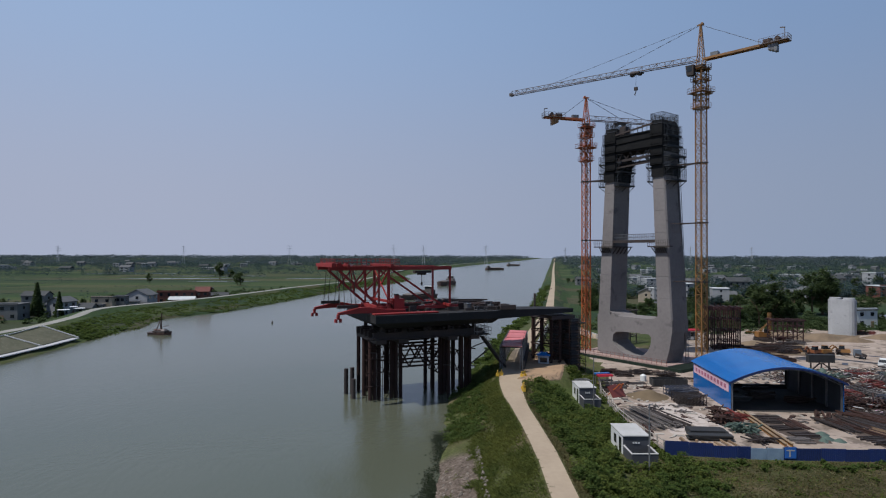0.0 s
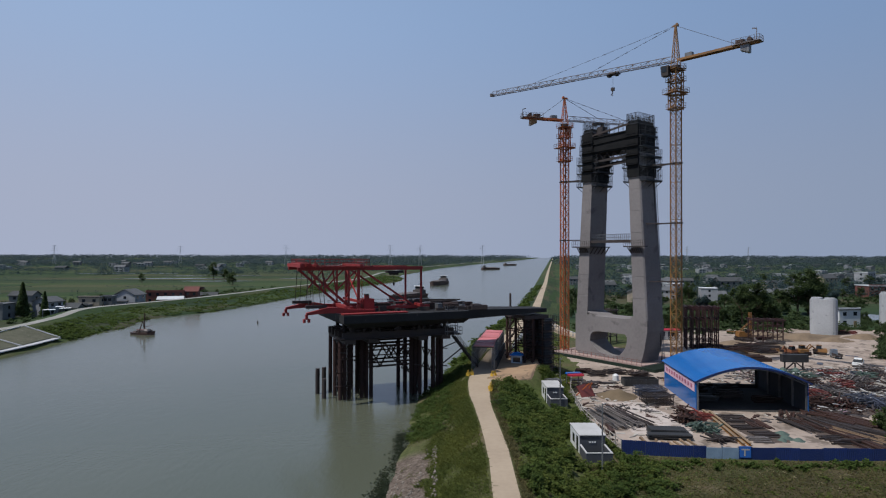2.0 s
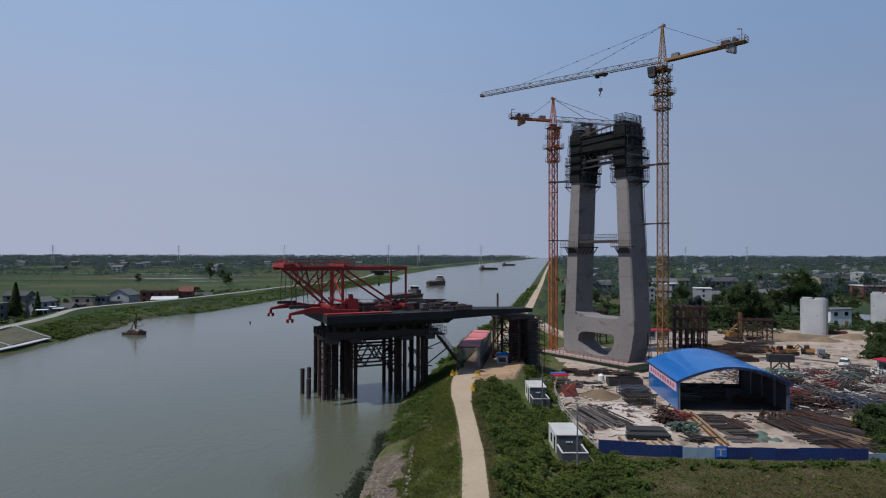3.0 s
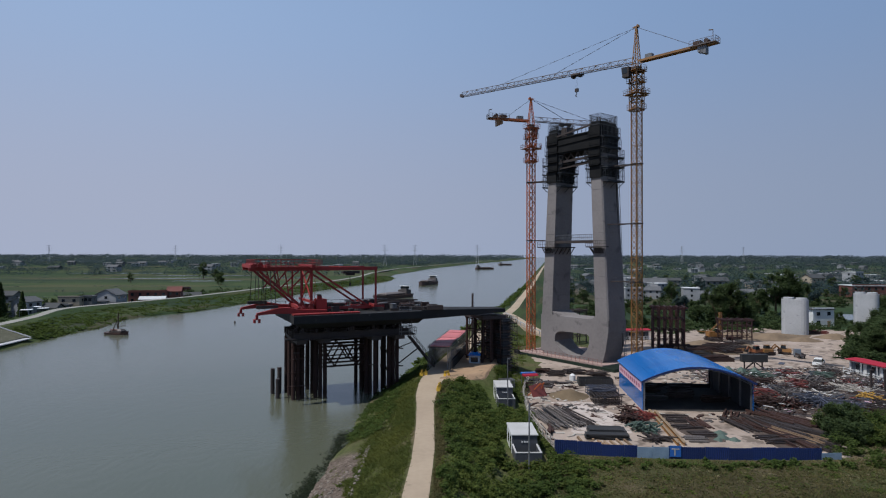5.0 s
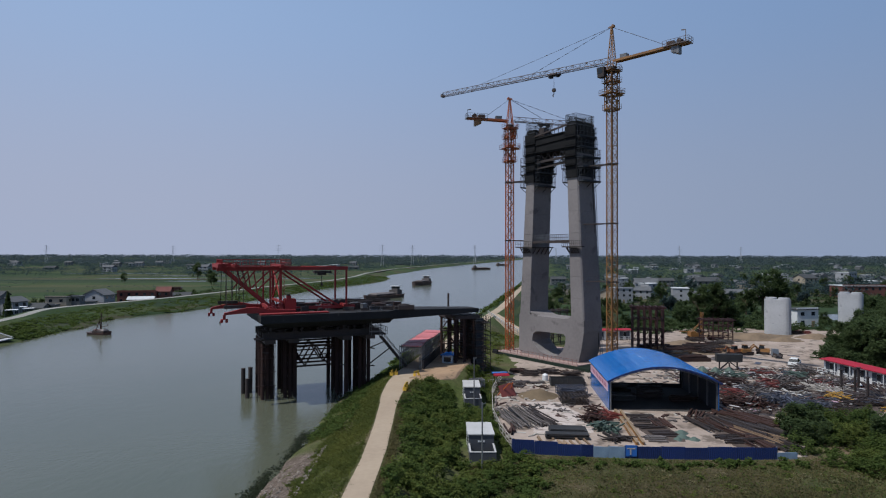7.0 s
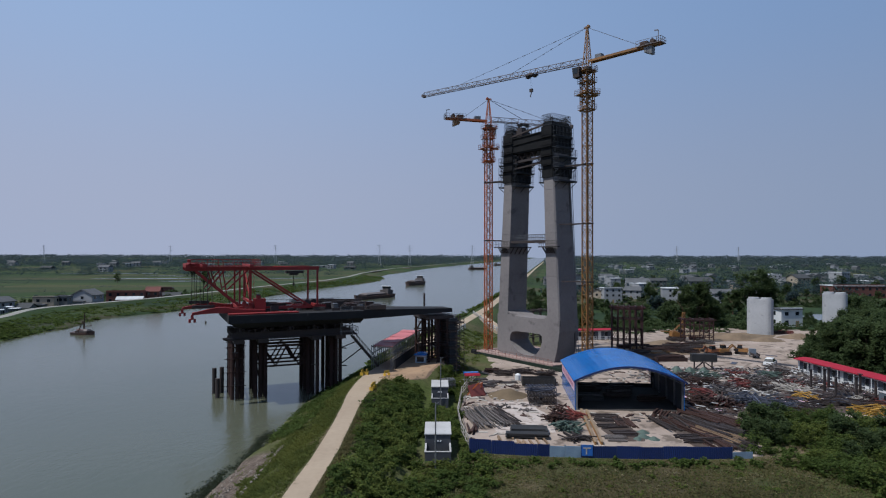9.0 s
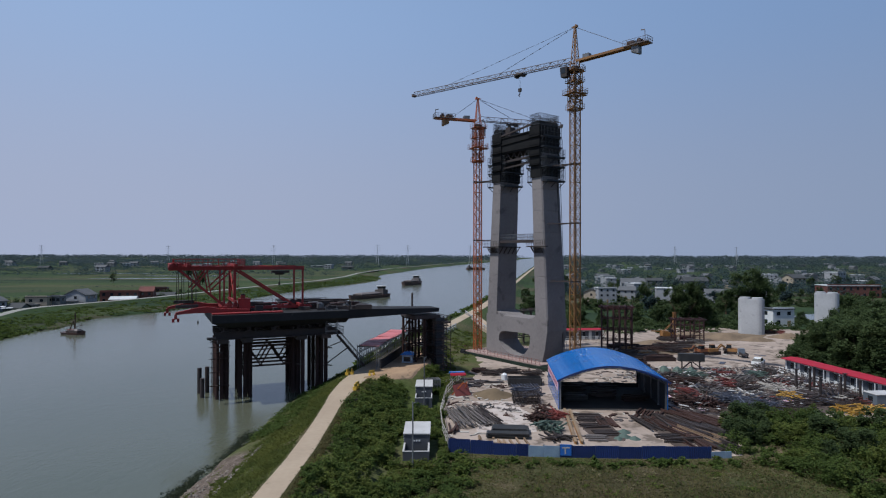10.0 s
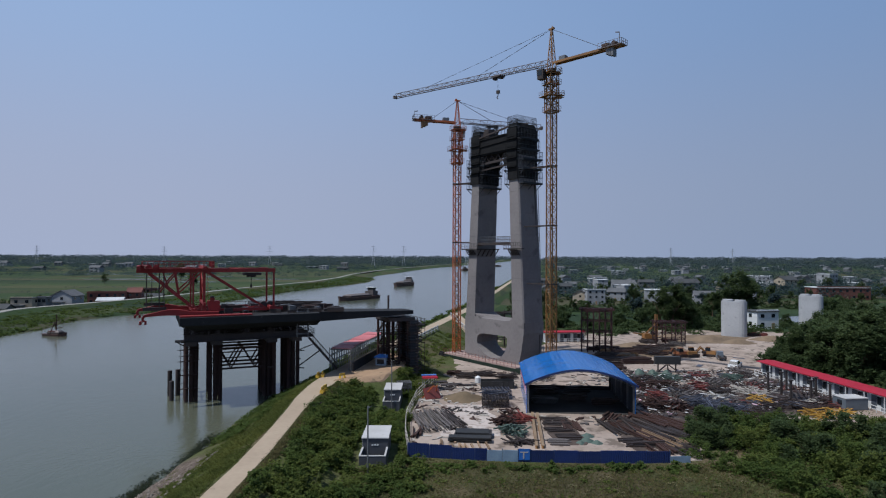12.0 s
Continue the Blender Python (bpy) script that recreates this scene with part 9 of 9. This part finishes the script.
def bush_field(name, n, region, rmin, rmax, hmin, hmax, leaf, per, mat, label):
    out = []
    for k in range(n):
        x, y = region()
        r, h = RNG.uniform(rmin, rmax), RNG.uniform(hmin, hmax)
        p = clump(per, r, h, 7, 0.5) + np.array([x, y, ground_z(x, y) - 0.2])
        out.append(leaves(p, leaf, 1.5))
    return tagged(new(name, quads(name, np.concatenate(out), mat)), label, "bushes", kind="stuff")


def right_bushes():
    while True:
        x, y = RNG.uniform(49, 100), RNG.uniform(50, 77)
        if x > float(np.interp(y, [50, 53, 57, 59, 61, 64, 70, 76], [58.5, 58.6, 57.6, 54.0, 53.4, 54.2, 56.4, 59])) and y < float(np.interp(x, [52, 56, 64, 70, 74, 80, 88, 100], [66, 73, 77.5, 76, 74, 73, 69, 64])):
            return x, y


bush_field("pale_bushes", 110, right_bushes, 0.6, 1.8, 0.8, 3.0, 0.145, 640, LEAF_WEED, "light green bushes among the darker growth")
bush_field("bushes", 290, right_bushes, 0.9, 2.4, 0.6, 2.3, 0.145, 720, LEAF_SHRUB, "thick green bushes beside the fence and yard")
bush_field("straw_tufts", 170, lambda: (RNG.uniform(23.5, 57), 59.0 - 16 * RNG.uniform(0, 1) ** 1.2), 0.35, 1.0, 0.1, 0.35, 0.11, 70, LEAF_STRAW, "bleached dry tufts in front of the fence")
bush_field("field_clumps", 90, lambda: (RNG.uniform(22.5, 60), RNG.uniform(42, 60)), 0.4, 1.1, 0.15, 0.5, 0.13, 110, LEAF_WEED, "low green clumps in front of the fence")
bush_field("fence_weeds", 60, lambda: (RNG.uniform(24, 53), RNG.uniform(58.2, 60.4)), 0.4, 0.9, 0.3, 0.8, 0.2, 90, LEAF_SHRUB, "low green weeds along the blue fence")
bush_field("bank_scrub", 420, lambda: (lambda y: (along(y, RIGHT_EDGE) + RNG.uniform(-0.2, 4.6), y))(RNG.uniform(67, 116)), 0.5, 1.1, 0.25, 0.8, 0.15, 150, LEAF_SHRUB, "green scrub along the water's edge")
bush_field("dike_scrub", 260, lambda: (lambda y: (along(y, RIGHT_EDGE) + RNG.uniform(0, 6.0), y))(116 + 260 * RNG.uniform(0, 1) ** 1.4), 0.8, 2.0, 0.5, 1.6, 0.5, 60, LEAF_SHRUB, "green scrub on the distant dike slope")
bush_field("cap_scrub", 460, lambda: (lambda y: (along(y, ROAD_R) + RNG.uniform(1.5, 10.5), y))(RNG.uniform(104, 155)), 0.6, 1.3, 0.12, 0.4, 0.16, 130, LEAF_WEED, "low bright green growth on the inner dike slope")
bush_field("cap_weeds", 46, lambda: (lambda y: (RNG.uniform(20.5, 25.0) + 0.12 * (y - 94), y))(RNG.uniform(93, 110)), 0.5, 1.1, 0.3, 1.0, 0.15, 220, LEAF_WEED, "green weeds along the edge of the yard")
bush_field("left_scrub", 1900, lambda: (lambda y: (along(y, LEFT_EDGE) - 0.3 - RNG.uniform(0, 1) * max(2, along(y, LEFT_EDGE) - along(y, LEFT_ROAD) - 4.5), y))(151 + 420 * RNG.uniform(0, 1) ** 1.3), 1.0, 2.6, 0.15, 0.6, 0.42, 42, LEAF_BANK, "green reeds and scrub on the opposite bank")


def water_plants():
    out = []
    for k in range(24):
        y = RNG.uniform(36, 74)
        x = along(y, RIGHT_EDGE) - abs(RNG.normal(0, 0.6)) - 0.1 + noise.noise((y * 0.25, 1, 0))
        n = 170
        p = np.stack([RNG.normal(0, 0.35, n), RNG.normal(0, 1.3, n), RNG.uniform(0.02, 0.09, n)], axis=1) + np.array([x, y, WATER_Z])
        out.append(leaves(p, 0.16, 4.0, 1.3))
    return tagged(new("water_plants", quads("water_plants", np.concatenate(out), LEAF_WATER)), "dark floating water plants along the bank", "water plants", kind="stuff")


water_plants()

def village_spot():
    while True:
        y = RNG.uniform(168, 358)
        x = along(y, ROAD_R) + 12 + RNG.uniform(0, 1) * (70 + 0.75 * (y - 160))
        if not (x > 126 and y < 240):
            return x, y


bush_field("village_scrub", 420, village_spot, 1.4, 3.2, 0.9, 3.0, 0.5, 170, LEAF_TREE, "green garden scrub among the village houses")
bush_field("left_garden_scrub", 160, lambda: (lambda y: (along(y, LEFT_ROAD) - RNG.uniform(5, 60), y))(150 + 190 * RNG.uniform(0, 1)), 1.0, 2.6, 0.8, 2.6, 0.5, 110, LEAF_TREE, "dark green garden scrub around the far houses")
def behind_barracks():
    while True:
        x, y = RNG.uniform(90, 120), RNG.uniform(74, 152)
        if x > float(np.interp(y, [74, 112, 121, 146, 152], [94.5, 97.5, 92, 114, 122])):
            return x, y


for k in range(34):
    x, y = right_bushes()
    plant(NEAR[3] if k % 3 else NEAR[1], x, y, ground_z(x, y) - 0.4, tr.uniform(0.32, 0.62))
bush_field("woodland_edge", 300, behind_barracks, 1.2, 2.6, 1.2, 3.2, 0.28, 340, LEAF_TREE, "green scrub in front of the trees by the barracks")

bush_field("yard_edge_growth", 190, lambda: (lambda y: (float(np.interp(y, [108, 117, 121, 132, 146, 152], [97.5, 96, 94.5, 101, 114, 122])) + abs(RNG.normal(0, 3.0)), y))(RNG.uniform(108, 152)), 1.0, 2.2, 0.8, 2.6, 0.26, 260, LEAF_TREE, "green scrub along the edge of the yard")

bush_field("back_scrub", 230, lambda: (RNG.uniform(56, 140), RNG.uniform(160, 192)), 1.0, 2.6, 0.6, 2.2, 0.34, 190, LEAF_TREE, "green scrub behind the yard")

# rubble on the near bank
rubble = thing("rubble_slope", "bare rubble stones on the canal bank", "rubble", (0, 0, 0), kind="structure")
SHAPES = []
for k in range(5):
    b = Bits()
    ring = [(math.cos(a) * random.uniform(0.4, 0.6), math.sin(a) * random.uniform(0.4, 0.6)) for a in [i * 1.047 for i in range(6)]]
    top = [(x * 0.6 + 0.05, y * 0.55) for x, y in ring]
    b.hexa(ring, -0.3, top, random.uniform(0.15, 0.35))
    SHAPES.append(b.mesh("stone", STONE))
for k in range(280):
    y = random.uniform(44, 63)
    x = random.choice((3.35 + random.gauss(0, 0.12), along(y, RIGHT_EDGE) + random.gauss(0.5, 0.3), along(y, RIGHT_EDGE) + random.uniform(-0.2, 3.0)))
    o = part("stone", random.choice(SHAPES), None, rubble)
    s = random.uniform(0.12, 0.36)
    o.matrix_local = pose(x, y, ground_z(x, y) + 0.16, random.uniform(-15, 15), random.uniform(-15, 15), random.uniform(0, 360)) @ Matrix.Diagonal((s, s * random.uniform(0.7, 1.2), s * 0.8, 1))
for q in NEAR + FARP + [CYP]:
    for o in (*q.children_recursive, q):
        bpy.data.objects.remove(o)
